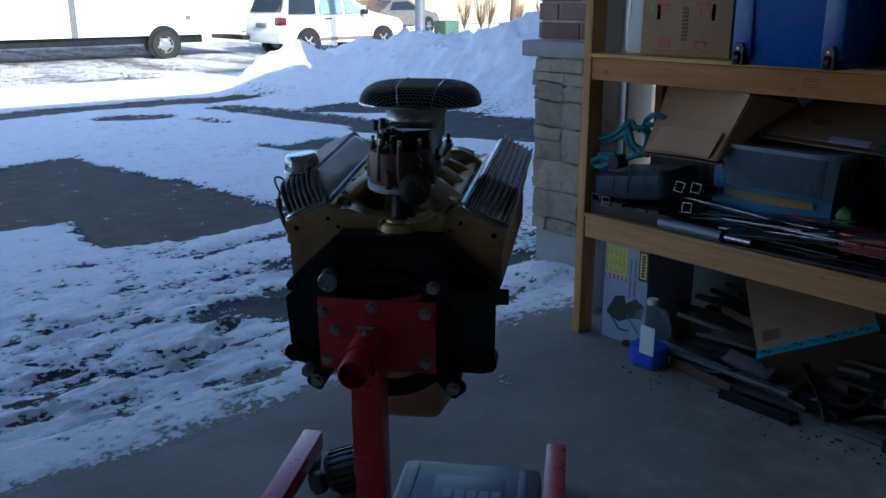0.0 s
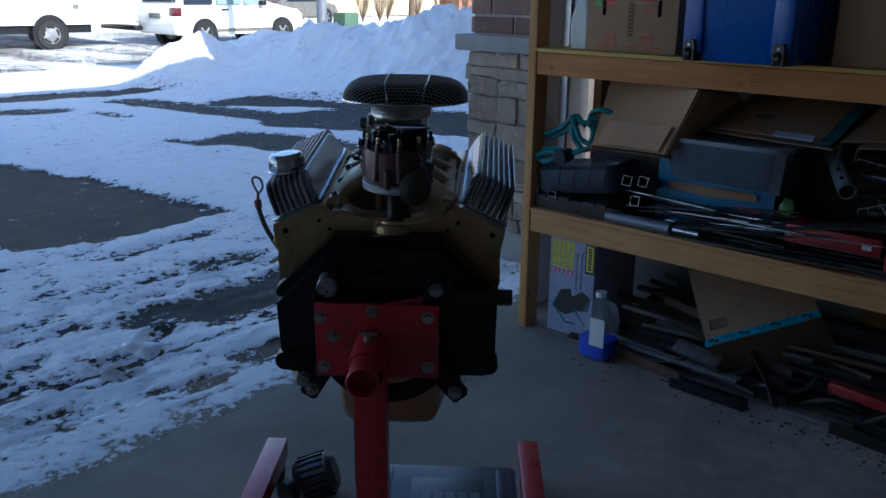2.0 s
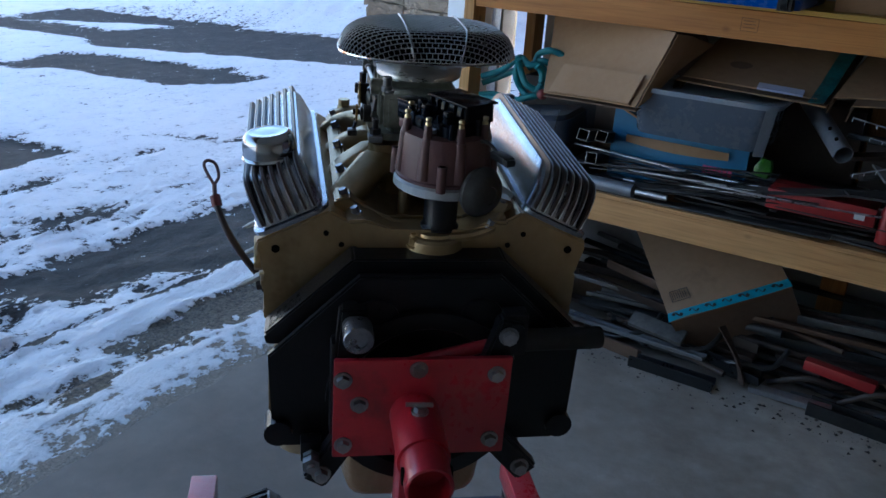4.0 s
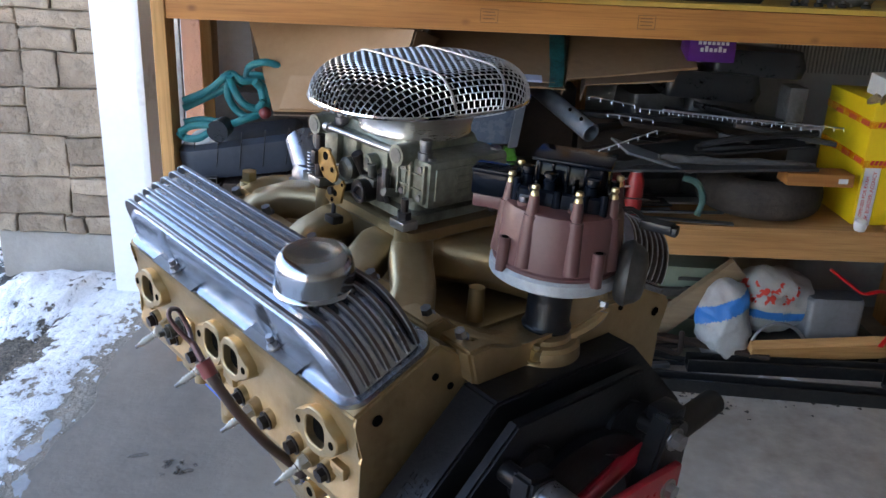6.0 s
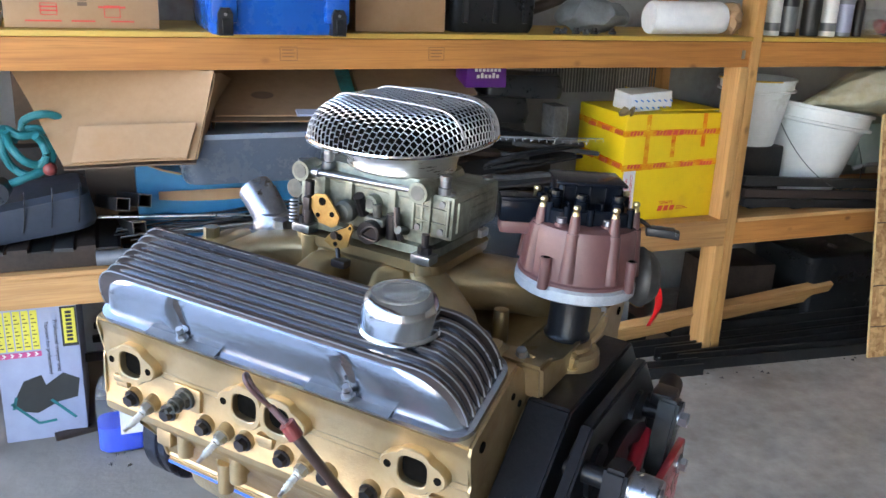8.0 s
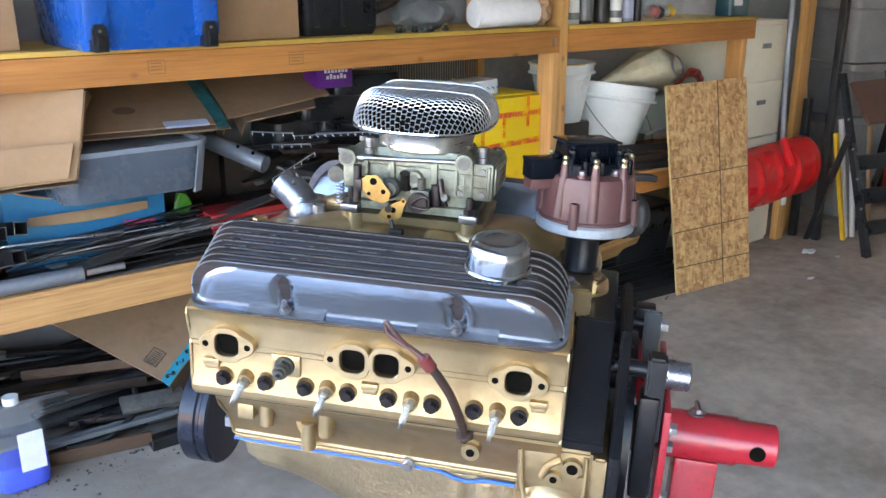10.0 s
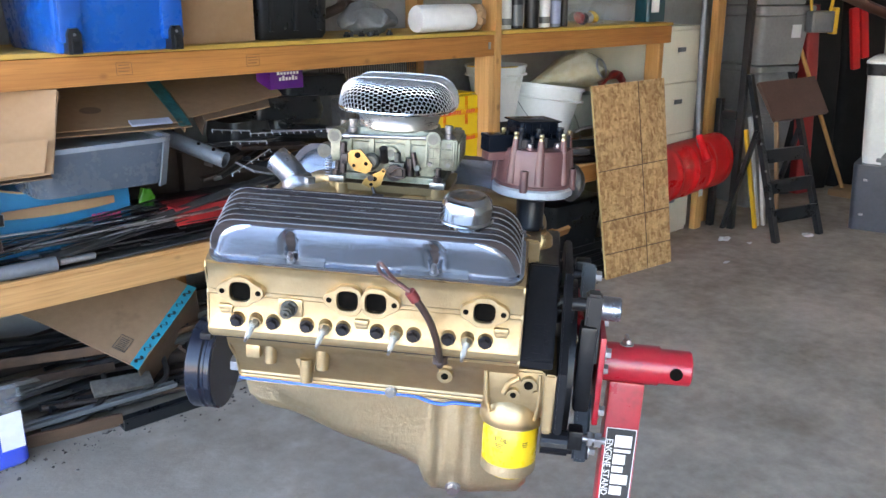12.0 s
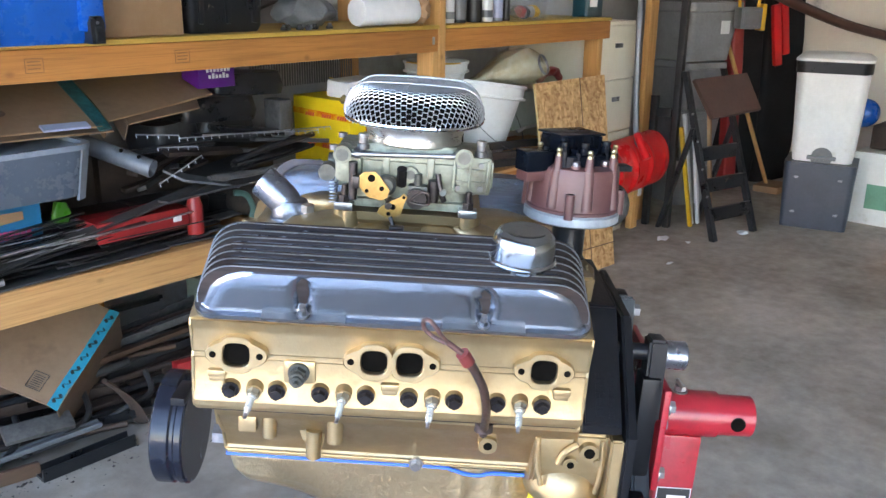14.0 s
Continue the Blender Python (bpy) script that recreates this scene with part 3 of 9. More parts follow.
def ground_height(x, y):
    """Height of the ground with its snow, and how much snow covers it."""
    base = -0.03 - 0.012 * min(max(-3.0 - x, 0), 12)
    n1 = noise.fractal(Vector((x * 0.55, y * 0.55, 3.1)), 0.8, 2.1, 4)
    n2 = noise.fractal(Vector(((x + 0.12 * y) * 3.4, y * 1.7, 7.7)), 0.7, 2.2, 4)
    n3 = noise.fractal(Vector((x * 9.0, y * 5.0, 1.3)), 0.7, 2.2, 3)
    n4 = noise.fractal(Vector((x * 7.0, y * 4.0, 9.9)), 0.6, 2.3, 4)
    trod = hard(x, -5.4, -4.3)
    cover = 0.93 - 0.16 * trod + 0.06 * n1 + (0.08 + 0.08 * trod) * n2 + (0.10 + 0.20 * trod) * n3
    # the cleared patch, its ragged edge following the shovel
    edge = min(x + 8.75 + .25 * n1, -5.12 - x + .10 * n2, 3.30 - .16 * max(0.0, -6.0 - x) - y + .12 * n1 + .06 * n4, max(y - 1.86 + .08 * n4 - .25 * hard(x, -5.35, -5.05), -6.1 - x))
    cover -= (1.0 + .22 * n3) * hard(edge + .05 * n4, -.02, .07)
    wx, wy = x + .055 * n4 + .03 * n2, y + .10 * n2 + .06 * n3
    for x0, y0, x1, y1, hw, k in BARE:
        if min(x0, x1) - .6 - hw < x < max(x0, x1) + .6 + hw and min(y0, y1) - .6 - hw < y < max(y0, y1) + .6 + hw:
            dx, dy = x1 - x0, y1 - y0
            q = hard((wx - x0) * dx + (wy - y0) * dy, 0, dx * dx + dy * dy)
            d = math.hypot((wx - x0 - q * dx), (wy - y0 - q * dy) * .7)
            cover -= (k * (1.0 if x < -5 else 1.0 if y > 1.95 else .62) + .12 * n2) * hard(hw * 1.2 - d, -.03, .09)
    # the street gutter
    cover -= 0.9 * hard(.50 - abs(x + 13.2 - 0.02 * (y - 4) + 0.15 * n2 + .2 * n1), 0, .15) * (1 if y < 9 else 0.4)
    # a crisp ridge of snow keeps to the crack and to the threshold
    if y < 3.1:
        cover += .40 * hard(.085 + .03 * n2 - abs(x + 3.13), 0, .04) * hard(y, 1.5, 2.2)
        cover += .30 * hard(.05 + .02 * n2 - abs(x + 2.755), 0, .04) * hard(2.55 - y, 0, .15)
    # thin ragged snow over the apron, drifted by the jamb
    if x > -2.78:
        cover -= 5.0 * max(0.0, x + 2.68 + 0.05 * n2 + 0.03 * n3)
    if x < -13.9:
        cover += 0.5
    bank = 0.0
    for bx, by, h, sx, sy in ((-11.2, 10.6, 0.85, 1.9, 1.7), (-9.2, 10.6, 0.75, 1.3, 1.5), (-13.7, 8.2, 0.72, 0.8, 0.75), (-13.0, 9.6, 0.45, 1.4, 1.0), (-8.0, 12.5, 0.9, 1.2, 2.0), (-15.5, 12.0, 0.7, 1.5, 2.2), (-6.5, 11.5, 0.8, 1.5, 2.0), (-15.2, 4.2, 0.16, 0.9, 2.2), (-15.4, 0.0, 0.15, 1.0, 3.0), (-2.92, 3.42, 0.06, 0.30, 0.20)):
        bank += h * math.exp(-(((x - bx) / sx) ** 2 + ((y - by) / sy) ** 2) ** 1.3)
    bank *= 1 + 0.22 * n2 + 0.05 * n3
    if bank > 0.02:
        cover = max(cover, 0.55 + bank * 2)
    if -30 < x < -17.5:
        cover = 0.42 + 0.25 * n1 + 0.1 * n2
    cover = max(0.0, min(1.0, cover))
    depth = 0.018 * hard(cover, .40, .70) * (1 + 0.5 * n3) + .012 * trod * n4
    # footprints trodden in the crust, with tread bars
    for fx, fy, turn in STEPS:
        c, sn = math.cos(turn), math.sin(turn)
        u, v = (x - fx) * c + (y - fy) * sn, (y - fy) * c - (x - fx) * sn
        r2 = (u / 0.048) ** 2 + (v / 0.135) ** 2
        if r2 < 6:
            rim = math.sqrt(r2)
            depth += 0.010 * math.exp(-((rim - 1.25) * 4) ** 2) - 0.013 * hard(1.15 - rim, 0, .2) + (.004 * math.sin(v * 210) if rim < 1 else 0)
            cover -= .16 * hard(1.1 - rim, 0, .3)
    return base + bank + depth, max(0.0, cover)


def lines(lo, fine_lo, fine_hi, hi, step):
    out, p, s = [], fine_lo, step
    while p > lo:
        s *= 1.28
        p -= s
        out.append(p)
    out = out[::-1] + list(np.arange(fine_lo, fine_hi, step))
    p, s = out[-1], step
    while p < hi:
        s *= 1.28
        p += s
        out.append(p)
    return out


xs = [v for v in lines(-450, -14.6, -4.3, 5, 0.05) if v < -4.3] + [v for v in lines(-4.3, -4.3, -2.45, 300, 0.019)]
ys = [v for v in lines(-350, -1.5, 0.7, 5, 0.05) if v < 0.7] + list(np.arange(0.7, 3.6, 0.026)) + [v for v in lines(3.5, 3.6, 10.8, 350, 0.05) if v >= 3.6]
verts, cover_values = [], []
for x in xs:
    for y in ys:
        zz, cv = ground_height(x, y)
        if x > -2.86 and Y_FAR - 0.5 < y < Y_SIDE + 0.05:
            wave = noise.fractal(Vector((x * 3.0, y * 2.0, 5.5)), 0.7, 2.2, 3)
            zz = max(-0.12, 0.003 + 0.006 * max(0.0, min(1.0, (cv - 0.46) * 4)) - 0.10 * max(0.0, x + 2.58 + 0.06 * wave))
        elif x > -2.62:
            zz, cv = -0.12, 0.9
        verts.append((x, y, zz))
        cover_values.append(cv)
ny = len(ys)
faces = [(i * ny + j, (i + 1) * ny + j, (i + 1) * ny + j + 1, i * ny + j + 1) for i in range(len(xs) - 1) for j in range(ny - 1)]
me = bpy.data.meshes.new("ground")
me.from_pydata(verts, [], faces)
at = me.attributes.new("snow_cover", "FLOAT", "POINT")
at.data.foreach_set("value", cover_values)
me.polygons.foreach_set("use_smooth", [True] * len(me.polygons))


def ground_material():
    ma = bpy.data.materials.new("asphalt_and_snow")
    ma.use_nodes = True
    nt = ma.node_tree
    bsdf = nt.nodes["Principled BSDF"]
    co = nt.nodes.new("ShaderNodeTexCoord").outputs["Object"]
    a = nt.nodes.new("ShaderNodeAttribute")
    a.attribute_name = "snow_cover"
    fine = noise_node(nt, co, 34, 6, 0.72, (1, 0.7, 1))
    mid = noise_node(nt, co, 9, 5, 0.64, (1, 0.55, 1))
    crumbly = noise_node(nt, co, 20, 3, 0.55, (1, 0.8, 1))
    f = math_node(nt, "ADD", a.outputs["Fac"], math_node(nt, "MULTIPLY", math_node(nt, "SUBTRACT", fine, 0.5), 1.9))
    f = math_node(nt, "ADD", f, math_node(nt, "MULTIPLY", math_node(nt, "SUBTRACT", mid, 0.5), 1.2))
    f = math_node(nt, "ADD", f, math_node(nt, "MULTIPLY", math_node(nt, "SUBTRACT", crumbly, 0.5), 1.1))
    # crack where the asphalt ends
    px = nt.nodes.new("ShaderNodeSeparateXYZ")
    nt.links.new(co, px.inputs[0])
    away = math_node(nt, "ABSOLUTE", math_node(nt, "ADD", math_node(nt, "ADD", px.outputs[0], 3.235), math_node(nt, "MULTIPLY", math_node(nt, "SUBTRACT", mid, 0.5), 0.10)), 0.0)
    crack = spread(nt, away, 0.022, 0.010)
    f = math_node(nt, "SUBTRACT", f, math_node(nt, "MULTIPLY", crack, 0.45))
    mask = spread(nt, f, 0.44, 0.49)
    grit = noise_node(nt, co, 120, 4, 0.8)
    asphalt = ramp_mix(nt, spread(nt, math_node(nt, "ADD", math_node(nt, "MULTIPLY", grit, 0.5), math_node(nt, "MULTIPLY", mid, 0.5)), 0.36, 0.66), (0.014, 0.013, 0.012), (0.085, 0.072, 0.060))
    sep = nt.nodes.new("ShaderNodeSeparateXYZ")
    nt.links.new(co, sep.inputs[0])
    pebble = noise_node(nt, co, 75, 3, 0.75)
    gravel = ramp_mix(nt, spread(nt, pebble, 0.34, 0.68), (0.030, 0.024, 0.018), (0.23, 0.185, 0.135))
    asphalt = ramp_mix(nt, spread(nt, sep.outputs[0], -3.24, -3.20), asphalt, gravel)
    door_tone = ramp_mix(nt, spread(nt, grit, 0.35, 0.65), (0.23, 0.19, 0.15), (0.42, 0.355, 0.285))
    asphalt = ramp_mix(nt, spread(nt, sep.outputs[0], -2.79, -2.76), asphalt, door_tone)
    snow = ramp_mix(nt, spread(nt, mid, 0.3, 0.7), (0.90, 0.91, 0.93), (0.96, 0.96, 0.965))
    # thin trodden snow lets the ground show through
    thin = ramp_mix(nt, spread(nt, fine, 0.38, 0.60), (0.66, 0.67, 0.69), (0.90, 0.905, 0.92))
    snow = ramp_mix(nt, spread(nt, f, 0.47, 0.80), thin, snow)
    nt.links.new(ramp_mix(nt, mask, asphalt, snow), bsdf.inputs["Base Color"])
    rr = nt.nodes.new("ShaderNodeMapRange")
    rr.inputs["To Min"].default_value, rr.inputs["To Max"].default_value = 0.78, 0.85
    nt.links.new(mask, rr.inputs["Value"])
    nt.links.new(rr.outputs["Result"], bsdf.inputs["Roughness"])
    b = nt.nodes.new("ShaderNodeBump")
    b.inputs["Strength"].default_value, b.inputs["Distance"].default_value = 0.9, 0.034
    nt.links.new(math_node(nt, "ADD", math_node(nt, "MULTIPLY", mask, 0.9), math_node(nt, "ADD", math_node(nt, "MULTIPLY", fine, 0.7), math_node(nt, "MULTIPLY", mid, 0.9))), b.inputs["Height"])
    nt.links.new(b.outputs["Normal"], bsdf.inputs["Normal"])
    return ma


me.materials.append(ground_material())
tagged(new("ground", me), "asphalt driveway and street patchily covered with snow", "ground", kind="structure")

# ---- the engine, built along its own axes: x to its front, y to its left, z up ----
ENG = Matrix(((-0.64843541, -0.76040597, 0.03625317, -1.395), (0.75922031, -0.64944805, -0.04244701, 1.2045), (0.0558215, 0, 0.99844076, 0.80), (0, 0, 0, 1)))
engine = root("engine", "gold painted V8 engine with finned aluminium valve covers", "engine")
engine.matrix_world = ENG
MIRROR = Matrix.Diagonal((1, -1, 1, 1))

# block
bm = B()
add_prism(bm, [(.224, .048), (.108, .166), (-.108, .166), (-.224, .048), (-.221, .038), (-.206, .024), (-.176, -.014), (-.163, -.044), (-.166, -.049), (-.166, -.054), (.166, -.054), (.166, -.049), (.163, -.044), (.178, -.014), (.206, .024), (.221, .038)], 0, -0.018, 0.462)
bmesh.ops.bevel(bm, geom=[e for e in bm.edges], offset=0.004, segments=2, affect="EDGES")
block = part("block", bm, GOLD, engine, "gold cast iron cylinder block")
for s in (1, -1):
    for fx, z0, z1, r, fy in ((.392, -.002, .037, .0105, .202), (.304, -.004, .038, .0115, .203), (.334, -.036, .006, .0110, .192)):
        b = B()
        add_cyl(b, (fx, s * fy, z0), (fx, s * fy, z1), r * .92, r, 20)
        add_box(b, (fx - r * .95, s * .15, z0 + .010), (fx + r * .95, s * fy, z1 - .001), bevel=.004)
        part("mount_boss", b, GOLD, block)
        # the hole is a black disc that paints its shade
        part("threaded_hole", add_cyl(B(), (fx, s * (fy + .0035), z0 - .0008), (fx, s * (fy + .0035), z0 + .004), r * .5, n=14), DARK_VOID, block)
    part("mount_rib", add_box(B(), (.304, s * .15, .024), (.392, s * .207, .034), bevel=.004), GOLD, block)
    b = B()
    add_prism(b, [(.318, .026), (.366, .026), (.350, -.010), (.344, -.026), (.324, -.026), (.320, -.010)], 1, .15, .190)
    bmesh.ops.bevel(b, geom=list(b.edges), offset=.004, segments=2, affect="EDGES")
    if s < 0:
        b.transform(MIRROR)
        bmesh.ops.reverse_faces(b, faces=b.faces)
    part("mount_web", b, GOLD, block)
    part("deck_pad", add_box(B(), (.408, s * .18, .006), (.432, s * .212, .030), bevel=.003), GOLD, block)
# lug with a hole under the dipstick and the cast number pad
bm = B()
add_cyl(bm, (.10, .15, .016), (.10, .214, .010), .0145, .0125, 20)
add_box(bm, (.088, .15, .014), (.113, .209, .047), bevel=.006)
add_box(bm, (.042, .15, .034), (.088, .212, .047), bevel=.004)
part("lug", bm, GOLD, block)
part("lug_hole", add_cyl(B(), (.10, .205, .0108), (.10, .2148, .0099), .0060, n=16), DARK_VOID, block)
lettering("cast_number", "-010-", .019, GOLD, block, frame_of((.2335, .1650, -.0175), (-1, 0, 0), (0, .316, .949)), "raised cast number")
bm = B()
add_cyl(bm, (.194, .15, -.047), (.194, .172, -.05), .0085, .0075, 12)
add_hex_bolt(bm, (.194, .17, -.05), (0, 1, -.1), .0075, .009)
part("pan_bolt", bm, STEEL, block)
# filter pad and rear flange
bm = B()
add_loft(bm, [[(.037, .13, .03), (.037, .204, .03), (.037, .207, -.02), (.037, .190, -.058), (.037, .13, -.058)], [(-.06, .13, .034), (-.06, .210, .034), (-.06, .212, -.02), (-.06, .200, -.058), (-.06, .13, -.058)]])
bmesh.ops.bevel(bm, geom=list(bm.edges), offset=.004, segments=2, affect="EDGES")
add_cyl(bm, (-.012, .172, -.072), (-.012, .172, -.05), .05, .046, 32)
add_cyl(bm, (-.035, .19, .012), (-.035, .218, .011), .014, .0125, 18)
add_cyl(bm, (-.012, .19, -.008), (-.012, .2165, -.009), .011, .010, 18)
part("filter_pad", bm, GOLD, block, "gold oil filter pad")
bm = B()
add_lathe(bm, [(.0520, -.0725), (.0540, -.069), (.0535, -.058), (.0505, -.044), (.0445, -.031), (.0350, -.023), (0, -.020)], 40, Matrix.Translation((-.012, .168, 0)))
part("adapter_dome", bm, GOLD, block, "rounded cast filter adapter")
bm = B()
add_tube(bm, [(.034, .2085, .026), (.030, .2095, -.020), (.024, .211, -.045)], .004, 8, 4)
add_tube(bm, [(-.052, .212, .028), (-.053, .213, -.022), (-.050, .211, -.052)], .0035, 8, 4)
add_tube(bm, [(-.020, .212, .020), (-.004, .212, .008), (.004, .211, -.010)], .0045, 8, 4)
part("pad_rib", bm, GOLD, block)
part("inner_boss", add_cyl(B(), (-.048, .19, -.004), (-.048, .2155, -.005), .0055, n=12), GOLD, block)
bm = B()
add_cyl(bm, (-.035, .20, .0115), (-.035, .2188, .011), .0075, n=14)
add_cyl(bm, (-.012, .20, -.0085), (-.012, .2172, -.009), .005, n=12)
part("pad_hole", bm, DARK_VOID, block)
bm = B()
add_prism(bm, [(.05, -.085), (.205, -.085), (.226, -.065), (.226, .036), (.05, .036)], 0, -.078, -.060)
bmesh.ops.bevel(bm, geom=list(bm.edges), offset=.003, segments=2, affect="EDGES")
part("rear_flange", bm, GOLD, block)
# black bell end
bm = B()
add_prism(bm, [(.228, .045), (.232, .062), (.108, .180), (-.108, .180), (-.232, .062), (-.228, .045)], 0, -.070, -.019)
add_prism(bm, [(.226, .040), (.10, .165), (-.10, .165), (-.228, .045), (-.226, -.085), (-.205, -.116), (.20, -.116), (.220, -.105)], 0, -.094, -.0795)
for s in (1, -1):
    add_cyl(bm, (-.105, s * .212, -.086), (-.062, s * .212, -.086), .021, n=18)
    add_cyl(bm, (-.10, s * .075, .10), (-.07, s * .075, .10), .032, n=18)
add_lathe(bm, [(.145, -.004), (.145, -.02), (.12, -.02), (.11, -.004)], 40, Matrix.Translation((-.088, 0, -.03)) @ Matrix.Rotation(radians(90), 4, "Y"))
bmesh.ops.bevel(bm, geom=[e for e in bm.edges if e.calc_length() > .03], offset=.003, segments=2, affect="EDGES")
bell = part("bell_flange", bm, BLACK_PAINT, engine, "black painted rear bell flange")
# casting marks raised on the flank of the bell, one coarse row and one fine
flank = frame_of((-.019, .232, .062), (0, -.724, .690), (-1, 0, 0))
for k, (u, v, w, h) in enumerate([(.012 + .0125 * i, .017, .0085, .011) for i in range(5)] + [(.010 + .0072 * i, .034, .0048, .0068) for i in range(9)]):
    b = B()
    add_box(b, (u, v, -.001), (u + .0013, v + h, .0011), flank)
    if k % 3 != 1:
        add_box(b, (u + w - .0013, v, -.001), (u + w, v + h * (1 if k % 2 else .55), .0011), flank)
    for j in range(1 + k % 3):
        add_box(b, (u, v + h * j * .48, -.001), (u + w, v + h * j * .48 + .0013, .0011), flank)
    part("raised_mark", b, BLACK_PAINT, bell)

# front: timing cover, balancer, pulley hub
bm = B()
add_prism(bm, [(.10, -.05), (.085, .06), (.05, .115), (-.05, .115), (-.085, .06), (-.10, -.05), (-.07, -.11), (.07, -.11)], 0, .462, .495)
bmesh.ops.bevel(bm, geom=list(bm.edges), offset=.012, segments=3, affect="EDGES")
part("timing_cover", bm, GOLD, engine)
bm = B()
add_lathe(bm, [(0, 0), (.086, 0), (.089, .003), (.089, .012), (.086, .015), (.086, .02), (.089, .023), (.089, .047), (.086, .05), (.07, .05), (.066, .036), (.035, .034), (.032, .052), (0, .052)], 56, Matrix.Translation((.548, -.002, -.112)) @ Matrix.Rotation(radians(90), 4, "Y"))
part("balancer", bm, BALANCER, engine, "glossy black harmonic balancer")
bm = B()
add_box(bm, (.535, .045, -.02), (.556, .105, -.008), bevel=.002)
part("timing_tab", bm, BLACK_PAINT, engine)
bm = B()
add_cyl(bm, (.462, .128, -.047), (.486, .128, -.047), .015, n=6)
add_cyl(bm, (.45, .128, -.047), (.466, .128, -.047), .02, n=18)
part("front_plug", bm, STEEL, engine, "bare steel hex plug")

# sump pan: a shallow front that deepens into the rear sump
def pan_depth(x):
    for (x0, z0), (x1, z1) in zip(PAN_FLOOR, PAN_FLOOR[1:]):
        if x1 <= x <= x0:
            k = (x0 - x) / (x0 - x1)
            k = k * k * (3 - 2 * k) * .5 + k * .5
            return z0 + (z1 - z0) * k
    return PAN_FLOOR[-1][1]


PAN_FLOOR = [(.466, -.104), (.458, -.128), (.440, -.140), (.384, -.149), (.282, -.186), (.180, -.215), (.150, -.229), (.139, -.258), (.122, -.272), (-.03, -.268), (-.046, -.252)]
bm = B()
loops = []
for x in [.466, .463, .458, .450, .440, .41, .384, .35, .31, .282, .25, .21, .18, .165, .150, .145, .139, .133, .127, .122, .117, .112, .107, .102, .097, .092, .087, .082, .077, .072, .066, .06, .054, .048, .042, .03, .01, -.01, -.03, -.04, -.046]:
    d = pan_depth(x)
    end = max(0.0, (x - .448) / .018) ** 2 * .012 + max(0.0, (-.028 - x) / .018) ** 2 * .010
    flute = -.0065 * math.exp(-((x - .112) / .0085) ** 2) - .0045 * math.exp(-((x - .067) / .0075) ** 2) + (.004 if x < .139 else 0.0)
    side = [(.146, -.062), (.137, -.068), (.133 + flute, -.080), (.126 + flute, d * .55 - .035), (.119 + flute, d + .030), (.114 + flute * .8, d + .016), (.104 + flute * .5, d + .005), (.088, d), (.04, d - .001)]
    right = [(-y, z) for y, z in side[::-1]]
    taper = 1.0 - .15 * max(0.0, min(1.0, (.06 - x) / .10))
    loops.append([(x, (y - math.copysign(end, y)) * (taper if z < -.07 else 1.0), z) for y, z in side + right])
add_loft(bm, loops)
for v in bm.verts:
    v.co += noise.noise_vector(v.co * 24) * .0012
part("oil_pan", bm, GOLD_PAN, engine, "gold painted pressed steel oil pan", sharp=60)
bm = B()
add_loft(bm, [[(x, y, z) for x, y in rounded_rect(.512, .322, .02, 5, (.206, 0))] for z in (-.0575, -.0625)])
part("pan_rail", bm, GOLD_PAN, engine)
bm = B()
add_cyl(bm, (.083, .112, -.250), (.083, .122, -.252), .014, n=18)
add_cyl(bm, (.083, .121, -.252), (.083, .130, -.254), .010, n=6)
part("drain_plug", bm, STEEL, engine)
bm = B()
add_tube(bm, [(.46, .163, -.056), (.30, .1635, -.0565), (.165, .1635, -.0565), (.145, .164, -.0585), (.125, .1645, -.064), (.105, .165, -.065), (.09, .165, -.061), (.075, .165, -.060), (.04, .165, -.060)], .0028, 8, 4, flat=1.0)
part("pan_gasket", bm, BLUE_GASKET, engine, "bright blue pan gasket edge")
bm = B()
add_lathe(bm, [(0, -.168), (.036, -.168), (.044, -.160), (.046, -.150), (.046, -.084), (.043, -.078), (.043, -.070), (0, -.070)], 40, Matrix.Translation((-.012, .172, 0)))
oil_filter = part("oil_filter", bm, FILTER_YELLOW, engine, "yellow spin-on oil filter")
bm = B()
add_lathe(bm, [(.0464, -.160), (.0466, -.150), (.0466, -.141), (.0464, -.141)], 40, Matrix.Translation((-.012, .172, 0)))
part("lower_band", bm, GOLD_PAN, oil_filter)


def on_filter(ang, z, w, h, name, ma):
    bmf = B()
    n = 5
    lo, hi = [], []
    for i in range(n + 1):
        a = radians(ang) + (i / n - .5) * w / .0466
        p = Vector((-.012 + .0467 * math.cos(a), .172 + .0467 * math.sin(a), z))
        lo.append(bmf.verts.new(p - Vector((0, 0, h / 2))))
        hi.append(bmf.verts.new(p + Vector((0, 0, h / 2))))
    for i in range(n):
        bmf.faces.new((lo[i], lo[i + 1], hi[i + 1], hi[i]))
    part(name, bmf, ma, oil_filter)


for k, (ang, z, w) in enumerate(((84, -.096, .006), (70, -.100, .015), (70, -.1035, .015), (70, -.107, .012), (124, -.096, .010), (124, -.0995, .010), (124, -.103, .008))):
    on_filter(ang, z, w, .0016, "printed_bar", INK)
lettering("part_number", "PZ-3", .0105, INK, oil_filter, frame_of((-.012 + .0472 * math.cos(radians(72)), .172 + .0472 * math.sin(radians(72)), -.090), (math.sin(radians(72)), -math.cos(radians(72)), 0), (0, 0, -1)) @ Matrix.Rotation(radians(0), 4, "Z"))


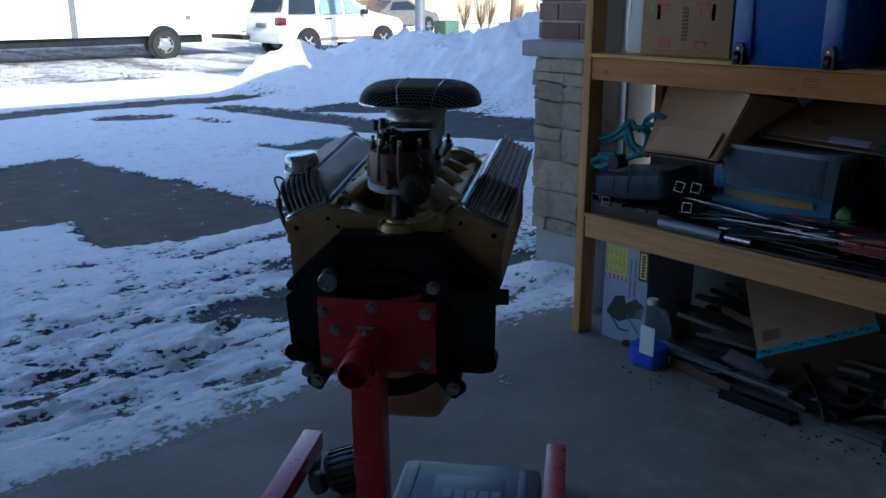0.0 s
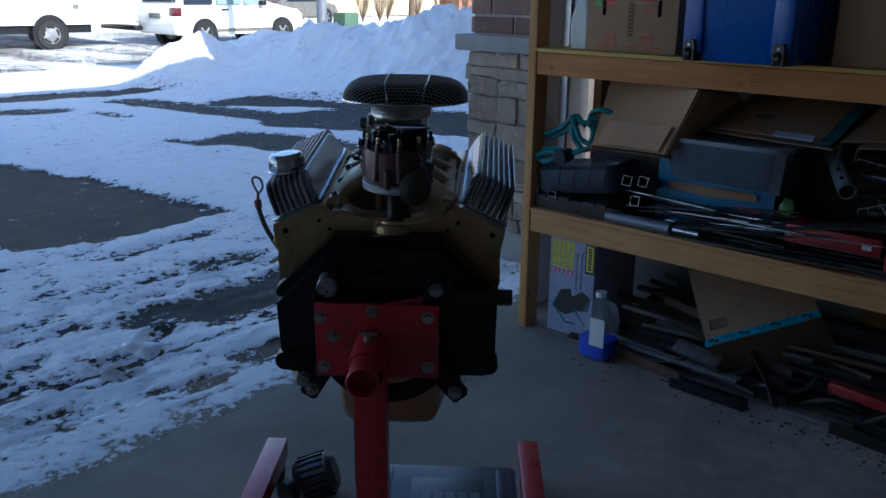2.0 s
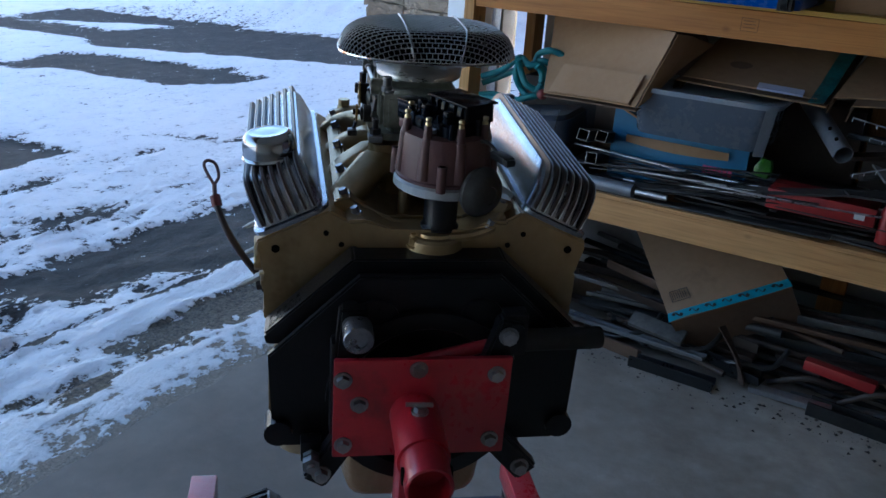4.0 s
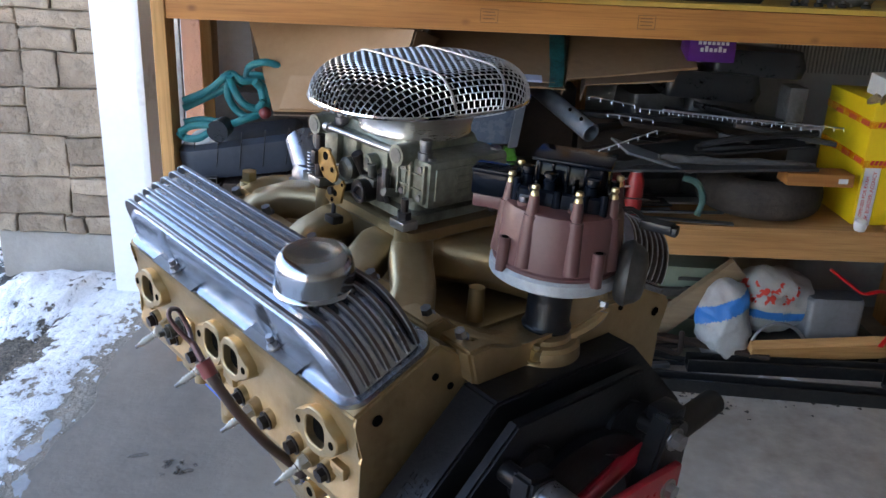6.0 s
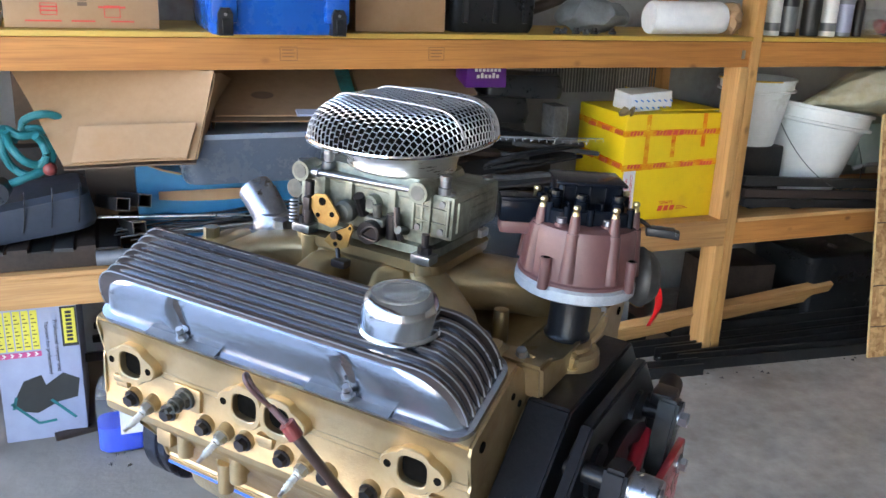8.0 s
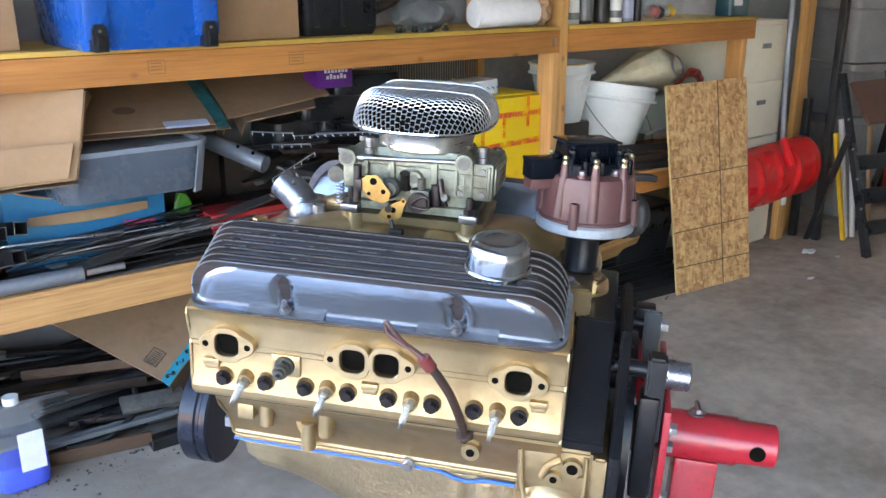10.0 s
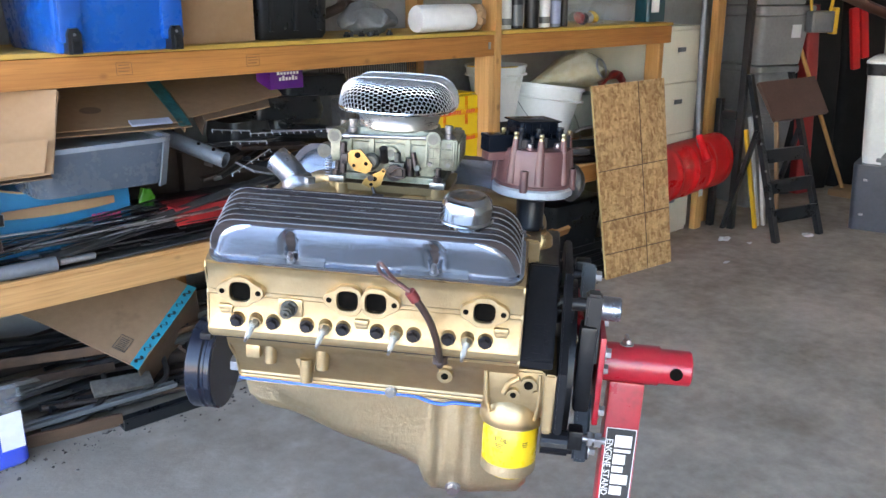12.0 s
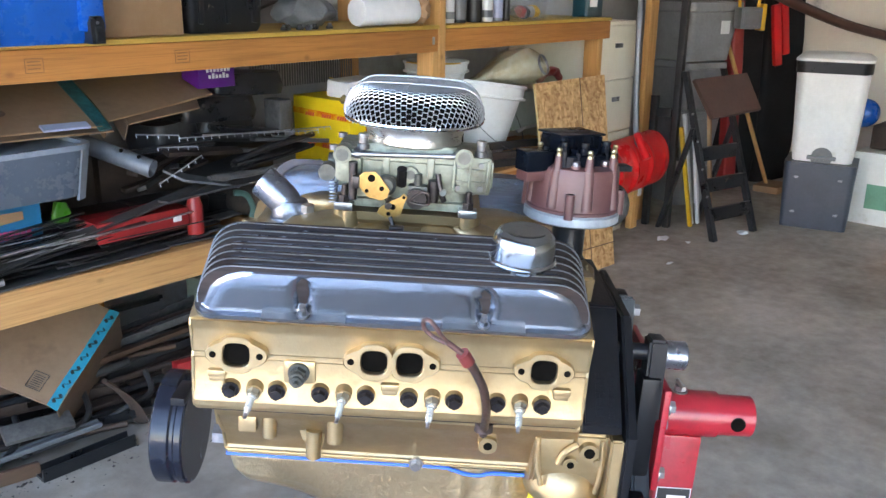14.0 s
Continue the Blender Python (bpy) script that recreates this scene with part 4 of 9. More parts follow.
# cylinder heads and their covers
def head_section(f, grow=0.0):
    return [(f, .226, .050), (f, .2365, .055), (f, .240, .064), (f, .2395, .072), (f, .2355, .082), (f, .2355, .1285), (f, .2395, .1335), (f, .2405, .160), (f, .2440, .174), (f, .2495, .1835), (f, .1455, .2305), (f, .118, .214), (f, .100, .182), (f, .112, .168)]


def cylinder_head(m, name):
    b = B()
    add_loft(b, [[m @ Vector(p) for p in head_section(-.018)], [m @ Vector(p) for p in head_section(.482)]])
    bmesh.ops.bevel(b, geom=[e for e in b.edges], offset=.003, segments=2, affect="EDGES")
    return part(name, b, GOLD, engine, "gold painted cast iron cylinder head")


head_left = cylinder_head(Matrix(), "cylinder_head")
head_right = cylinder_head(MIRROR, "cylinder_head")
PORT_Z = .1378


def port_ring(f, ear_lo, ear_hi):
    """A raised exhaust flange with its port open through it and ears for the studs."""
    b = B()
    n = 64
    outer, lip, inner = [], [], []
    for i in range(n):
        a = 2 * math.pi * i / n
        cx, cz = math.cos(a), math.sin(a)
        ear = (ear_hi if cx > 0 else ear_lo) * max(0.0, 1 - (abs(cz) / .62) ** 2) ** .8
        rx, rz = .0236 + .0150 * ear, .0250
        outer.append((f + math.copysign(abs(cx) ** .72, cx) * rx, PORT_Z + math.copysign(abs(cz) ** .86, cz) * rz))
        k = (abs(cx) ** 3.2 + abs(cz) ** 3.2) ** (-1 / 3.2)
        inner.append((f + cx * k * .0164, PORT_Z + cz * k * .0158))
    rows = [[(x, .232, z) for x, z in outer], [(x, .2505, z) for x, z in outer], [(f + (x - f) * .96, .2522, PORT_Z + (z - PORT_Z) * .95) for x, z in outer], [(f + (x - f) * 1.07, .2522, PORT_Z + (z - PORT_Z) * 1.07) for x, z in inner], [(x, .2510, z) for x, z in inner], [(x, .2418, z) for x, z in inner]]
    add_loft(b, rows, cap=False)
    return b, inner


for ports in ((.4235,), (.2535, .2092), (.041,)):
    for f in ports:
        lo_ear, hi_ear = float(f == min(ports)), float(f == max(ports))
        bm, opening = port_ring(f, lo_ear, hi_ear)
        fl = part("exhaust_flange", bm, GOLD, head_left)
        # a black plate closes the port and paints the dark inside it
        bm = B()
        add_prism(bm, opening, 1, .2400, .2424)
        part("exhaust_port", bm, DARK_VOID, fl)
        for e, sgn in ((lo_ear, -1), (hi_ear, 1)):
            if e:
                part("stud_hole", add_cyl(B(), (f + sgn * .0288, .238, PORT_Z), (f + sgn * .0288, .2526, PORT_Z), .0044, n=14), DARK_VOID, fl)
for f, z0 in ((.450, .096), (.2325, .089), (.0140, .095)):
    b = B()
    add_box(b, (f - .0095, .233, z0), (f + .0095, .2415, z0 + .0085), bevel=.002)
    add_box(b, (f - .0115, .233, z0 + .0065), (f + .0115, .2435, z0 + .0160), bevel=.0025)
    part("cast_pad", b, GOLD, head_left)
bm = B()
add_box(bm, (.3265, .233, .0985), (.3665, .2410, .1295), bevel=.005)
part("cast_boss", bm, GOLD, head_left)
bm = B()
add_box(bm, (-.012, .2200, .0484), (.478, .2262, .0494))
part("head_gasket", bm, BLACK_BOLT, head_left)
PLUGS = (.403, .2905, .178, .0655)
for f in PLUGS:
    bm = B()
    add_cyl(bm, (f, .232, .089), (f, .244, .0858), .0115, .0100, 20)
    part("plug_seat", bm, GOLD, head_left)
    d = Vector((.12, .86, -.46)).normalized()
    p = Vector((f, .243, .0863))
    bm = B()
    add_cyl(bm, p, p + d * .008, .0084, n=6)
    add_cyl(bm, p + d * .008, p + d * .010, .0066, n=16)
    plug = part("spark_plug", bm, GOLD_BARE, head_left, "spark plug with white insulator")
    bm = B()
    add_cyl(bm, p + d * .010, p + d * .013, .0056, .0050, 16)
    for k in range(4):
        add_cyl(bm, p + d * (.014 + k * .0042), p + d * (.0168 + k * .0042), .0047, .0044, 14)
    add_cyl(bm, p + d * .014, p + d * .034, .0038, .0034, 14)
    part("insulator", bm, CERAMIC, plug)
    part("terminal", add_cyl(B(), p + d * .034, p + d * .041, .0026, .0024, 10), STEEL, plug)
for f in PLUGS:
    for s in (.030, -.028):
        bm = B()
        add_cyl(bm, (f + s, .232, .087), (f + s, .2405, .0857), .0128, .0112, 20)
        part("bolt_boss", bm, GOLD, head_left)
        bm = B()
        add_hex_bolt(bm, (f + s, .2402, .0858), (0, .985, -.16), .0083, .0095)
        part("head_bolt", bm, BLACK_BOLT, head_left)
bm = B()
sp = Vector((.3475, .240, .1145))
for k, (a, b, r, n) in enumerate(((0, .005, .0135, 20), (.005, .012, .0110, 6), (.012, .017, .0080, 18), (.017, .021, .0098, 18), (.021, .026, .0070, 18), (.026, .033, .0032, 12))):
    add_cyl(bm, sp + Vector((0, a, -.1 * a)), sp + Vector((0, b, -.1 * b)), r, n=n)
part("temperature_sender", bm, CARB_DARK, head_left, "dark bronze temperature sender")
# rear face details of both heads
for s, hd in ((1, head_left), (-1, head_right)):
    for fy, fz in ((.221, .172), (.150, .196), (.128, .178)):
        part("end_hole", add_cyl(B(), (-.0195, s * fy, fz), (-.015, s * fy, fz), .006 if fy > .2 else .004, n=14), DARK_VOID, hd)

# valve covers, along x, with y outward over the rail and z off it
RAIL_TILT = radians(24.5)
RAIL_Y, RAIL_Z = .2485, .1835
CW, CX0, CX1 = .114, -.014, .478


def cover_point(x, y, z):
    """x along the engine, y from the outer rail inward, z off the rail."""
    return Vector((x, RAIL_Y - y * math.cos(RAIL_TILT) + z * math.sin(RAIL_TILT), RAIL_Z + y * math.sin(RAIL_TILT) + z * math.cos(RAIL_TILT)))


def cover_loop(inset, z, r, notch, end=None):
    """Outline of the cover at a height; its ends step in by end, its sides by inset."""
    end = inset if end is None else end
    pts = []
    w, d = CX1 - CX0 - 2 * end, CW - 2 * inset
    base = rounded_rect(w, d, r, 6, ((CX0 + CX1) / 2, CW / 2))
    for i, (x, y) in enumerate(base):
        pts.append((x, y))
        x2, y2 = base[(i + 1) % len(base)]
        if abs(y2 - y) < 1e-6 and abs(x2 - x) > .1:
            steps = 66
            for s in range(1, steps):
                xx = x + (x2 - x) * s / steps
                yy = y
                if y < CW / 2 and notch:
                    for f in (.343, .122):
                        yy += notch * math.exp(-((xx - f) / .0085) ** 4)
                pts.append((xx, yy))
    return [cover_point(x, y, z) for x, y in pts]


def valve_cover(m, hd):
    b = B()
    levels = ((0, 0, .022, 0), (0, .007, .022, 0), (.0065, .0085, .020, 0), (.0072, .022, .022, .010, .011), (.0080, .041, .024, .012, .017), (.0088, .053, .026, .010, .025), (.0104, .0615, .028, .005, .034), (.0130, .0675, .030, .0, .043), (.0180, .0700, .030, 0, .052))
    add_loft(b, [[m @ p for p in cover_loop(*lv)] for lv in levels])
    cov = part("valve_cover", b, ALU, engine, "polished finned aluminium valve cover")
    for k in range(7):
        y = .0175 + k * .0130
        b = B()
        prof = []
        n = 9
        for i in range(n + 1):
            a = radians(90 * i / n)
            prof.append((CX0 + .0055 + .048 * (1 - math.sin(a)), .012 + .0640 * math.cos(a)))
        prof = prof[::-1]
        other = [(CX0 + CX1 - x, z) for x, z in prof][::-1]
        outline = prof + other
        loops = []
        for yy in (y - .0023, y + .0023):
            loops.append([m @ cover_point(x, yy, z) for x, z in outline])
        add_loft(b, loops)
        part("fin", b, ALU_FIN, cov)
        # thin bead along one edge of the fin, a painted highlight
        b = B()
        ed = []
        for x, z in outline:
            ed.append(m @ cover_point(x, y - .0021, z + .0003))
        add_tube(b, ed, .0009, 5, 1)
        part("fin_edge", b, FIN_EDGE, cov, "bright fin edge with its glint in the colour")
    return cov


cover_left = valve_cover(Matrix(), head_left)
cover_right = valve_cover(MIRROR, head_right)
for f in (.343, .122):
    bm = B()
    lo, hi = cover_point(f + .058, 0, 0), cover_point(f - .058, 0, 0)
    q = [cover_point(f + .05 + dx, dy, dz) for dx, dy, dz in ((0, -.004, .0075), (0, .006, .0075), (0, .0075, .0105), (0, -.004, .0105))]
    q2 = [cover_point(f - .052 + dx, dy, dz) for dx, dy, dz in ((0, -.004, .0075), (0, .006, .0075), (0, .0075, .0105), (0, -.004, .0105))]
    add_loft(bm, [q, q2])
    part("hold_down_strip", bm, GREY_STEEL, cover_left, "dark steel hold-down strip")
    bm = B()
    nrm = (0, math.sin(RAIL_TILT), math.cos(RAIL_TILT))
    p = cover_point(f, .005, .0105)
    add_cyl(bm, p, p + Vector(nrm) * .0025, .0078, n=18)
    add_cyl(bm, p, p + Vector(nrm) * .009, .0056, n=6)
    add_cyl(bm, p + Vector(nrm) * .01, p + Vector(nrm) * .016, .004, n=10)
    part("cover_bolt", bm, STEEL, cover_left)
# chrome breather on the left cover
bm = B()
tilt = Matrix.Translation((.0795, .2275, .2790)) @ Matrix.Rotation(radians(-6), 4, "X")
add_lathe(bm, [(0, -.012), (.030, -.012), (.038, -.004), (.0418, -.002), (.0422, -.0006), (.0414, .0010), (.0396, .0030), (.0392, .012), (.0384, .022), (.0365, .0295), (.0325, .0345), (.0290, .0362), (.0272, .0364), (.0262, .0360), (.016, .0368), (0, .0370)], 56, tilt)
part("breather", bm, CAP_CHROME, cover_left, "round chrome push-in breather cap")

# the heads and covers stand a little askew on the block
for ob, s in ((head_left, 1), (cover_left, 1), (head_right, -1), (cover_right, -1)):
    ob.matrix_local = Matrix.Translation((.2, .25 * s, 0)) @ Matrix.Rotation(radians(1.4 * s), 4, "Z") @ Matrix.Translation((-.2, -.25 * s, 0))

# dipstick tube
bm = B()
add_tube(bm, [(.108, .219, .030), (.108, .232, .050), (.110, .262, .088), (.118, .289, .130), (.131, .304, .160), (.142, .311, .177)], .0056, 12, 6)
add_lathe(bm, [(0, 0), (.0125, 0), (.0125, .012), (.009, .016), (0, .016)], 18, Matrix.Translation((.108, .219, .036)))
dip = part("dipstick", bm, TUBE_BROWN, engine, "dipstick in a dark sleeve with a red looped handle")
bm = B()
add_tube(bm, [(.139, .309, .172), (.146, .312, .183), (.148, .313, .186)], .0082, 14, 4)
part("grip_collar", bm, RED_GRIP, dip)
bm = B()
add_tube(bm, [(.148, .313, .186), (.158, .314, .193), (.166, .315, .199)], .0036, 10, 5)
lp = [(.164, .314, .197), (.174, .325, .212), (.182, .331, .225), (.189, .3265, .230), (.195, .316, .224), (.193, .311, .212), (.183, .310, .203), (.168, .315, .198)]
add_tube(bm, lp, .0026, 8, 5)
part("handle_loop", bm, LOOP_GREY, dip, "faded red wire loop")

# intake manifold
DX, DY = -.011, -.0185
bm = B()
add_prism(bm, [(.112, .188), (.132, .214), (.133, .234), (.112, .240), (.085, .214), (.045, .196), (-.045, .196), (-.085, .214), (-.112, .240), (-.133, .234), (-.132, .214), (-.112, .188)], 0, .015, .455)
bmesh.ops.bevel(bm, geom=list(bm.edges), offset=.003, segments=2, affect="EDGES")
manifold = part("intake_manifold", bm, GOLD, engine, "gold painted cast intake manifold", sharp=40)
bm = B()
add_prism(bm, [(.105, .178), (.118, .222), (.088, .224), (.055, .206), (-.055, .206), (-.088, .224), (-.118, .222), (-.105, .178)], 0, -.034, .022)
bmesh.ops.bevel(bm, geom=list(bm.edges), offset=.004, segments=2, affect="EDGES")
part("rear_rail", bm, GOLD, manifold)
bm = B()
add_lathe(bm, [(0, .176), (.046, .176), (.044, .194), (.040, .198), (.034, .199), (.033, .204), (.028, .206), (0, .206)], 36, Matrix.Translation((DX, DY * .6, 0)))
part("distributor_seat", bm, GOLD, manifold)
bm = B()
add_rounded_stack(bm, [(.19, .176, .118, .020), (.24, .180, .122, .020), (.262, .186, .128, .016), (.270, .206, .146, .014), (.282, .208, .148, .012)], Matrix.Translation((.230, -.003, 0)))
part("plenum", bm, GOLD, manifold)


def runner(path, w, h):
    """A cast runner of rounded oblong section swept along a path."""
    b = B()
    rows = []
    for i, p in enumerate(path):
        a, c = Vector(path[max(i - 1, 0)]), Vector(path[min(i + 1, len(path) - 1)])
        d = (c - a).normalized()
        across = d.cross(Vector((0, 0, 1))).normalized()
        up = across.cross(d)
        rows.append([Vector(p) + across * u + up * v for u, v in rounded_rect(w, h, min(w, h) * .34, 5, (0, 0))])
    add_loft(b, rows)
    return part("runner", b, GOLD, manifold, sharp=50)


runner([(.165, .035, .252), (.125, .070, .250), (.085, .096, .234), (.064, .116, .218), (.058, .128, .206)], .050, .040)
runner([(.185, .012, .236), (.150, -.012, .237), (.108, -.044, .236), (.072, -.074, .229), (.050, -.100, .217), (.040, -.124, .206)], .086, .056)
for s in (1, -1):
    runner([(.190, s * .030, .250), (.182, s * .075, .247), (.174, s * .100, .232), (.172, s * .118, .216), (.172, s * .128, .206)], .050, .040)
    runner([(.272, s * .030, .246), (.282, s * .075, .243), (.288, s * .100, .230), (.290, s * .118, .216), (.290, s * .128, .206)], .048, .040)
    runner([(.285, s * .030, .250), (.335, s * .055, .252), (.375, s * .078, .246), (.398, s * .104, .232), (.404, s * .128, .212)], .056, .044)
    for fx in (.31, .145):
        part("stud_column", add_cyl(B(), (fx, s * .064, .215), (fx, s * .064, .282), .0135, .0125, 16), GOLD, manifold)
bm = B()
add_tube(bm, [(.425, .11, .228), (.43, .08, .236), (.43, .03, .232), (.43, -.03, .232), (.43, -.08, .236), (.425, -.11, .228)], .024, 16, 5)
part("water_crossover", bm, GOLD, manifold)
part("thermostat_seat", add_cyl(B(), (.398, .028, .215), (.398, .028, .247), .036, .033, 28), GOLD, manifold)
part("plug_boss", add_cyl(B(), (.442, .10, .215), (.442, .10, .247), .020, .017, 20), GOLD, manifold)
part("rear_post", add_cyl(B(), (.056, .027, .19), (.058, .026, .235), .0105, .0090, 14), GOLD, manifold)
part("bolt_boss", add_cyl(B(), (.105, .108, .19), (.105, .108, .236), .015, .013, 18), GOLD, manifold)
for path, r in (([(-.012, .100, .221), (-.022, .060, .205), (-.018, .028, .198)], .0055), ([(.030, .108, .228), (.018, .066, .208), (-.003, .018, .1975)], .006), ([(-.034, -.030, .198), (-.036, -.062, .203), (-.030, -.092, .212), (-.012, -.110, .224)], .007)):
    part("cast_rib", add_tube(B(), path, r, 8, 4), GOLD, manifold)
for i in range(6):
    part("cast_mark", add_box(B(), (.012, .012 - i * .009, .1995), (.020, .006 - i * .009, .2065)), GOLD, manifold)
for fx, fy, fz in ((-.004, .102, .221), (.034, .117, .234), (-.029, -.088, .212), (.018, -.113, .226), (.13, .118, .237), (.25, .118, .237), (.36, .118, .237), (.44, .118, .236)):
    part("manifold_bolt", add_hex_bolt(B(), (fx, fy, fz), (0, .35 if fy > 0 else -.35, .93), .0065, .012), WORN_CHROME, manifold)
bm = B()
add_hex_bolt(bm, (-.034, .022, .186), (-.2, 0, 1), .007, .014)
add_cyl(bm, (-.034, .022, .19), (-.036, .022, .205), .004, n=10)
part("rear_stud", bm, BRASS, manifold)
bm = B()
add_cyl(bm, (.442, .10, .246), (.442, .10, .254), .0125, n=18)
add_cyl(bm, (.442, .10, .252), (.442, .10, .268), .0105, n=6)
part("pipe_plug", bm, BRASS, manifold, "square brass pipe plug")
part("boss_hole", add_cyl(B(), (.105, .108, .235), (.105, .108, .2368), .0075, n=16), DARK_VOID, manifold)
# chrome water neck
bm = B()
add_box(bm, (.368, .004, .247), (.428, .052, .257), bevel=.004)
add_lathe(bm, [(.028, 0), (.028, .012), (.022, .024), (0, .030)], 28, Matrix.Translation((.398, .028, .257)))
add_tube(bm, [(.398, .028, .258), (.402, .027, .268), (.412, .025, .281), (.428, .021, .294), (.441, .018, .303)], .0235, 22, 6)
neck = part("water_neck", bm, WORN_CHROME, engine, "chrome thermostat water neck")
for fx, fy in ((.371, .050), (.425, .006)):
    bm = B()
    add_cyl(bm, (fx, fy, .256), (fx, fy, .275), .0065, n=12)
    add_cyl(bm, (fx, fy, .270), (fx, fy, .281), .0095, n=6)
    part("neck_bolt", bm, STEEL, neck)

# carburettor
carb = part("carburettor", add_rounded_stack(B(), [(.286, .185, .125, .012), (.297, .185, .125, .012), (.298, .165, .105, .01), (.316, .165, .105, .01)], Matrix.Translation((.230, -.005, 0))), CARB, engine, "four barrel carburettor in dull zinc")
bm = B()
add_rounded_stack(bm, [(.316, .150, .108, .010), (.350, .150, .108, .010), (.352, .160, .114, .012), (.362, .160, .114, .012), (.3625, .15, .105, .012), (.374, .145, .10, .02)], Matrix.Translation((.232, -.005, 0)))
for x0, x1 in ((.296, .334), (.116, .166)):
    add_box(bm, (x0, -.060, .312), (x1, .058, .366), bevel=.006)
add_box(bm, (.196, .04, .330), (.206, .056, .362), bevel=.002)
add_box(bm, (.258, .04, .330), (.268, .056, .362), bevel=.002)
add_cyl(bm, (.228, .045, .336), (.228, .062, .336), .0105, n=18)
for fx in (.322, .156):
    add_cyl(bm, (fx, .045, .3605 if fx > .2 else .367), (fx, .075, .3605 if fx > .2 else .367), .0125, n=20)
add_cyl(bm, (.262, -.005, .372), (.262, -.005, .378), .03, n=24)
part("body", bm, CARB, carb)
bm = B()
add_box(bm, (.1135, -.052, .322), (.1165, .050, .358), bevel=.001)
for z in (.328, .336, .344, .352):
    add_box(bm, (.1155, -.045, z), (.1125, .02, z + .003))
for x in (.126, .157):
    add_box(bm, (x - .001, .0575, .318), (x + .001, .060, .36))
part("bowl_rib", bm, CARB, carb)
# darker discs on the faces paint the shade of the bores
for fx, fz in ((.322, .3605), (.156, .367)):
    part("dark_bore", add_cyl(B(), (fx, .07, fz), (fx, .0758, fz), .0088, n=18), CARB_DARK, carb)
part("dark_bore", add_cyl(B(), (.228, .058, .336), (.228, .0626, .336), .0065, n=16), CARB_DARK, carb)
bm = B()
add_cyl(bm, (.314, .068, .361), (.166, .068, .367), .0036, n=12)
add_cyl(bm, (.298, .068, .3615), (.306, .068, .3613), .006, n=12)
part("fuel_rod", bm, STEEL, carb, "plain steel transfer rod")
for fx, fy in ((.128, .048), (.336, .05), (.128, -.05), (.336, -.05), (.165, .05), (.30, .052), (.172, -.02)):
    part("screw", add_cyl(B(), (fx, fy, .362), (fx, fy, .369), .0068, n=14), GREY_STEEL, carb)
for z in (.322, .355):
    for fx in (.131, .162):
        part("screw", add_cyl(B(), (fx, .056, z), (fx, .061, z), .004, n=10), GREY_STEEL, carb)


def link_plate(outline, y, t, ma, name, holes=()):
    b = B()
    add_prism(b, outline, 1, y, y + t)
    ob = part(name, b, ma, carb)
    for hx, hz, hr in holes:
        part("link_hole", add_cyl(B(), (hx, y + t - .0005, hz), (hx, y + t + .0006, hz), hr, n=14), DARK_VOID, carb)
    return ob


link_plate([(.297, .335), (.290, .341), (.275, .342), (.268, .335), (.261, .326), (.2545, .318), (.258, .307), (.265, .303), (.2835, .306), (.291, .314), (.298, .323)], .082, .003, YELLOW_ZINC, "throttle_lever", ((.280, .333, .0052), (.2655, .3195, .0034), (.286, .315, .0028)))
link_plate([(.266, .295), (.250, .3055), (.240, .310), (.235, .316), (.230, .311), (.2335, .3025), (.2355, .294), (.2375, .2865), (.249, .281), (.2585, .281), (.2705, .287)], .088, .003, YELLOW_ZINC, "linkage_plate", ((.249, .2965, .0042), (.2545, .2865, .0030), (.2345, .3105, .0022)))
bm = B()
add_tube(bm, [(.252, .09, .282), (.246, .094, .268), (.24, .096, .262)], .003, 8, 4)
add_box(bm, (.232, .088, .262), (.252, .104, .272), bevel=.003)
add_tube(bm, [(.226, .080, .303), (.220, .082, .310), (.210, .084, .3175), (.201, .085, .315), (.2005, .084, .303), (.207, .083, .300), (.219, .082, .301), (.226, .080, .303)], .0021, 8, 5)
add_cyl(bm, (.218, .06, .306), (.218, .08, .306), .014, n=16)
add_cyl(bm, (.255, .06, .298), (.255, .095, .298), .005, n=12)
add_box(bm, (.296, .065, .318), (.306, .09, .335), bevel=.002)
add_cyl(bm, (.306, .076, .300), (.306, .076, .352), .006, n=12)
add_cyl(bm, (.24, .055, .32), (.24, .068, .345), .007, n=10)
add_cyl(bm, (.195, .06, .300), (.195, .06, .33), .008, n=12)
add_tube(bm, [(.19, .062, .34), (.185, .066, .318), (.18, .064, .302)], .004, 8, 4)
part("linkage", bm, BLACK_BOLT, carb, "dark throttle linkage")
for fx, fy in ((.146, .066), (.318, .066), (.146, -.07), (.318, -.07)):
    part("base_tab", add_box(B(), (fx - .013, fy - .011, .283), (fx + .013, fy + .011, .294), bevel=.002), STEEL, carb)
for fx, fy in ((.146, .066), (.318, .066), (.146, -.07), (.318, -.07)):
    bm = B()
    add_cyl(bm, (fx, fy, .294), (fx, fy, .303), .0085, n=6)
    add_cyl(bm, (fx, fy, .30), (fx, fy, .318), .0045, n=12)
    part("base_nut", bm, BLACK_BOLT, carb)
bm = B()
part("choke_fitting", add_cyl(bm, (.322, -.02, .33), (.352, -.02, .33), .014, n=18), CARB_DARK, carb)
part("choke_fitting", add_cyl(B(), (.345, .03, .33), (.345, .055, .33), .012, n=16), CARB_DARK, carb)
bm = B()
add_tube(bm, [(.333 + .0055 * math.cos(a), .070 + .0055 * math.sin(a), .293 + .0045 * a / 6.283) for a in [.5 * k for k in range(84)]], .0011, 5, 1)
part("return_spring", bm, STEEL, carb, "small coiled return spring")
bm = B()
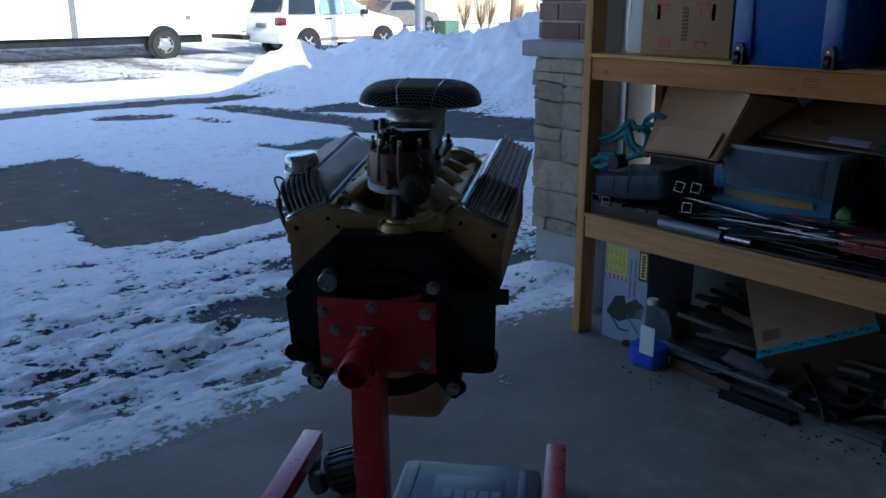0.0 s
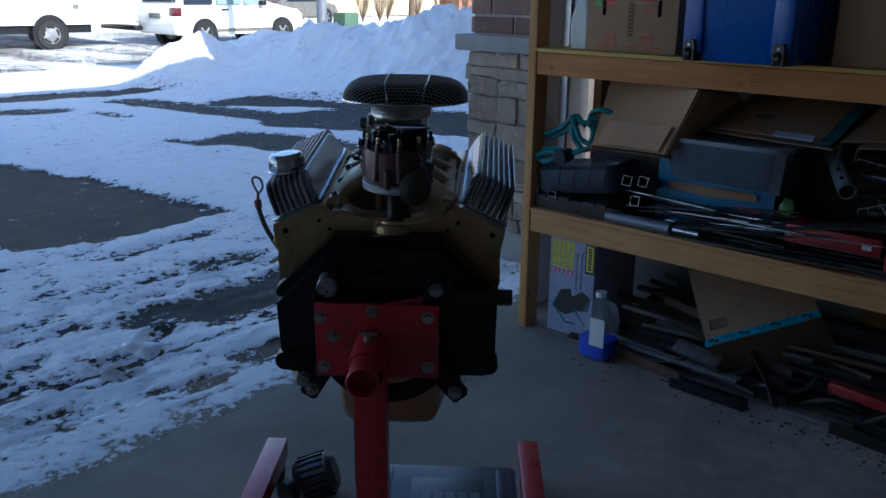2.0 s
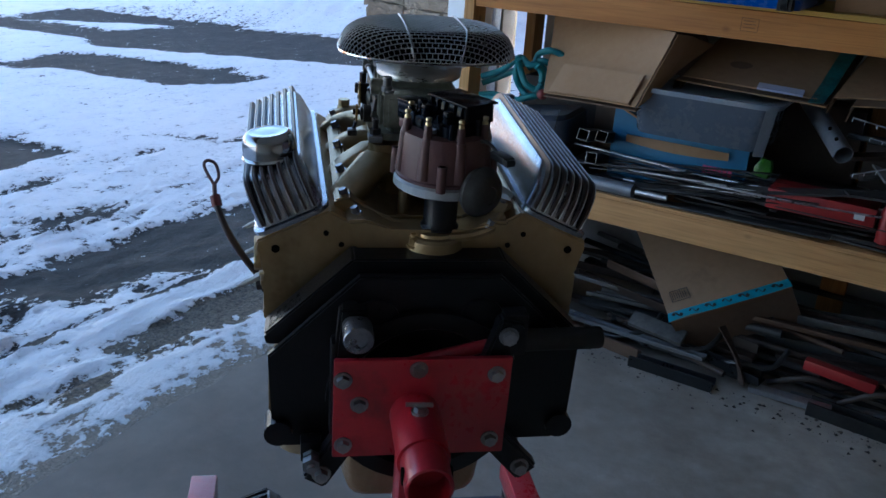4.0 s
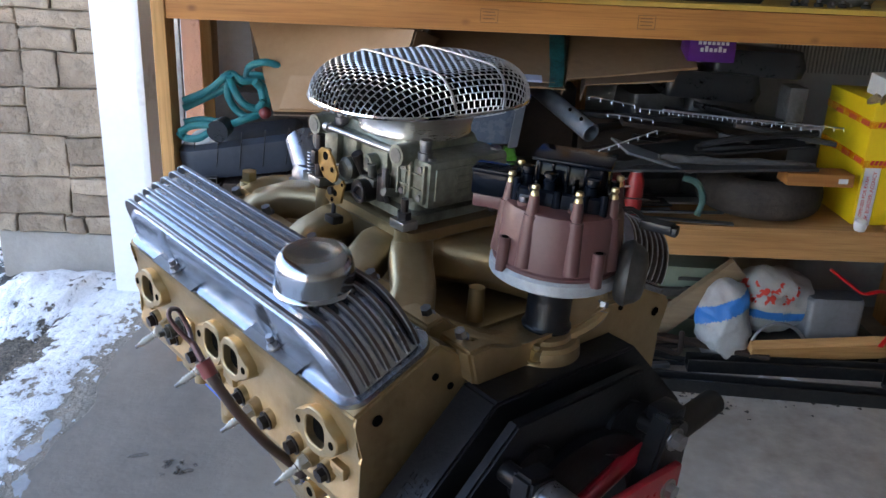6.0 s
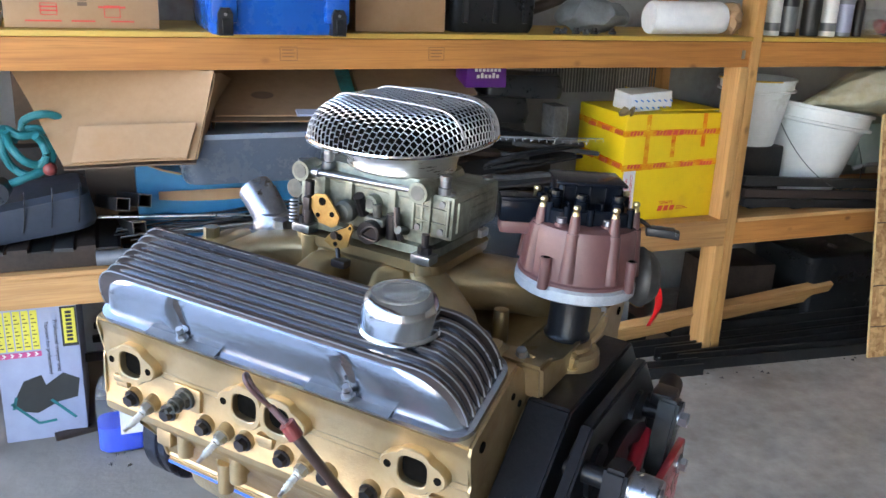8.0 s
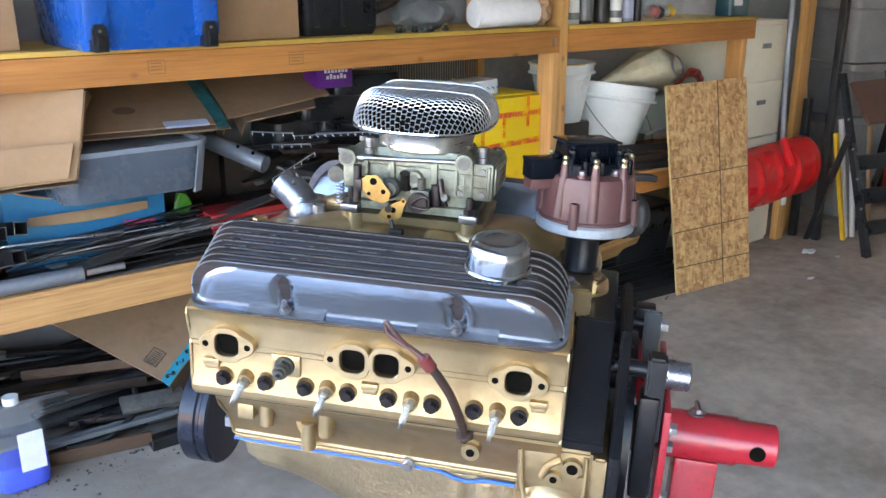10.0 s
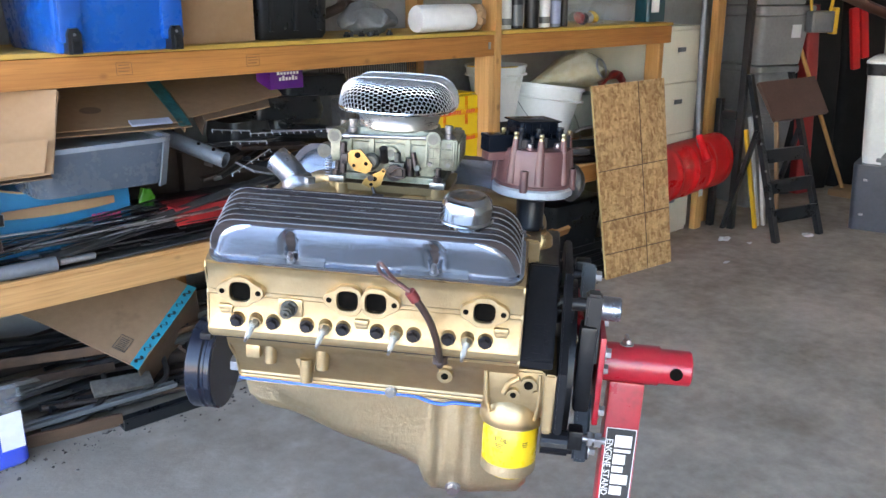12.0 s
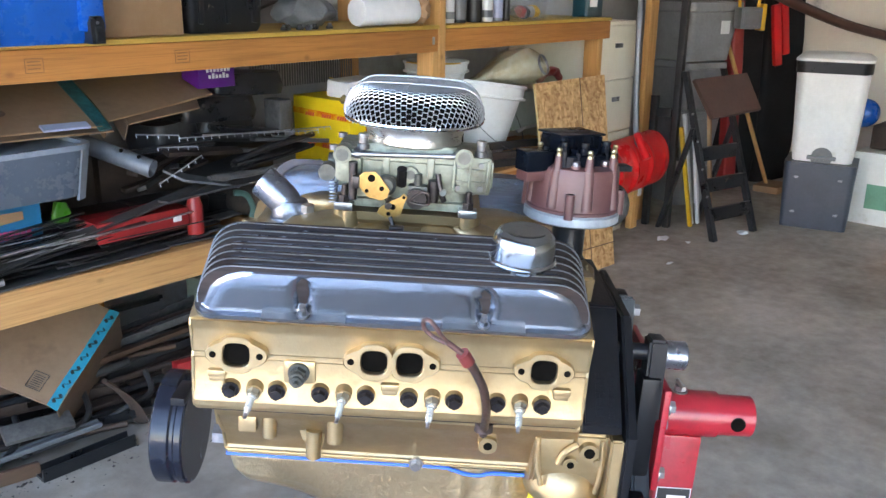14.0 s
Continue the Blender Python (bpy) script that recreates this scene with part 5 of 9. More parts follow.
add_lathe(bm, [(0, 0), (.0125, 0), (.014, .004), (.014, .014), (.010, .018), (0, .019)], 24, Matrix.Translation((.261, .054, .320)) @ Matrix.Rotation(radians(-90), 4, "X"))
part("vacuum_pot", bm, CARB_DARK, carb, "dark round diaphragm pot")
bm = B()
add_box(bm, (.204, .050, .312), (.230, .068, .322), bevel=.002)
add_cyl(bm, (.217, .060, .320), (.217, .062, .338), .0055, n=14)
part("pump_bracket", bm, CARB_DARK, carb)
part("idle_screw", add_cyl(B(), (.182, .050, .310), (.182, .070, .316), .005, n=12), CARB_DARK, carb)
for x in (.168, .146, .122):
    part("bowl_edge", add_box(B(), (x - .0016, .0575, .318), (x + .0016, .0625, .362), bevel=.0008), CARB, carb)
for z in (.331, .348):
    part("bowl_edge", add_box(B(), (.124, .0575, z - .0012), (.166, .0605, z + .0012), bevel=.0006), CARB, carb)
for fx, fy in ((.296, .052), (.133, .052)):
    bm = B()
    add_lathe(bm, [(0, .366), (.0085, .366), (.0085, .374), (.0065, .3745), (.0065, .383), (.0075, .3835), (.0070, .388), (0, .389)], 16, Matrix.Translation((fx, fy, 0)))
    part("vent_cap", bm, GREY_STEEL, carb)

# air cleaner
AC_C, AC_Z = Vector((.2295, -.0185, 0)), .4045
cleaner = part("air_cleaner", add_lathe(B(), [(.060, .3715), (.0665, .3715), (.0685, .3735), (.0685, .378), (.0680, .380), (.0705, .390), (.0725, .4005), (.078, .4070), (.088, .4085), (0, .4085)], 56, Matrix.Translation((.228, -.008, 0))), NECK_CHROME, engine, "oval mesh air cleaner on a chrome neck")
AL, AW, AH, AN = .1405, .0985, .044, 2.5


def oval_norm(u, v):
    return (abs(u) ** AN + abs(v) ** AN) ** (1 / AN)


def dome(u, v):
    """A point of the flat-topped dome from sheet coordinates along its length and width."""
    r = oval_norm(u, v)
    if r > 1:
        u, v, r = u / r, v / r, 1.0
    if r < .50:
        rho, zz = r * .66 / .50, 1.0
    else:
        phi = (r - .50) / .50 * math.pi / 2
        rho, zz = .66 + .34 * math.sin(phi), max(0.0, math.cos(phi)) ** .88
    k = rho / max(r, .02)
    return Vector((AC_C.x + AW * v * k, AC_C.y + AL * u * k, AC_Z + .002 + AH * zz + .004 * (1 - rho * rho)))


bm = B()
NU, NV = 35, 16
cache = {}


def sheet_vert(i, j):
    if (i, j) not in cache:
        cache[(i, j)] = bm.verts.new(dome(i / NU, j / NV))
    return cache[(i, j)]


for j in range(-NV, NV):
    for i in range(-NU - 1, NU + 1, 2):
        i0 = i + (j % 2)
        if oval_norm((i0 + 1) / NU, (j + .5) / NV) < 1.0:
            vs = [sheet_vert(i0, j), sheet_vert(i0 + 1, j), sheet_vert(i0 + 2, j), sheet_vert(i0 + 2, j + 1), sheet_vert(i0 + 1, j + 1), sheet_vert(i0, j + 1)]
            try:
                bm.faces.new(vs)
            except ValueError:
                pass
bmesh.ops.remove_doubles(bm, verts=bm.verts, dist=.0006)
mesh_ob = part("mesh_screen", bm, MESH_WIRE, cleaner, "expanded metal mesh with bright wires", smooth=False)
wf = mesh_ob.modifiers.new("wires", "WIREFRAME")
wf.thickness, wf.use_even_offset, wf.use_boundary = .0018, False, True
bm = B()
ring = [(AC_C.x + AW * 1.005 * math.sin(a) / oval_norm(math.sin(a), math.cos(a)), AC_C.y + AL * 1.005 * math.cos(a) / oval_norm(math.sin(a), math.cos(a))) for a in [2 * math.pi * i / 72 for i in range(72)]]
add_loft(bm, [[(AC_C.x + (x - AC_C.x) * s, AC_C.y + (y - AC_C.y) * s, zz) for x, y in ring] for s, zz in ((.5, .4082), (.97, .4078), (1.005, .4080), (1.012, .4100), (1.008, .4125), (.985, .4122))], cap=False)
part("base_tray", bm, CHROME, cleaner, "chrome base tray rim")
bm = B()
add_loft(bm, [[(AC_C.x + (x - AC_C.x) * s, AC_C.y + (y - AC_C.y) * s, zz) for x, y in ring] for s, zz in ((.93, .4095), (.955, .414), (.945, .424), (.89, .435), (.78, .4425), (.5, .4455))])
part("foam_element", bm, DARK_VOID, cleaner, "dark filter element inside the mesh")
for u in (-.28, .22):
    bm = B()
    add_tube(bm, [dome(u * (1 if abs(v) < .9 else 1.0), v) + Vector((0, 0, .0018)) + Vector(((v > 0) - (v < 0), 0, 0)) * .0015 * min(1, abs(v) * 2) for v in [(-.97 + 1.94 * k / 16) for k in range(17)]], .0016, 8, 2)
    part("clamp_wire", bm, STEEL, cleaner, "wire clamp over the mesh")

# distributor
dist = part("distributor", add_lathe(B(), [(0, .200), (.026, .200), (.028, .209), (.0245, .214), (.0245, .258), (.030, .265), (.038, .272), (0, .272)], 32, Matrix.Translation((DX, DY, 0))), BLACK_PAINT, engine, "electronic ignition distributor with a brown cap")
bm = B()
add_lathe(bm, [(.03, .268), (.066, .271), (.0705, .274), (.0705, .285), (.066, .289), (0, .289)], 48, Matrix.Translation((DX, DY, 0)))
part("housing", bm, CAST_GREY, dist, "dull cast aluminium housing")
cap = part("cap", add_lathe(B(), [(.066, .287), (.0685, .289), (.0685, .292), (.0665, .294), (.064, .346), (.0615, .353), (.054, .356), (0, .356)], 48, Matrix.Translation((DX, DY, 0))), CAP_BROWN, dist, "brown moulded distributor cap")
for k in range(8):
    a = radians(45 * k + 10)
    c, s = math.cos(a), math.sin(a)
    bm = B()
    add_cyl(bm, (DX + .0635 * c, DY + .0635 * s, .296), (DX + .0580 * c, DY + .0580 * s, .351), .0086, .0082, 16)
    add_cyl(bm, (DX + .0580 * c, DY + .0580 * s, .351), (DX + .0570 * c, DY + .0570 * s, .371), .0066, .0050, 16)
    part("tower", bm, CAP_BROWN, cap)
    bm = B()
    add_lathe(bm, [(0, .368), (.0042, .368), (.0042, .374), (.0028, .376), (.0045, .379), (.0035, .382), (0, .383)], 12, Matrix.Translation((DX + .057 * c, DY + .057 * s, 0)))
    part("terminal", bm, BRASS, cap)
for k in range(4):
    a = radians(78.5 + 90 * k)
    c, s = math.cos(a), math.sin(a)
    bm = B()
    add_cyl(bm, (DX + .0690 * c, DY + .0690 * s, .284), (DX + .0680 * c, DY + .0680 * s, .3205), .0066, n=16)
    post = part("screw_post", bm, CAP_BROWN, cap)
    part("post_bore", add_cyl(B(), (DX + .0680 * c, DY + .0680 * s, .3190), (DX + .0680 * c, DY + .0680 * s, .3208), .0042, n=12), DARK_VOID, cap)
COIL_TURN = 32.6
coil_m = Matrix.Translation((DX, DY, 0)) @ Matrix.Rotation(radians(COIL_TURN), 4, "Z")
bm = B()
add_rounded_stack(bm, [(.352, .098, .080, .016), (.370, .096, .078, .014), (.3725, .092, .074, .013)], coil_m @ Matrix.Translation((0, -.002, 0)))
coil = part("coil_cover", bm, COIL_BLACK, dist, "glossy black coil cover")
bm = B()
add_rounded_stack(bm, [(.368, .078, .056, .006), (.389, .076, .054, .006), (.3925, .073, .051, .006)], coil_m @ Matrix.Translation((-.004, -.022, 0)))
part("coil_dome", bm, COIL_BLACK, coil)
part("dome_lid", add_box(B(), (-.045, -.052, .3928), (.037, .0075, .3962), coil_m, bevel=.0015), COIL_BLACK, coil)
for px in (-.036, -.020, -.002, .014, .028):
    part("cover_rib", add_box(B(), (px - .0013, .0035, .3725), (px + .0013, .0090, .3925), coil_m, bevel=.0006), COIL_BLACK, coil)
for px, py in ((-.030, .026), (.012, .028), (.038, .014)):
    b = B()
    add_lathe(b, [(0, .3725), (.0075, .3725), (.0075, .381), (.0062, .3815), (.0062, .3845), (.0075, .385), (.0070, .3885), (0, .389)], 18, coil_m @ Matrix.Translation((px, py, 0)))
    part("terminal_tower", b, COIL_BLACK, coil)
for px, py, h in ((-.044, .031, .376), (-.026, .034, .374), (.002, .036, .374), (.028, .034, .376), (.046, .026, .378), (-.049, -.012, .378), (.050, -.012, .378), (-.036, -.042, .376), (.036, -.042, .376)):
    part("cover_post", add_cyl(B(), coil_m @ Vector((px, py, .350)), coil_m @ Vector((px, py, h)), .0052, .0046, n=12), COIL_BLACK, coil)
for px in (-.030, -.012, .010, .026):
    part("cover_fin", add_box(B(), (px - .0014, .004, .3715), (px + .0014, .030, .3790), coil_m, bevel=.0006), COIL_BLACK, coil)
for sx, sy in ((-.018, .0405), (.034, .0385)):
    bm = B()
    add_cyl(bm, coil_m @ Vector((sx, sy, .352)), coil_m @ Vector((sx, sy, .3585)), .0072, n=16)
    boss = part("screw_boss", bm, CAP_BROWN, cap)
    bm = B()
    add_cyl(bm, coil_m @ Vector((sx, sy, .3585)), coil_m @ Vector((sx, sy, .3640)), .0056, n=14)
    add_box(bm, (sx - .0055, sy - .0008, .3638), (sx + .0055, sy + .0008, .3648), coil_m)
    part("cover_screw", bm, WORN_CHROME, coil)
bm = B()
add_box(bm, (.052, -.020, .3465), (.098, .010, .374), coil_m, bevel=.003)
plug_box = part("module_plug", bm, COIL_BLACK, dist, "black connector on the cap")
part("plug_lip", add_box(B(), (.050, -.021, .3705), (.0985, .011, .3755), coil_m, bevel=.0015), COIL_BLACK, plug_box)
bm = B()
add_box(bm, (.045, -.018, .332), (.096, .008, .3465), coil_m, bevel=.003)
part("plug_base", bm, CAP_BROWN, dist)
bm = B()
add_tube(bm, [(-.055, -.055, .350), (-.062, -.064, .352), (-.068, -.072, .348), (-.074, -.078, .341)], .0028, 8, 5)
lead = part("lead_wire", bm, BLACK_PLASTIC, dist, "black lead to a loose connector")
bm = B()
add_box(bm, (-.017, -.009, -.005), (.017, .009, .005), pose(-.086, -.083, .338, 0, 0, 20), bevel=.002)
add_box(bm, (-.022, -.007, -.006), (-.015, .007, .003), pose(-.086, -.083, .338, 0, 0, 20), bevel=.001)
part("lead_connector", bm, BLACK_PLASTIC, dist, "loose black wire connector")
# vacuum canister, its round face turned to the rear
can_m = Matrix.Translation((DX, DY, .2855)) @ Matrix.Rotation(radians(180 + COIL_TURN), 4, "Z") @ Matrix.Rotation(radians(90), 4, "Y")
bm = B()
add_lathe(bm, [(0, .066), (.026, .066), (.0315, .069), (.0345, .074), (.0355, .0765), (.0355, .0795), (.0330, .082), (.0300, .089), (.0240, .095), (.0130, .097), (.0120, .095), (0, .095)], 40, can_m)
add_cyl(bm, can_m @ Vector((0, 0, .03)), can_m @ Vector((0, 0, .068)), .012, n=16)
part("vacuum_canister", bm, VACUUM_GREY, dist, "dull grey round vacuum canister")

# ---- engine stand ----
stand = root("engine_stand", "red painted steel engine stand on a wide base", "engine stand")
stand.matrix_world = ENG
bm = B()
add_box(bm, (-.157, -.112, -.090), (-.147, .136, .070), bevel=.003)
plate = part("mount_plate", bm, RED, stand, "red steel mounting plate")
bm = B()
add_cyl(bm, (-.157, .022, -.018), (-.262, .022, -.018), .0355, n=36)
part("sleeve", bm, RED, stand)
bm = B()
add_lathe(bm, [(0, 0), (.0315, 0), (.0315, .058), (.0295, .060), (.027, .060), (.027, .02), (0, .02)], 36, Matrix.Translation((-.258, .022, -.018)) @ Matrix.Rotation(radians(-90), 4, "Y"))
part("inner_tube", bm, RED, stand, "red rotating tube with a cross hole")
for s in (1, -1):
    part("cross_hole", add_cyl(B(), (-.290, .022 + s * .0295, -.018), (-.290, .022 + s * .0322, -.018), .0115, n=20), DARK_VOID, stand)
bm = B()
add_hex_bolt(bm, (-.203, .022, .017), (0, 0, 1), .009, .01)
add_tube(bm, [(-.203, .005, .028), (-.203, .022, .029), (-.203, .042, .030)], .0035, 8, 3)
part("locking_bolt", bm, STEEL, stand)
bm = B()
add_box(bm, (-.240, -.013, -.700), (-.178, .050, -.045), bevel=.004)
part("column", bm, RED, stand, "red square column")
W2E = ENG.inverted()


def rail_box(name, f0, f1, l0, l1, z0, z1, ma=RED, label=""):
    """A bar of the base, lying level on the floor, given along the engine's plan axes."""
    b = B()
    q = Matrix.Rotation(radians(130.5), 4, "Z")
    q.translation = (-1.395, 1.2045, 0)
    add_box(b, (f0, l0, z0), (f1, l1, z1), q, bevel=.004)
    for v in b.verts:
        v.co = W2E @ v.co
    return part(name, b, ma, stand, label)


rail_box("leg", .10, .585, .372, .432, .085, .145, label="scuffed red square leg")
rail_box("leg", -.30, .10, .366, .438, .082, .149)
rail_box("leg", -.30, .61, -.388, -.328, .085, .145)
rail_box("crossbar", -.27, -.205, -.385, .43, .083, .147)
rail_box("crossbar", .07, .12, -.330, .372, .090, .130)
for f, l in ((.57, .402), (.59, -.358), (-.26, .402), (-.26, -.358)):
    b = B()
    q = Matrix.Rotation(radians(130.5), 4, "Z")
    q.translation = (-1.395, 1.2045, 0)
    add_cyl(b, (f, l - .014, .036), (f, l + .014, .036), .036, n=24)
    for v in b.verts:
        v.co = W2E @ q @ v.co
    wheel = part("caster_wheel", b, RUBBER, stand)
    b = B()
    add_box(b, (f - .022, l - .020, .05), (f + .022, l + .020, .083), None, bevel=.003)
    for v in b.verts:
        v.co = W2E @ q @ v.co
    part("caster_fork", b, STEEL, wheel)
# arms between the plate and the engine
for (l0, z0), (l1, z1) in (((.118, .040), (.112, .118)), ((.112, -.066), (.150, -.128)), ((-.09, .045), (-.105, .098)), ((-.085, -.06), (-.145, -.128))):
    d = Vector((0, l1 - l0, z1 - z0))
    n = d.normalized()
    w = Vector((0, -n.z, n.y)) * .019
    lo, hi = Vector((0, l0, z0)) - n * .022, Vector((0, l1, z1)) + n * .022
    bm = B()
    add_loft(bm, [[p + Vector((x, 0, 0)) for p in (lo - w, lo + w, hi + w, hi - w)] for x in (-.144, -.118)])
    bmesh.ops.bevel(bm, geom=list(bm.edges), offset=.004, segments=2, affect="EDGES")
    arm = part("arm", bm, BLACK_PAINT, stand, "black steel mounting arm")
    bm = B()
    add_cyl(bm, (-.118, l1, z1), (-.075, l1, z1), .0115, n=18)
    part("spacer", bm, BLACK_PAINT, arm)
    bm = B()
    add_hex_bolt(bm, (-.144, l1, z1), (-1, 0, 0), .0105, .012)
    part("arm_bolt", bm, STEEL, arm)
bm = B()
add_box(bm, (-.140, .098, -.066), (-.112, .140, .088), bevel=.006)
part("arm", bm, BLACK_PAINT, stand, "black steel mounting arm")
bm = B()
add_lathe(bm, [(0, 0), (.019, 0), (.0205, .002), (.0205, .034), (.019, .036), (.012, .036), (.012, .033), (0, .033)], 28, Matrix.Translation((-.140, .105, .112)) @ Matrix.Rotation(radians(-90), 4, "Y"))
part("bushing", bm, WORN_CHROME, stand, "bare steel bushing")
bm = B()
add_cyl(bm, (-.136, .105, .112), (-.07, .105, .112), .009, n=16)
part("pin", bm, BLACK_PAINT, stand)
for l, z in ((.1235, .040), (.121, -.068), (-.09, .045), (-.09, -.065), (.10, .0), (.02, .055)):
    bm = B()
    add_hex_bolt(bm, (-.157, l, z), (-1, 0, 0), .0095, .010)
    part("plate_bolt", bm, STEEL, stand)
bm = B()
add_tube(bm, [(-.125, .06, .035), (-.118, .01, .044), (-.112, -.05, .056), (-.108, -.10, .066)], .010, 12, 4)
part("brace", bm, RED, stand)
bm = B()
add_cyl(bm, (-.118, -.115, .075), (-.100, -.255, .068), .0165, n=20)
part("handle_bar", bm, RUBBER, stand, "black rubber gripped bar")
bm = B()
add_box(bm, (-.135, -.135, .06), (-.105, -.10, .125), bevel=.005)
add_cyl(bm, (-.145, -.115, .103), (-.10, -.115, .103), .013, n=18)
part("pivot", bm, BLACK_PAINT, stand)
bm = B()
add_cyl(bm, (-.09, .165, -.098), (-.066, .165, -.098), .0105, n=16)
add_cyl(bm, (-.148, .165, -.100), (-.140, .165, -.100), .013, n=6)
add_cyl(bm, (-.163, .165, -.1005), (-.152, .165, -.1005), .0135, n=6)
add_cyl(bm, (-.17, .165, -.101), (-.09, .165, -.0985), .006, n=12)
part("long_bolt", bm, STEEL, stand, "long steel bolt with nuts")
bm = B()
add_box(bm, (-.132, .150, -.116), (-.108, .180, -.082), bevel=.003)
part("clamp_block", bm, BLACK_PAINT, stand)
# sticker on the column
bm = B()
add_box(bm, (-.236, .0505, -.30), (-.184, .0512, -.135))
sticker = part("sticker", bm, INK, stand, "black and white maker's sticker")
bm = B()
for a, b2 in (((-.237, -.301), (-.2355, -.134)), ((-.1845, -.301), (-.183, -.134))):
    add_box(bm, (a[0], .0513, a[1]), (b2[0], .0516, b2[1]))
add_box(bm, (-.237, .0513, -.1355), (-.183, .0516, -.134))
part("border", bm, WHITE_INK, sticker)
zz = -.148
for h, w in ((.024, .030), (.006, .030), (.020, .022), (.012, .020), (.020, .030), (.018, .022)):
    part("maker_mark", add_box(B(), (-.228 + .028 - w, .0513, zz - h), (-.228 + .028, .0517, zz)), WHITE_INK, sticker)
    zz -= h + .0045
lettering("sticker_word", "ENGINE STAND", .0165, WHITE_INK, sticker, frame_of((-.1905, .0514, -.215), (0, 0, -1), (-1, 0, 0)) @ Matrix.Identity(4))

# ---- things on the shelves and the floor ----
MID, TOP = Z_MID + .107, Z_TOP + .107
TEAL = material("teal_hose_cover", (0.005, 0.17, 0.18), (0.004, 0.12, 0.13), 0.5, 0, 160, 0.4)
TUB_RIM = material("cloudy_tub_rim", (0.24, 0.27, 0.31), (0.18, 0.205, 0.24), 0.3, 0, 60, 0.05)
GARMENT_BLACK = material("black_garment_cloth", (0.010, 0.010, 0.012), (0.018, 0.017, 0.018), 0.8, 0, 60, 0.3, spec=0.2)
PAPER_DULL = material("dirty_sack_paper", (0.46, 0.46, 0.47), (0.34, 0.33, 0.33), 0.5, 0, 40, 0.2)
OLD_WOOD = material("old_brown_wood", (0.11, 0.055, 0.03), (0.065, 0.035, 0.02), 0.7, 0, 50, 0.3, stretch=(0.15, 1, 1))
TURQ = material("turquoise_printed_card", (0.006, 0.155, 0.33), (0.005, 0.125, 0.27), 0.5, 0, 40, 0.05)
PINK_INK = material("pink_ink", (0.6, 0.08, 0.22), (0.5, 0.07, 0.2), 0.6, 0, 60, 0)
PURPLE = material("purple_tin", (0.11, 0.012, 0.2), (0.08, 0.008, 0.15), 0.35, 0, 50, 0.02)
PARCEL_YELLOW = material("yellow_parcel_card", (0.80, 0.55, 0.01), (0.74, 0.49, 0.008), 0.5, 0, 40, 0.05, dirt=(0.62, 0.38, 0.02), dirt_amount=0.08)
PARCEL_TAPE = material("red_printed_tape", (0.62, 0.05, 0.008), (0.80, 0.52, 0.02), 0.25, 0, 190, 0.02)
TEAL_TAPE = material("teal_printed_tape", (0.014, 0.17, 0.185), (0.006, 0.03, 0.036), 0.35, 0, 130, 0.02)
CYAN_TAPE = material("cyan_printed_tape", (0.01, 0.30, 0.42), (0.01, 0.22, 0.32), 0.35, 0, 60, 0.02)
TYRE = material("dusty_tyre", (0.030, 0.025, 0.022), (0.075, 0.060, 0.050), 0.85, 0, 60, 0.5, spec=0.2)
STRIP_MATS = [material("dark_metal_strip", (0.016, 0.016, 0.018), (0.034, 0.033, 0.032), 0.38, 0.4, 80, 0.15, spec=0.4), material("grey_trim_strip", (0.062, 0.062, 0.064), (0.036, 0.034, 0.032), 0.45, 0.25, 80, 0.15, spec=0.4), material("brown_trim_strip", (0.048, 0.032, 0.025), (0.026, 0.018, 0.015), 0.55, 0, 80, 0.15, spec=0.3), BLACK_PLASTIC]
BRIGHT_STRIP = material("bright_trim", (0.55, 0.56, 0.58), (0.4, 0.4, 0.42), 0.3, 0.9, 80, 0.05)
GALV = material("galvanised_pipe", (0.20, 0.215, 0.24), (0.15, 0.16, 0.18), 0.45, 0.4, 60, 0.1)
RED_PLASTIC = material("red_plastic", (0.62, 0.012, 0.016), (0.55, 0.010, 0.013), 0.30, 0, 14, 0.0)
RED_DARK = material("dull_red_metal", (0.31, 0.017, 0.019), (0.24, 0.013, 0.014), 0.4, 0, 50, 0.08)
BEIGE_STEEL = material("putty_steel_cabinet", (0.72, 0.66, 0.53), (0.66, 0.60, 0.48), 0.42, 0, 40, 0.03)
TOTE_GREY = material("stone_grey_tote", (0.24, 0.238, 0.24), (0.175, 0.174, 0.178), 0.33, 0, 50, 0.04)
BROWN_PAD = material("brown_seat_board", (0.085, 0.042, 0.03), (0.065, 0.032, 0.024), 0.5, 0, 50, 0.08)
FLUID = material("blue_washer_fluid", (0.002, 0.06, 0.72), (0.002, 0.045, 0.6), 0.1, 0, 40, 0)
CLEAR = material("clear_bottle", (0.62, 0.66, 0.72), (0.52, 0.56, 0.62), 0.15, 0, 40, 0, alpha=0.11)
AMBER_CLEAR = material("yellowed_clear_plastic", (0.52, 0.46, 0.30), (0.66, 0.62, 0.50), 0.10, 0, 14, 0.1, alpha=0.22, rough_var=0.04, spec=0.9)
REFLECTOR = material("yellowed_lamp_reflector", (0.62, 0.52, 0.28), (0.92, 0.89, 0.78), 0.12, 0.35, 26, 0.9, rough_var=0.06, spec=1.0)
GREY_LUMBER = material("weathered_grey_board", (0.30, 0.215, 0.135), (0.19, 0.13, 0.08), 0.75, 0, 50, 0.3, stretch=(0.12, 1, 1))
SCRAP_BROWN = material("rusty_scrap", (0.075, 0.046, 0.034), (0.034, 0.023, 0.019), 0.7, 0.2, 60, 0.3)
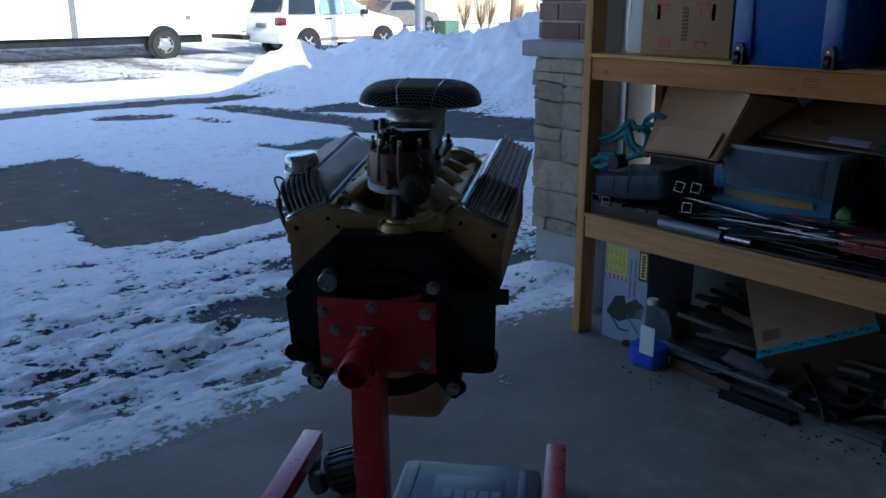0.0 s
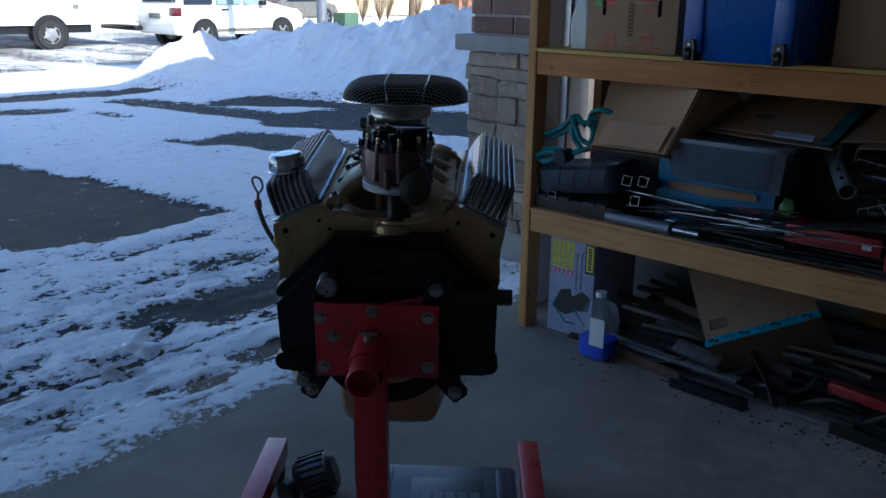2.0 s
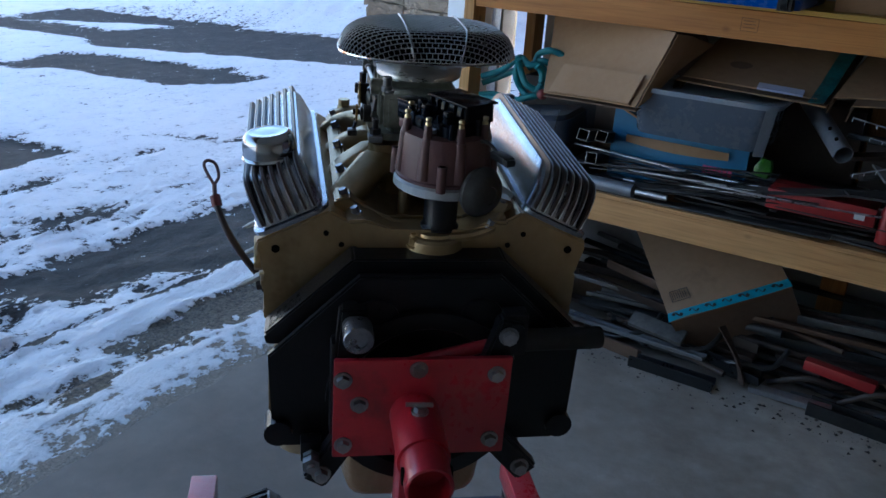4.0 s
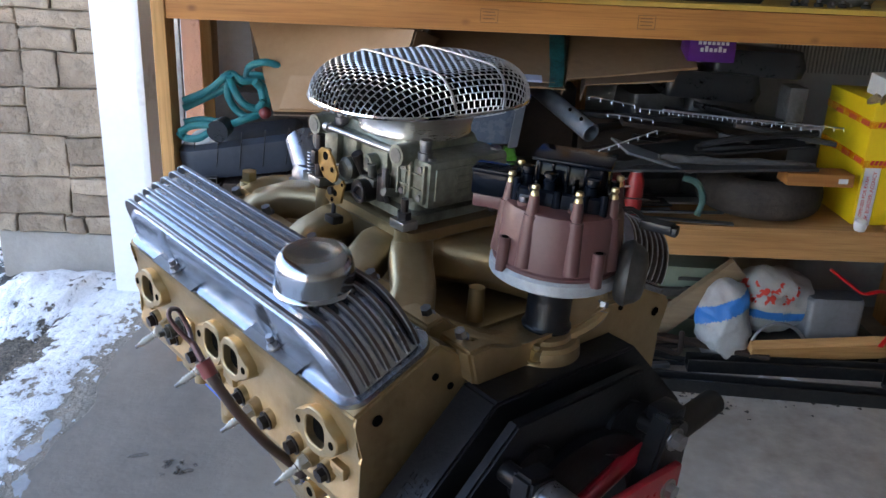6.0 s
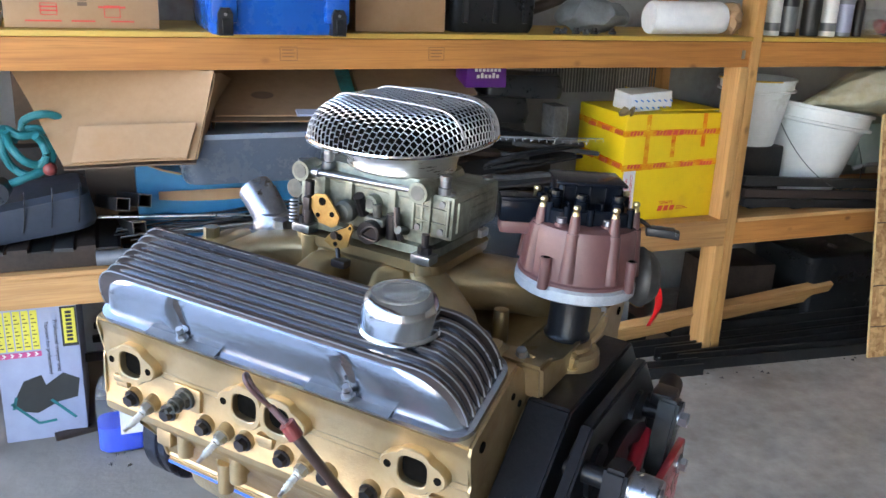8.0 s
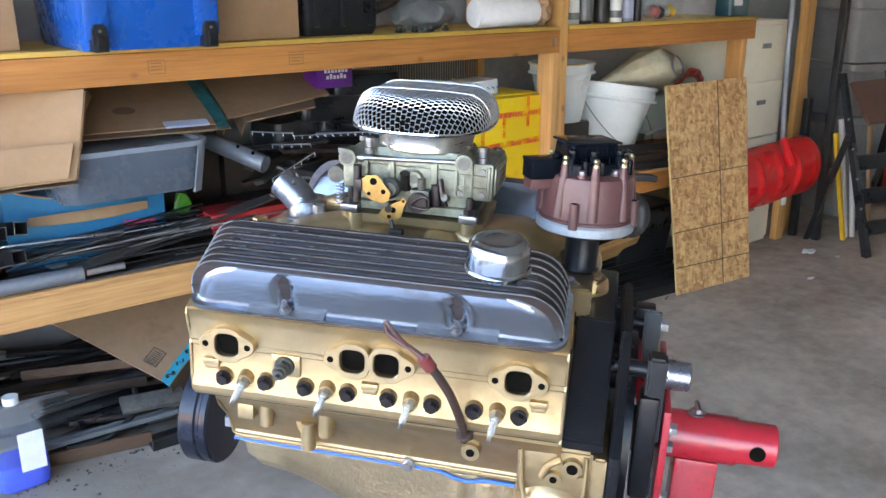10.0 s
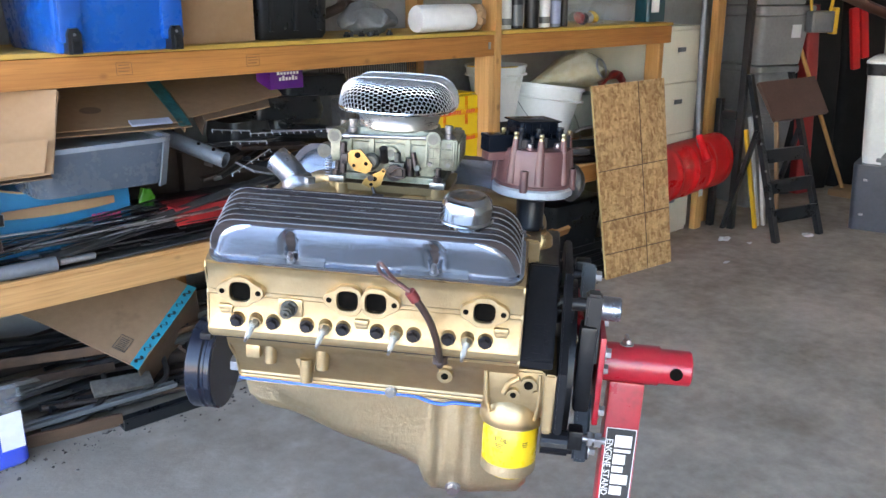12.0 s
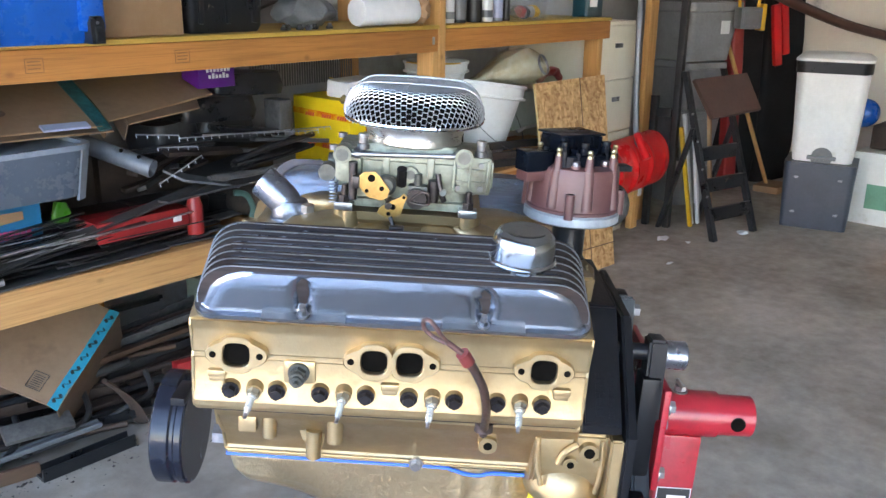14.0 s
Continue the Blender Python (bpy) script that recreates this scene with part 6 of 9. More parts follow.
SCRAP_GREY = material("dusty_grey_scrap", (0.155, 0.148, 0.142), (0.065, 0.062, 0.060), 0.5, 0.3, 60, 0.2)
PAPER = material("crumpled_paper", (0.72, 0.72, 0.72), (0.6, 0.6, 0.62), 0.8, 0, 40, 0.2)
PRINT_CARD = material("printed_carton", (0.34, 0.37, 0.50), (0.28, 0.30, 0.42), 0.45, 0, 20, 0.03)
YELLOW_INK = material("yellow_ink", (0.72, 0.62, 0.08), (0.66, 0.56, 0.06), 0.5, 0, 60, 0)
BAG_BLUE = material("blue_ink_on_bag", (0.02, 0.18, 0.55), (0.015, 0.15, 0.46), 0.5, 0, 60, 0)
CLOTH_GREY = material("grey_cloth", (0.16, 0.17, 0.18), (0.11, 0.115, 0.12), 0.9, 0, 120, 0.4)
YELLOW_PLASTIC = material("yellow_plastic", (0.70, 0.42, 0.02), (0.6, 0.35, 0.02), 0.4, 0, 50, 0.04)
GREEN_WRAP = material("green_wrapper", (0.035, 0.16, 0.012), (0.025, 0.12, 0.01), 0.3, 0, 40, 0.05)
rng = random.Random(11)


def thing(name, bm, ma, label, category, group="", smooth=True, kind=""):
    return tagged(part(name, bm, ma, None, "", smooth), label, category, group, kind)


def spin(x, y, z, rz=0, rx=0, ry=0):
    return pose(x, y, z, rx, ry, rz)


def carton(x0, x1, y0, y1, z0, z1, label, ma=CARDBOARD, name="cardboard_box", flaps=True):
    ob = root(name, label, "box", ((x0 + x1) / 2, (y0 + y1) / 2, z0))
    w, d, h = x1 - x0, y1 - y0, z1 - z0
    part("body", jitter(add_box(B(), (-w / 2, -d / 2, 0), (w / 2, d / 2, h), bevel=.003), .0012, 20), ma, ob)
    return ob


# upper deck: fruit carton
box = carton(-2.105, -1.712, 2.985, 3.30, TOP, TOP + .26, "printed cardboard fruit carton with hand holes")
for x in (-.12, .12):
    part("hand_hole", add_prism(B(), rounded_rect(.014, .06, .006, 4, (x, .165)), 1, -.1592, -.157), DARK_VOID, box)
for x, z, w, h in ((-.10, .185, .05, .012), (-.10, .172, .06, .004), (-.10, .164, .06, .004), (.07, .19, .05, .008), (-.085, .055, .045, .004), (-.085, .045, .045, .004), (.075, .055, .07, .005), (-.1, .018, .09, .004), (0, .018, .06, .004), (.1, .018, .06, .004)):
    part("printed_bar", add_box(B(), (x - w / 2, -.1592, z), (x + w / 2, -.1576, z + h)), RED_INK, box)
for x, z in ((-.085, .035), (.075, .030), (.085, .145)):
    for a, b in (((-.021, .0), (.021, .002)), ((-.021, .03), (.021, .032)), ((-.021, 0), (-.019, .032)), ((.019, 0), (.021, .032))):
        part("printed_frame", add_box(B(), (x + a[0], -.1592, z + a[1]), (x + b[0], -.1576, z + b[1])), RED_INK, box)
bm = B()
for k in range(9):
    add_box(bm, (-.012, -.1592, .06 + k * .014), (.012, -.1576, .07 + k * .014))
part("printed_column", bm, CARDBOARD_DARK, box)
part("price_tag", add_box(B(), (-.155, -.1594, .17), (-.138, -.1577, .19)), material("green_tag", (0.05, 0.6, 0.05), None, 0.5), box, "small green tag")
bm = B()
add_lathe(bm, [(0, .262), (.02, .262), (.03, .28), (.0, .30)], 16, Matrix.Translation((.05, -.02, 0)))
# white jug
bm = B()
add_rounded_stack(bm, [(0, .085, .075, .015), (.02, .095, .085, .02), (.12, .095, .085, .02), (.16, .07, .07, .02), (.2, .075, .07, .02), (.26, .05, .05, .02), (.28, .035, .035, .016), (.31, .034, .034, .016)], pose(-2.165, 3.06, TOP))
jug = thing("jug", bm, WHITE_PLASTIC, "white plastic fluid jug on the upper deck", "jug")


def wheeled_bin(x0, x1, y0, y1, z0, h, ma, label):
    ob = root("tote_bin", label, "storage bin", ((x0 + x1) / 2, (y0 + y1) / 2, z0))
    w, d = x1 - x0, y1 - y0
    bm = B()
    add_rounded_stack(bm, [(.0, w * .86, d * .86, .02), (.012, w * .89, d * .89, .025), (h * .8, w * .98, d * .98, .03), (h * .8 + .004, w * 1.02, d * 1.02, .03), (h * .84, w * 1.02, d * 1.02, .03), (h * .845, w * .99, d * .99, .03), (h, w, d, .03)])
    part("tub", bm, ma, ob)
    for s in (-.36, .36):
        bm = B()
        add_box(bm, (s * w - .035, -d * .49, .03), (s * w + .035, -d * .40, h * .75), bevel=.012)
        part("corner_rib", bm, ma, ob)
        bm = B()
        add_prism(bm, [(s * w - .019, .0), (s * w + .019, .0), (s * w + .02, .055), (s * w + .012, .072), (s * w - .012, .072), (s * w - .02, .055)], 1, -d * .5 - .012, -d * .5 + .035)
        hub = part("wheel_bracket", bm, BLACK_PLASTIC, ob)
        bm = B()
        add_cyl(bm, (s * w - .009, -d * .5 + .0, .024), (s * w + .009, -d * .5 + .0, .024), .0245, n=20)
        part("wheel", bm, BLACK_PLASTIC, hub)
        part("rivet", add_cyl(B(), (s * w, -d * .5 - .0135, .055), (s * w, -d * .5 - .011, .055), .0045, n=12), STEEL, hub)
    return ob


wheeled_bin(-1.615, -1.185, 2.79, 3.30, TOP, .42, BLUE_PLASTIC, "blue plastic wheeled storage bin overhanging the deck")
box = carton(-1.145, -.855, 2.98, 3.28, TOP, TOP + .36, "plain brown cardboard box")
part("label", add_box(B(), (-.06, -.1515, .26), (.05, -.1502, .33)), PAPER, box)
bm = B()
add_rounded_stack(bm, [(0, .27, .30, .02), (.02, .29, .32, .025), (.28, .31, .34, .03), (.283, .31, .34, .03)], pose(-.68, 3.15, TOP))
tote = thing("tote_bin", bm, BLACK_PLASTIC, "black plastic tote on the upper deck", "storage bin")
bm = B()
add_rounded_stack(bm, [(.284, .325, .355, .03), (.304, .328, .358, .03), (.312, .315, .345, .03)], pose(-.68, 3.15, TOP))
part("lid", bm, BLACK_PLASTIC, tote)
for x in (-.785, -.68, -.575):
    part("rib", add_box(B(), (x - .010, 2.978, TOP + .03), (x + .010, 2.992, TOP + .27), bevel=.004), BLACK_PLASTIC, tote)
bm = B()
add_lathe(bm, [(0, 0), (.052, .0), (.055, .01), (.055, .27), (.05, .285), (.02, .286), (.019, .25), (0, .25)], 28, pose(-.10, 2.99, TOP + .057, -8, 0, 0) @ Matrix.Rotation(radians(90), 4, "Y") @ Matrix.Rotation(radians(6), 4, "X"))
jitter(bm, .006, 14)
roll = thing("paper_roll", bm, PAPER, "roll of white sheeting with a frayed end", "roll")
bm = B()
add_lathe(bm, [(.015, .286), (.045, .288), (.058, .31), (.05, .335), (.03, .325), (.02, .3)], 22, pose(-.10, 2.99, TOP + .057, -8, 0, 0) @ Matrix.Rotation(radians(90), 4, "Y") @ Matrix.Rotation(radians(6), 4, "X"))
part("frayed_end", jitter(bm, .014, 40), CARDBOARD, roll, "frayed tan end", smooth=False)
bm = B()
bmesh.ops.create_icosphere(bm, subdivisions=4, radius=.1, matrix=pose(-.26, 3.10, TOP + .055) @ Matrix.Diagonal((1.3, .8, .6, 1)))
thing("rag", jitter(bm, .035, 17), CLOTH_GREY, "crumpled grey cloth rag on the upper deck", "rag")
for k in range(7):
    bm = B()
    x = -.46 + k * .035
    add_lathe(bm, [(0, 0), (.013, 0), (.014, .008), (.008, .012), (.008, .02), (0, .02)], 14, pose(x, 2.975 + .03 * (k % 3), TOP, rng.uniform(0, 90), 0, 30) if k % 2 else pose(x, 2.975, TOP))
    thing("pipe_fitting", bm, WORN_CHROME if k % 2 else STRIP_MATS[0], "small metal pipe fitting", "fitting", "fittings on the deck")
bm = B()
add_tube(bm, [(-.5, 3.2, TOP + .05), (-.4, 3.12, TOP + .1), (-.3, 3.2, TOP + .12), (-.15, 3.25, TOP + .08)], .02, 10, 6)
thing("hose_piece", bm, STRIP_MATS[2], "short length of dark hose", "hose")
# right bay, upper deck: cans, bottles, bags
for x, r, h, ma in ((.44, .028, .18, WHITE_PLASTIC), (.51, .033, .17, BLACK_PLASTIC), (.615, .034, .20, STRIP_MATS[0]), (.70, .03, .19, WHITE_PLASTIC), (.775, .03, .19, GALV), (.845, .018, .16, STRIP_MATS[2])):
    bm = B()
    add_lathe(bm, [(0, 0), (r * .96, 0), (r, .006), (r, h * .78), (r * .75, h * .84), (r * .5, h * .86), (r * .5, h), (0, h)], 22, pose(x, 3.0, TOP))
    can = thing("spray_can", bm, ma, "spray can with a printed sleeve", "can", "cans on the deck")
    bm = B()
    low, high = ((.10, .26) if ma is WHITE_PLASTIC else (.08, .62))
    add_lathe(bm, [(r * 1.012, h * low), (r * 1.012, h * high)], 22, pose(x, 3.0, TOP))
    part("sleeve", bm, GREY_PLASTIC if ma in (BLACK_PLASTIC, WHITE_PLASTIC) else PRINT_CARD if ma is GALV else STRIP_MATS[0], can)
bm = B()
add_rounded_stack(bm, [(0, .2, .13, .02), (.09, .22, .15, .02), (.092, .235, .165, .02), (.10, .235, .165, .02)], pose(1.02, 3.03, TOP))
thing("parts_tub", bm, CLEAR, "clear plastic tub of odds and ends", "tub")
for k in range(5):
    bm = B()
    bmesh.ops.create_icosphere(bm, subdivisions=2, radius=.03, matrix=pose(.95 + k * .035, 3.02, TOP + .035))
    thing("loose_part", jitter(bm, .012, 40), (AMBER_CLEAR, RED_DARK, BLACK_PLASTIC, BRIGHT_STRIP, YELLOW_PLASTIC)[k], "small loose part inside the tub", "part", "parts in the tub")
bm = B()
bmesh.ops.create_icosphere(bm, subdivisions=4, radius=.1, matrix=pose(1.26, 3.04, TOP + .05) @ Matrix.Diagonal((1.4, .8, .62, 1)))
thing("plastic_bag", jitter(bm, .03, 22), CLEAR, "crumpled clear plastic bag", "bag")
bm = B()
add_rounded_stack(bm, [(0, .16, .1, .02), (.2, .16, .1, .02), (.24, .06, .05, .02), (.28, .05, .05, .02)], pose(1.62, 3.05, TOP))
jug = thing("jug", bm, material("dark_teal_jug", (0.01, 0.06, 0.08), None, 0.35), "dark teal oil jug with a white label", "jug")
part("label", add_box(B(), (1.56, 2.9985, TOP + .05), (1.63, 2.9995, TOP + .16)), PAPER, jug)

# middle deck, left end: padded case with a teal hose, boards and square tubes
bm = B()
add_box(bm, (-2.30, 2.95, MID), (-1.86, 3.35, MID + .055), bevel=.004)
thing("offcut_board", bm, STRIP_MATS[2], "dark brown offcut board on the deck", "board")
for k in range(7):
    bm = B()
    x = -2.28 + k * .06
    add_box(bm, (x, 2.93, MID + .056), (x + .05, 3.2, MID + .062 + .004 * (k % 3)), pose(0, 0, 0))
    thing("channel_strip", jitter(bm, .002, 30), STRIP_MATS[k % 3], "short dark metal channel", "strip", "channels on the boards")
bm = B()
add_rounded_stack(bm, [(0, .36, .25, .05), (.015, .38, .27, .05), (.10, .38, .27, .05), (.115, .35, .24, .05)], pose(-2.115, 3.10, MID + .085, 0, -8, 4))
case = thing("padded_case", jitter(bm, .006, 12), NAVY_PLASTIC, "dark slate quilted padded case", "case")
for k in range(5):
    x = -2.26 + k * .073
    part("seam", add_tube(B(), [(x, 2.963, MID + .085 + .14 * (x + 2.3)), (x + .008, 2.958, MID + .15 + .14 * (x + 2.3)), (x + .01, 2.97, MID + .20 + .14 * (x + 2.3))], .002, 6, 3), BLACK_PLASTIC, case)
hose = root("garden_hose", "coiled teal fabric garden hose", "hose")

def hose_loop(pts):
    part("hose_loop", add_tube(B(), [Vector(p) for p in pts], .0115, 10, 6), TEAL, hose)


hose_loop([(-2.093, 3.024, 0.943), (-2.089, 3.036, 0.975), (-2.039, 3.024, 0.995), (-1.997, 3.036, 0.981), (-1.992, 3.024, 0.952), (-2.025, 3.036, 0.945), (-2.065, 3.024, 0.955), (-2.097, 3.036, 0.946), (-2.122, 3.024, 0.920)])
hose_loop([(-2.282, 2.979, 0.874), (-2.205, 2.991, 0.908), (-2.152, 2.979, 0.952), (-2.132, 2.991, 0.961), (-2.097, 2.979, 0.943), (-2.052, 2.991, 0.940), (-2.023, 2.979, 0.896), (-2.033, 2.991, 0.858), (-2.078, 2.979, 0.831), (-2.122, 2.991, 0.849), (-2.144, 2.979, 0.897), (-2.145, 2.991, 0.941)])
hose_loop([(-2.133, 2.964, 0.957), (-2.124, 2.976, 0.916), (-2.094, 2.964, 0.877), (-2.058, 2.976, 0.861), (-2.035, 2.964, 0.886), (-2.043, 2.976, 0.922), (-2.058, 2.964, 0.944)])
hose_loop([(-2.281, 2.969, 0.808), (-2.235, 2.981, 0.817), (-2.183, 2.969, 0.816), (-2.139, 2.981, 0.809), (-2.100, 2.969, 0.824), (-2.060, 2.981, 0.840)])
hose_loop([(-2.289, 3.004, 0.846), (-2.221, 3.016, 0.880), (-2.157, 3.004, 0.915), (-2.131, 3.016, 0.944)])
hose_loop([(-2.291, 2.944, 0.783), (-2.276, 2.956, 0.764), (-2.231, 2.944, 0.768), (-2.190, 2.956, 0.796), (-2.197, 2.944, 0.808), (-2.251, 2.956, 0.803), (-2.291, 2.944, 0.783)])
bm = B()
add_cyl(bm, (-2.17, 2.93, MID + .235), (-2.16, 2.99, MID + .24), .034, .03, 20)
part("nozzle_cap", bm, BLACK_PLASTIC, hose)
bm = B()
bmesh.ops.create_icosphere(bm, subdivisions=2, radius=.02, matrix=pose(-2.03, 2.97, MID + .29))
part("red_valve", bm, RED_GRIP, hose)
for k, (x, z) in enumerate(((-1.845, MID + .185), (-1.785, MID + .187), (-1.805, MID + .11), (-2.27, MID + .066), (-2.2, MID + .066), (-1.95, MID + .02))):
    bm = B()
    s = .019
    m = pose(x, 2.935 + .02 * (k % 2), z, -12 if k < 3 else 0, 8 if k < 2 else 0, 8)
    for y0, y1, a in ((0, .5, s),):
        add_loft(bm, [[m @ Vector(p) for p in ((-a, y0, -a), (a, y0, -a), (a, y0, a), (-a, y0, a))], [m @ Vector(p) for p in ((-a, y1, -a), (a, y1, -a), (a, y1, a), (-a, y1, a))]], cap=False)
        b2 = a * .86
        add_loft(bm, [[m @ Vector(p) for p in ((-b2, y0, -b2), (b2, y0, -b2), (b2, y0, b2), (-b2, y0, b2))], [m @ Vector(p) for p in ((-b2, y1, -b2), (b2, y1, -b2), (b2, y1, b2), (-b2, y1, b2))]], cap=False)
    for a0, a1 in (((-s, -s), (s, -s)), ((s, -s), (s, s)), ((s, s), (-s, s)), ((-s, s), (-s, -s))):
        k0, k1 = .86, .86
        vs = [bm.verts.new(m @ Vector(p)) for p in ((a0[0], 0, a0[1]), (a1[0], 0, a1[1]), (a1[0] * .86, 0, a1[1] * .86), (a0[0] * .86, 0, a0[1] * .86))]
        bm.faces.new(vs)
    tube = thing("square_tube", bm, STRIP_MATS[0], "black square steel tube with a bright sawn end", "tube", "square tubes")
    bm = B()
    for a0, a1 in (((-s, -s), (s, -s)), ((s, -s), (s, s)), ((s, s), (-s, s)), ((-s, s), (-s, -s))):
        vs = [bm.verts.new(m @ Vector((px, -.001, pz))) for px, pz in (a0, a1, (a1[0] * .92, a1[1] * .92), (a0[0] * .92, a0[1] * .92))]
        bm.faces.new(vs)
    part("sawn_end", bm, STEEL, tube, smooth=False)


def panel(corners, t, ma, name, label, category="cardboard", group="", parent=None):
    """A board of thickness t on four corners."""
    c = [Vector(p) for p in corners]
    n = (c[1] - c[0]).cross(c[3] - c[0]).normalized() * t
    bm = B()
    rows = []
    for off in (Vector(), n):
        rows.append([p + off for p in c])
    add_loft(bm, rows)
    bmesh.ops.subdivide_edges(bm, edges=bm.edges, cuts=5, use_grid_fill=True)
    jitter(bm, .004, 5, c[0].x * 3)
    return part(name, bm, ma, parent) if parent else thing(name, bm, ma, label, category, group)


# leaning opened carton over the hose
open_box = root("opened_carton", "opened brown cardboard carton with a drooping flap", "box")
panel([(-1.99, 2.90, .870), (-1.647, 2.85, .885), (-1.575, 2.925, 1.118), (-2.13, 3.24, 1.105)], .005, CARDBOARD, "flap", "", parent=open_box)
panel([(-1.97, 2.892, .880), (-1.67, 2.843, .893), (-1.638, 2.868, .985), (-1.945, 2.940, .968)], .004, CARDBOARD, "inner_flap", "", parent=open_box)
panel([(-1.645, 2.852, .886), (-1.615, 2.925, .925), (-1.545, 3.005, 1.108), (-1.573, 2.927, 1.117)], .004, CARDBOARD, "side_fold", "", parent=open_box)
panel([(-1.614, 2.926, .926), (-1.590, 3.02, .985), (-1.505, 3.12, 1.080), (-1.544, 3.006, 1.108)], .004, CARDBOARD, "side_fold", "", parent=open_box)
# lower and inner panels take the darker copy, which paints their shade
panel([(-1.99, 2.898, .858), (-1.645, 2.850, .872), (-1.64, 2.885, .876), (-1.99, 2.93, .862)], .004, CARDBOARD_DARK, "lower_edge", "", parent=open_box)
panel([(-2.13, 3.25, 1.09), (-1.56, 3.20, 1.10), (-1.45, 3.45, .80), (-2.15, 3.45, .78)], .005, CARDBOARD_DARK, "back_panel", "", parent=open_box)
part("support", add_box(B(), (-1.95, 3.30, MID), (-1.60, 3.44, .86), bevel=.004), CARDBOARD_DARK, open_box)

# turquoise carton with a drooping rim, grey tub over it
bm = B()
loops = []
for z, bulge in ((MID, 0), (MID + .09, .016), (MID + .232, .0)):
    row = []
    for k in range(13):
        u = k / 12
        sag = .014 * math.sin(math.pi * u) if z > MID + .1 else 0
        row.append((-1.80 + .48 * u, 3.10 - bulge * math.sin(math.pi * u), z - sag + (.05 * (1 - u) ** 6 if z > MID + .1 else 0)))
    row += [(-1.32, 3.34, z), (-1.80, 3.34, z)]
    loops.append(row)
add_loft(bm, loops)
snack = thing("snack_carton", bm, TURQ, "turquoise printed snack carton with a sagging rim", "box")
bm = B()
add_loft(bm, [[(-1.74 + .36 * k / 8, 3.0845 - .014 * math.sin(math.pi * (k + 1) / 10), MID + .155 - .008 * math.sin(math.pi * k / 8) + dz) for k in range(9)] for dz in (0, .026)], cap=False)
part("printed_band", bm, CARDBOARD, snack)
for k in range(6):
    part("maker_mark", add_box(B(), (-1.46 + k * .017, 3.082, MID + .10), (-1.447 + k * .017, 3.086, MID + .126)), PINK_INK, snack)
bm = B()
add_tube(bm, [(-1.80 + .48 * k / 12, 3.099, MID + .2325 - .014 * math.sin(math.pi * k / 12) + .05 * (1 - k / 12) ** 6) for k in range(13)], .004, 6, 1)
part("torn_rim", bm, CARDBOARD, snack)
m = pose(-1.462, 3.058, .792, 0, 0, 1)
tub = root("plastic_tub", "cloudy grey plastic tub resting on a carton", "tub")
bm = B()
add_rounded_stack(bm, [(0, .41, .26, .05), (.008, .42, .27, .055), (.138, .455, .305, .06), (.139, .445, .295, .06), (.010, .41, .26, .05)], m)
part("shell", bm, STONE_GREY_PLASTIC, tub)
bm = B()
add_rounded_stack(bm, [(.137, .457, .307, .06), (.139, .480, .33, .065), (.154, .482, .332, .065), (.155, .445, .295, .06), (.142, .445, .295, .06)], m)
part("rim", bm, TUB_RIM, tub, "paler moulded rim")
bm = B()
add_loft(bm, [[m @ Vector((.182 + .12 * z + dx, -.136 - .12 * z + dy, z)) for dx, dy in ((0, 0), (.030, .020), (.024, .034), (0, .014))] for z in (-.012, .138)])
part("corner_rib", bm, TUB_RIM, tub)
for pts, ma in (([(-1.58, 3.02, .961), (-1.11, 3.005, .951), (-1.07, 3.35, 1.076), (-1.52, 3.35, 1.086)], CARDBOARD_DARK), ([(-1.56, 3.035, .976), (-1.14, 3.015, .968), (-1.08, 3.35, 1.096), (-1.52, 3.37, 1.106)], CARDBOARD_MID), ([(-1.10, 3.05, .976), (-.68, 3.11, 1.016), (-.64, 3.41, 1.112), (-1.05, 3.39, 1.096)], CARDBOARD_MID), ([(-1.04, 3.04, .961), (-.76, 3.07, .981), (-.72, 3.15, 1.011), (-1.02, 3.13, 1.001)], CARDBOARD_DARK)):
    p = [Vector(q) for q in pts]
    flat = root("flattened_box", "flattened weathered cardboard box", "cardboard", group="flattened boxes")
    panel(pts, .005, ma, "face", "", parent=flat)
    part("cut_edge", jitter(add_tube(B(), [p[0].lerp(p[1], k / 10) + Vector((0, -.002, .002)) for k in range(11)], .0022, 6, 1), .002, 40), CARDBOARD, flat, "paler torn edge")
    panel([p[0], p[3], p[3] + Vector((-.02, .0, -.04)), p[0] + Vector((-.01, .01, -.05))], .004, ma, "flap", "", parent=flat)
    if ma is CARDBOARD_MID and p[0].x < -1.5:
        c = p[0].lerp(p[3], .32).lerp(p[1].lerp(p[2], .32), .33)
        n = (p[1] - p[0]).cross(p[3] - p[0]).normalized()
        n = n if n.y < 0 or n.z > 0 else -n
        u, v = (p[1] - p[0]).normalized() * .036, (p[3] - p[0]).normalized() * .024
        # a flat darker oval paints the shade of the hand hole
        b = B()
        b.faces.new([b.verts.new(c + u * math.cos(a) + v * math.sin(a) + n * .009) for a in [2 * math.pi * k / 20 for k in range(20)]])
        part("hand_hole", b, CARDBOARD_DARK, flat)
panel([(-1.160, 2.991, .961), (-1.118, 2.995, .962), (-1.085, 3.31, 1.094), (-1.135, 3.31, 1.094)], .0030, TEAL_TAPE, "tape_strip", "teal printed packing tape on the cardboard", "tape")
panel([(-1.32, 3.008, .974), (-1.18, 3.004, .971), (-1.18, 3.032, .984), (-1.32, 3.037, .987)], .007, PRINT_CARD, "paper_label", "pale lilac paper label", "label")
bm = B()
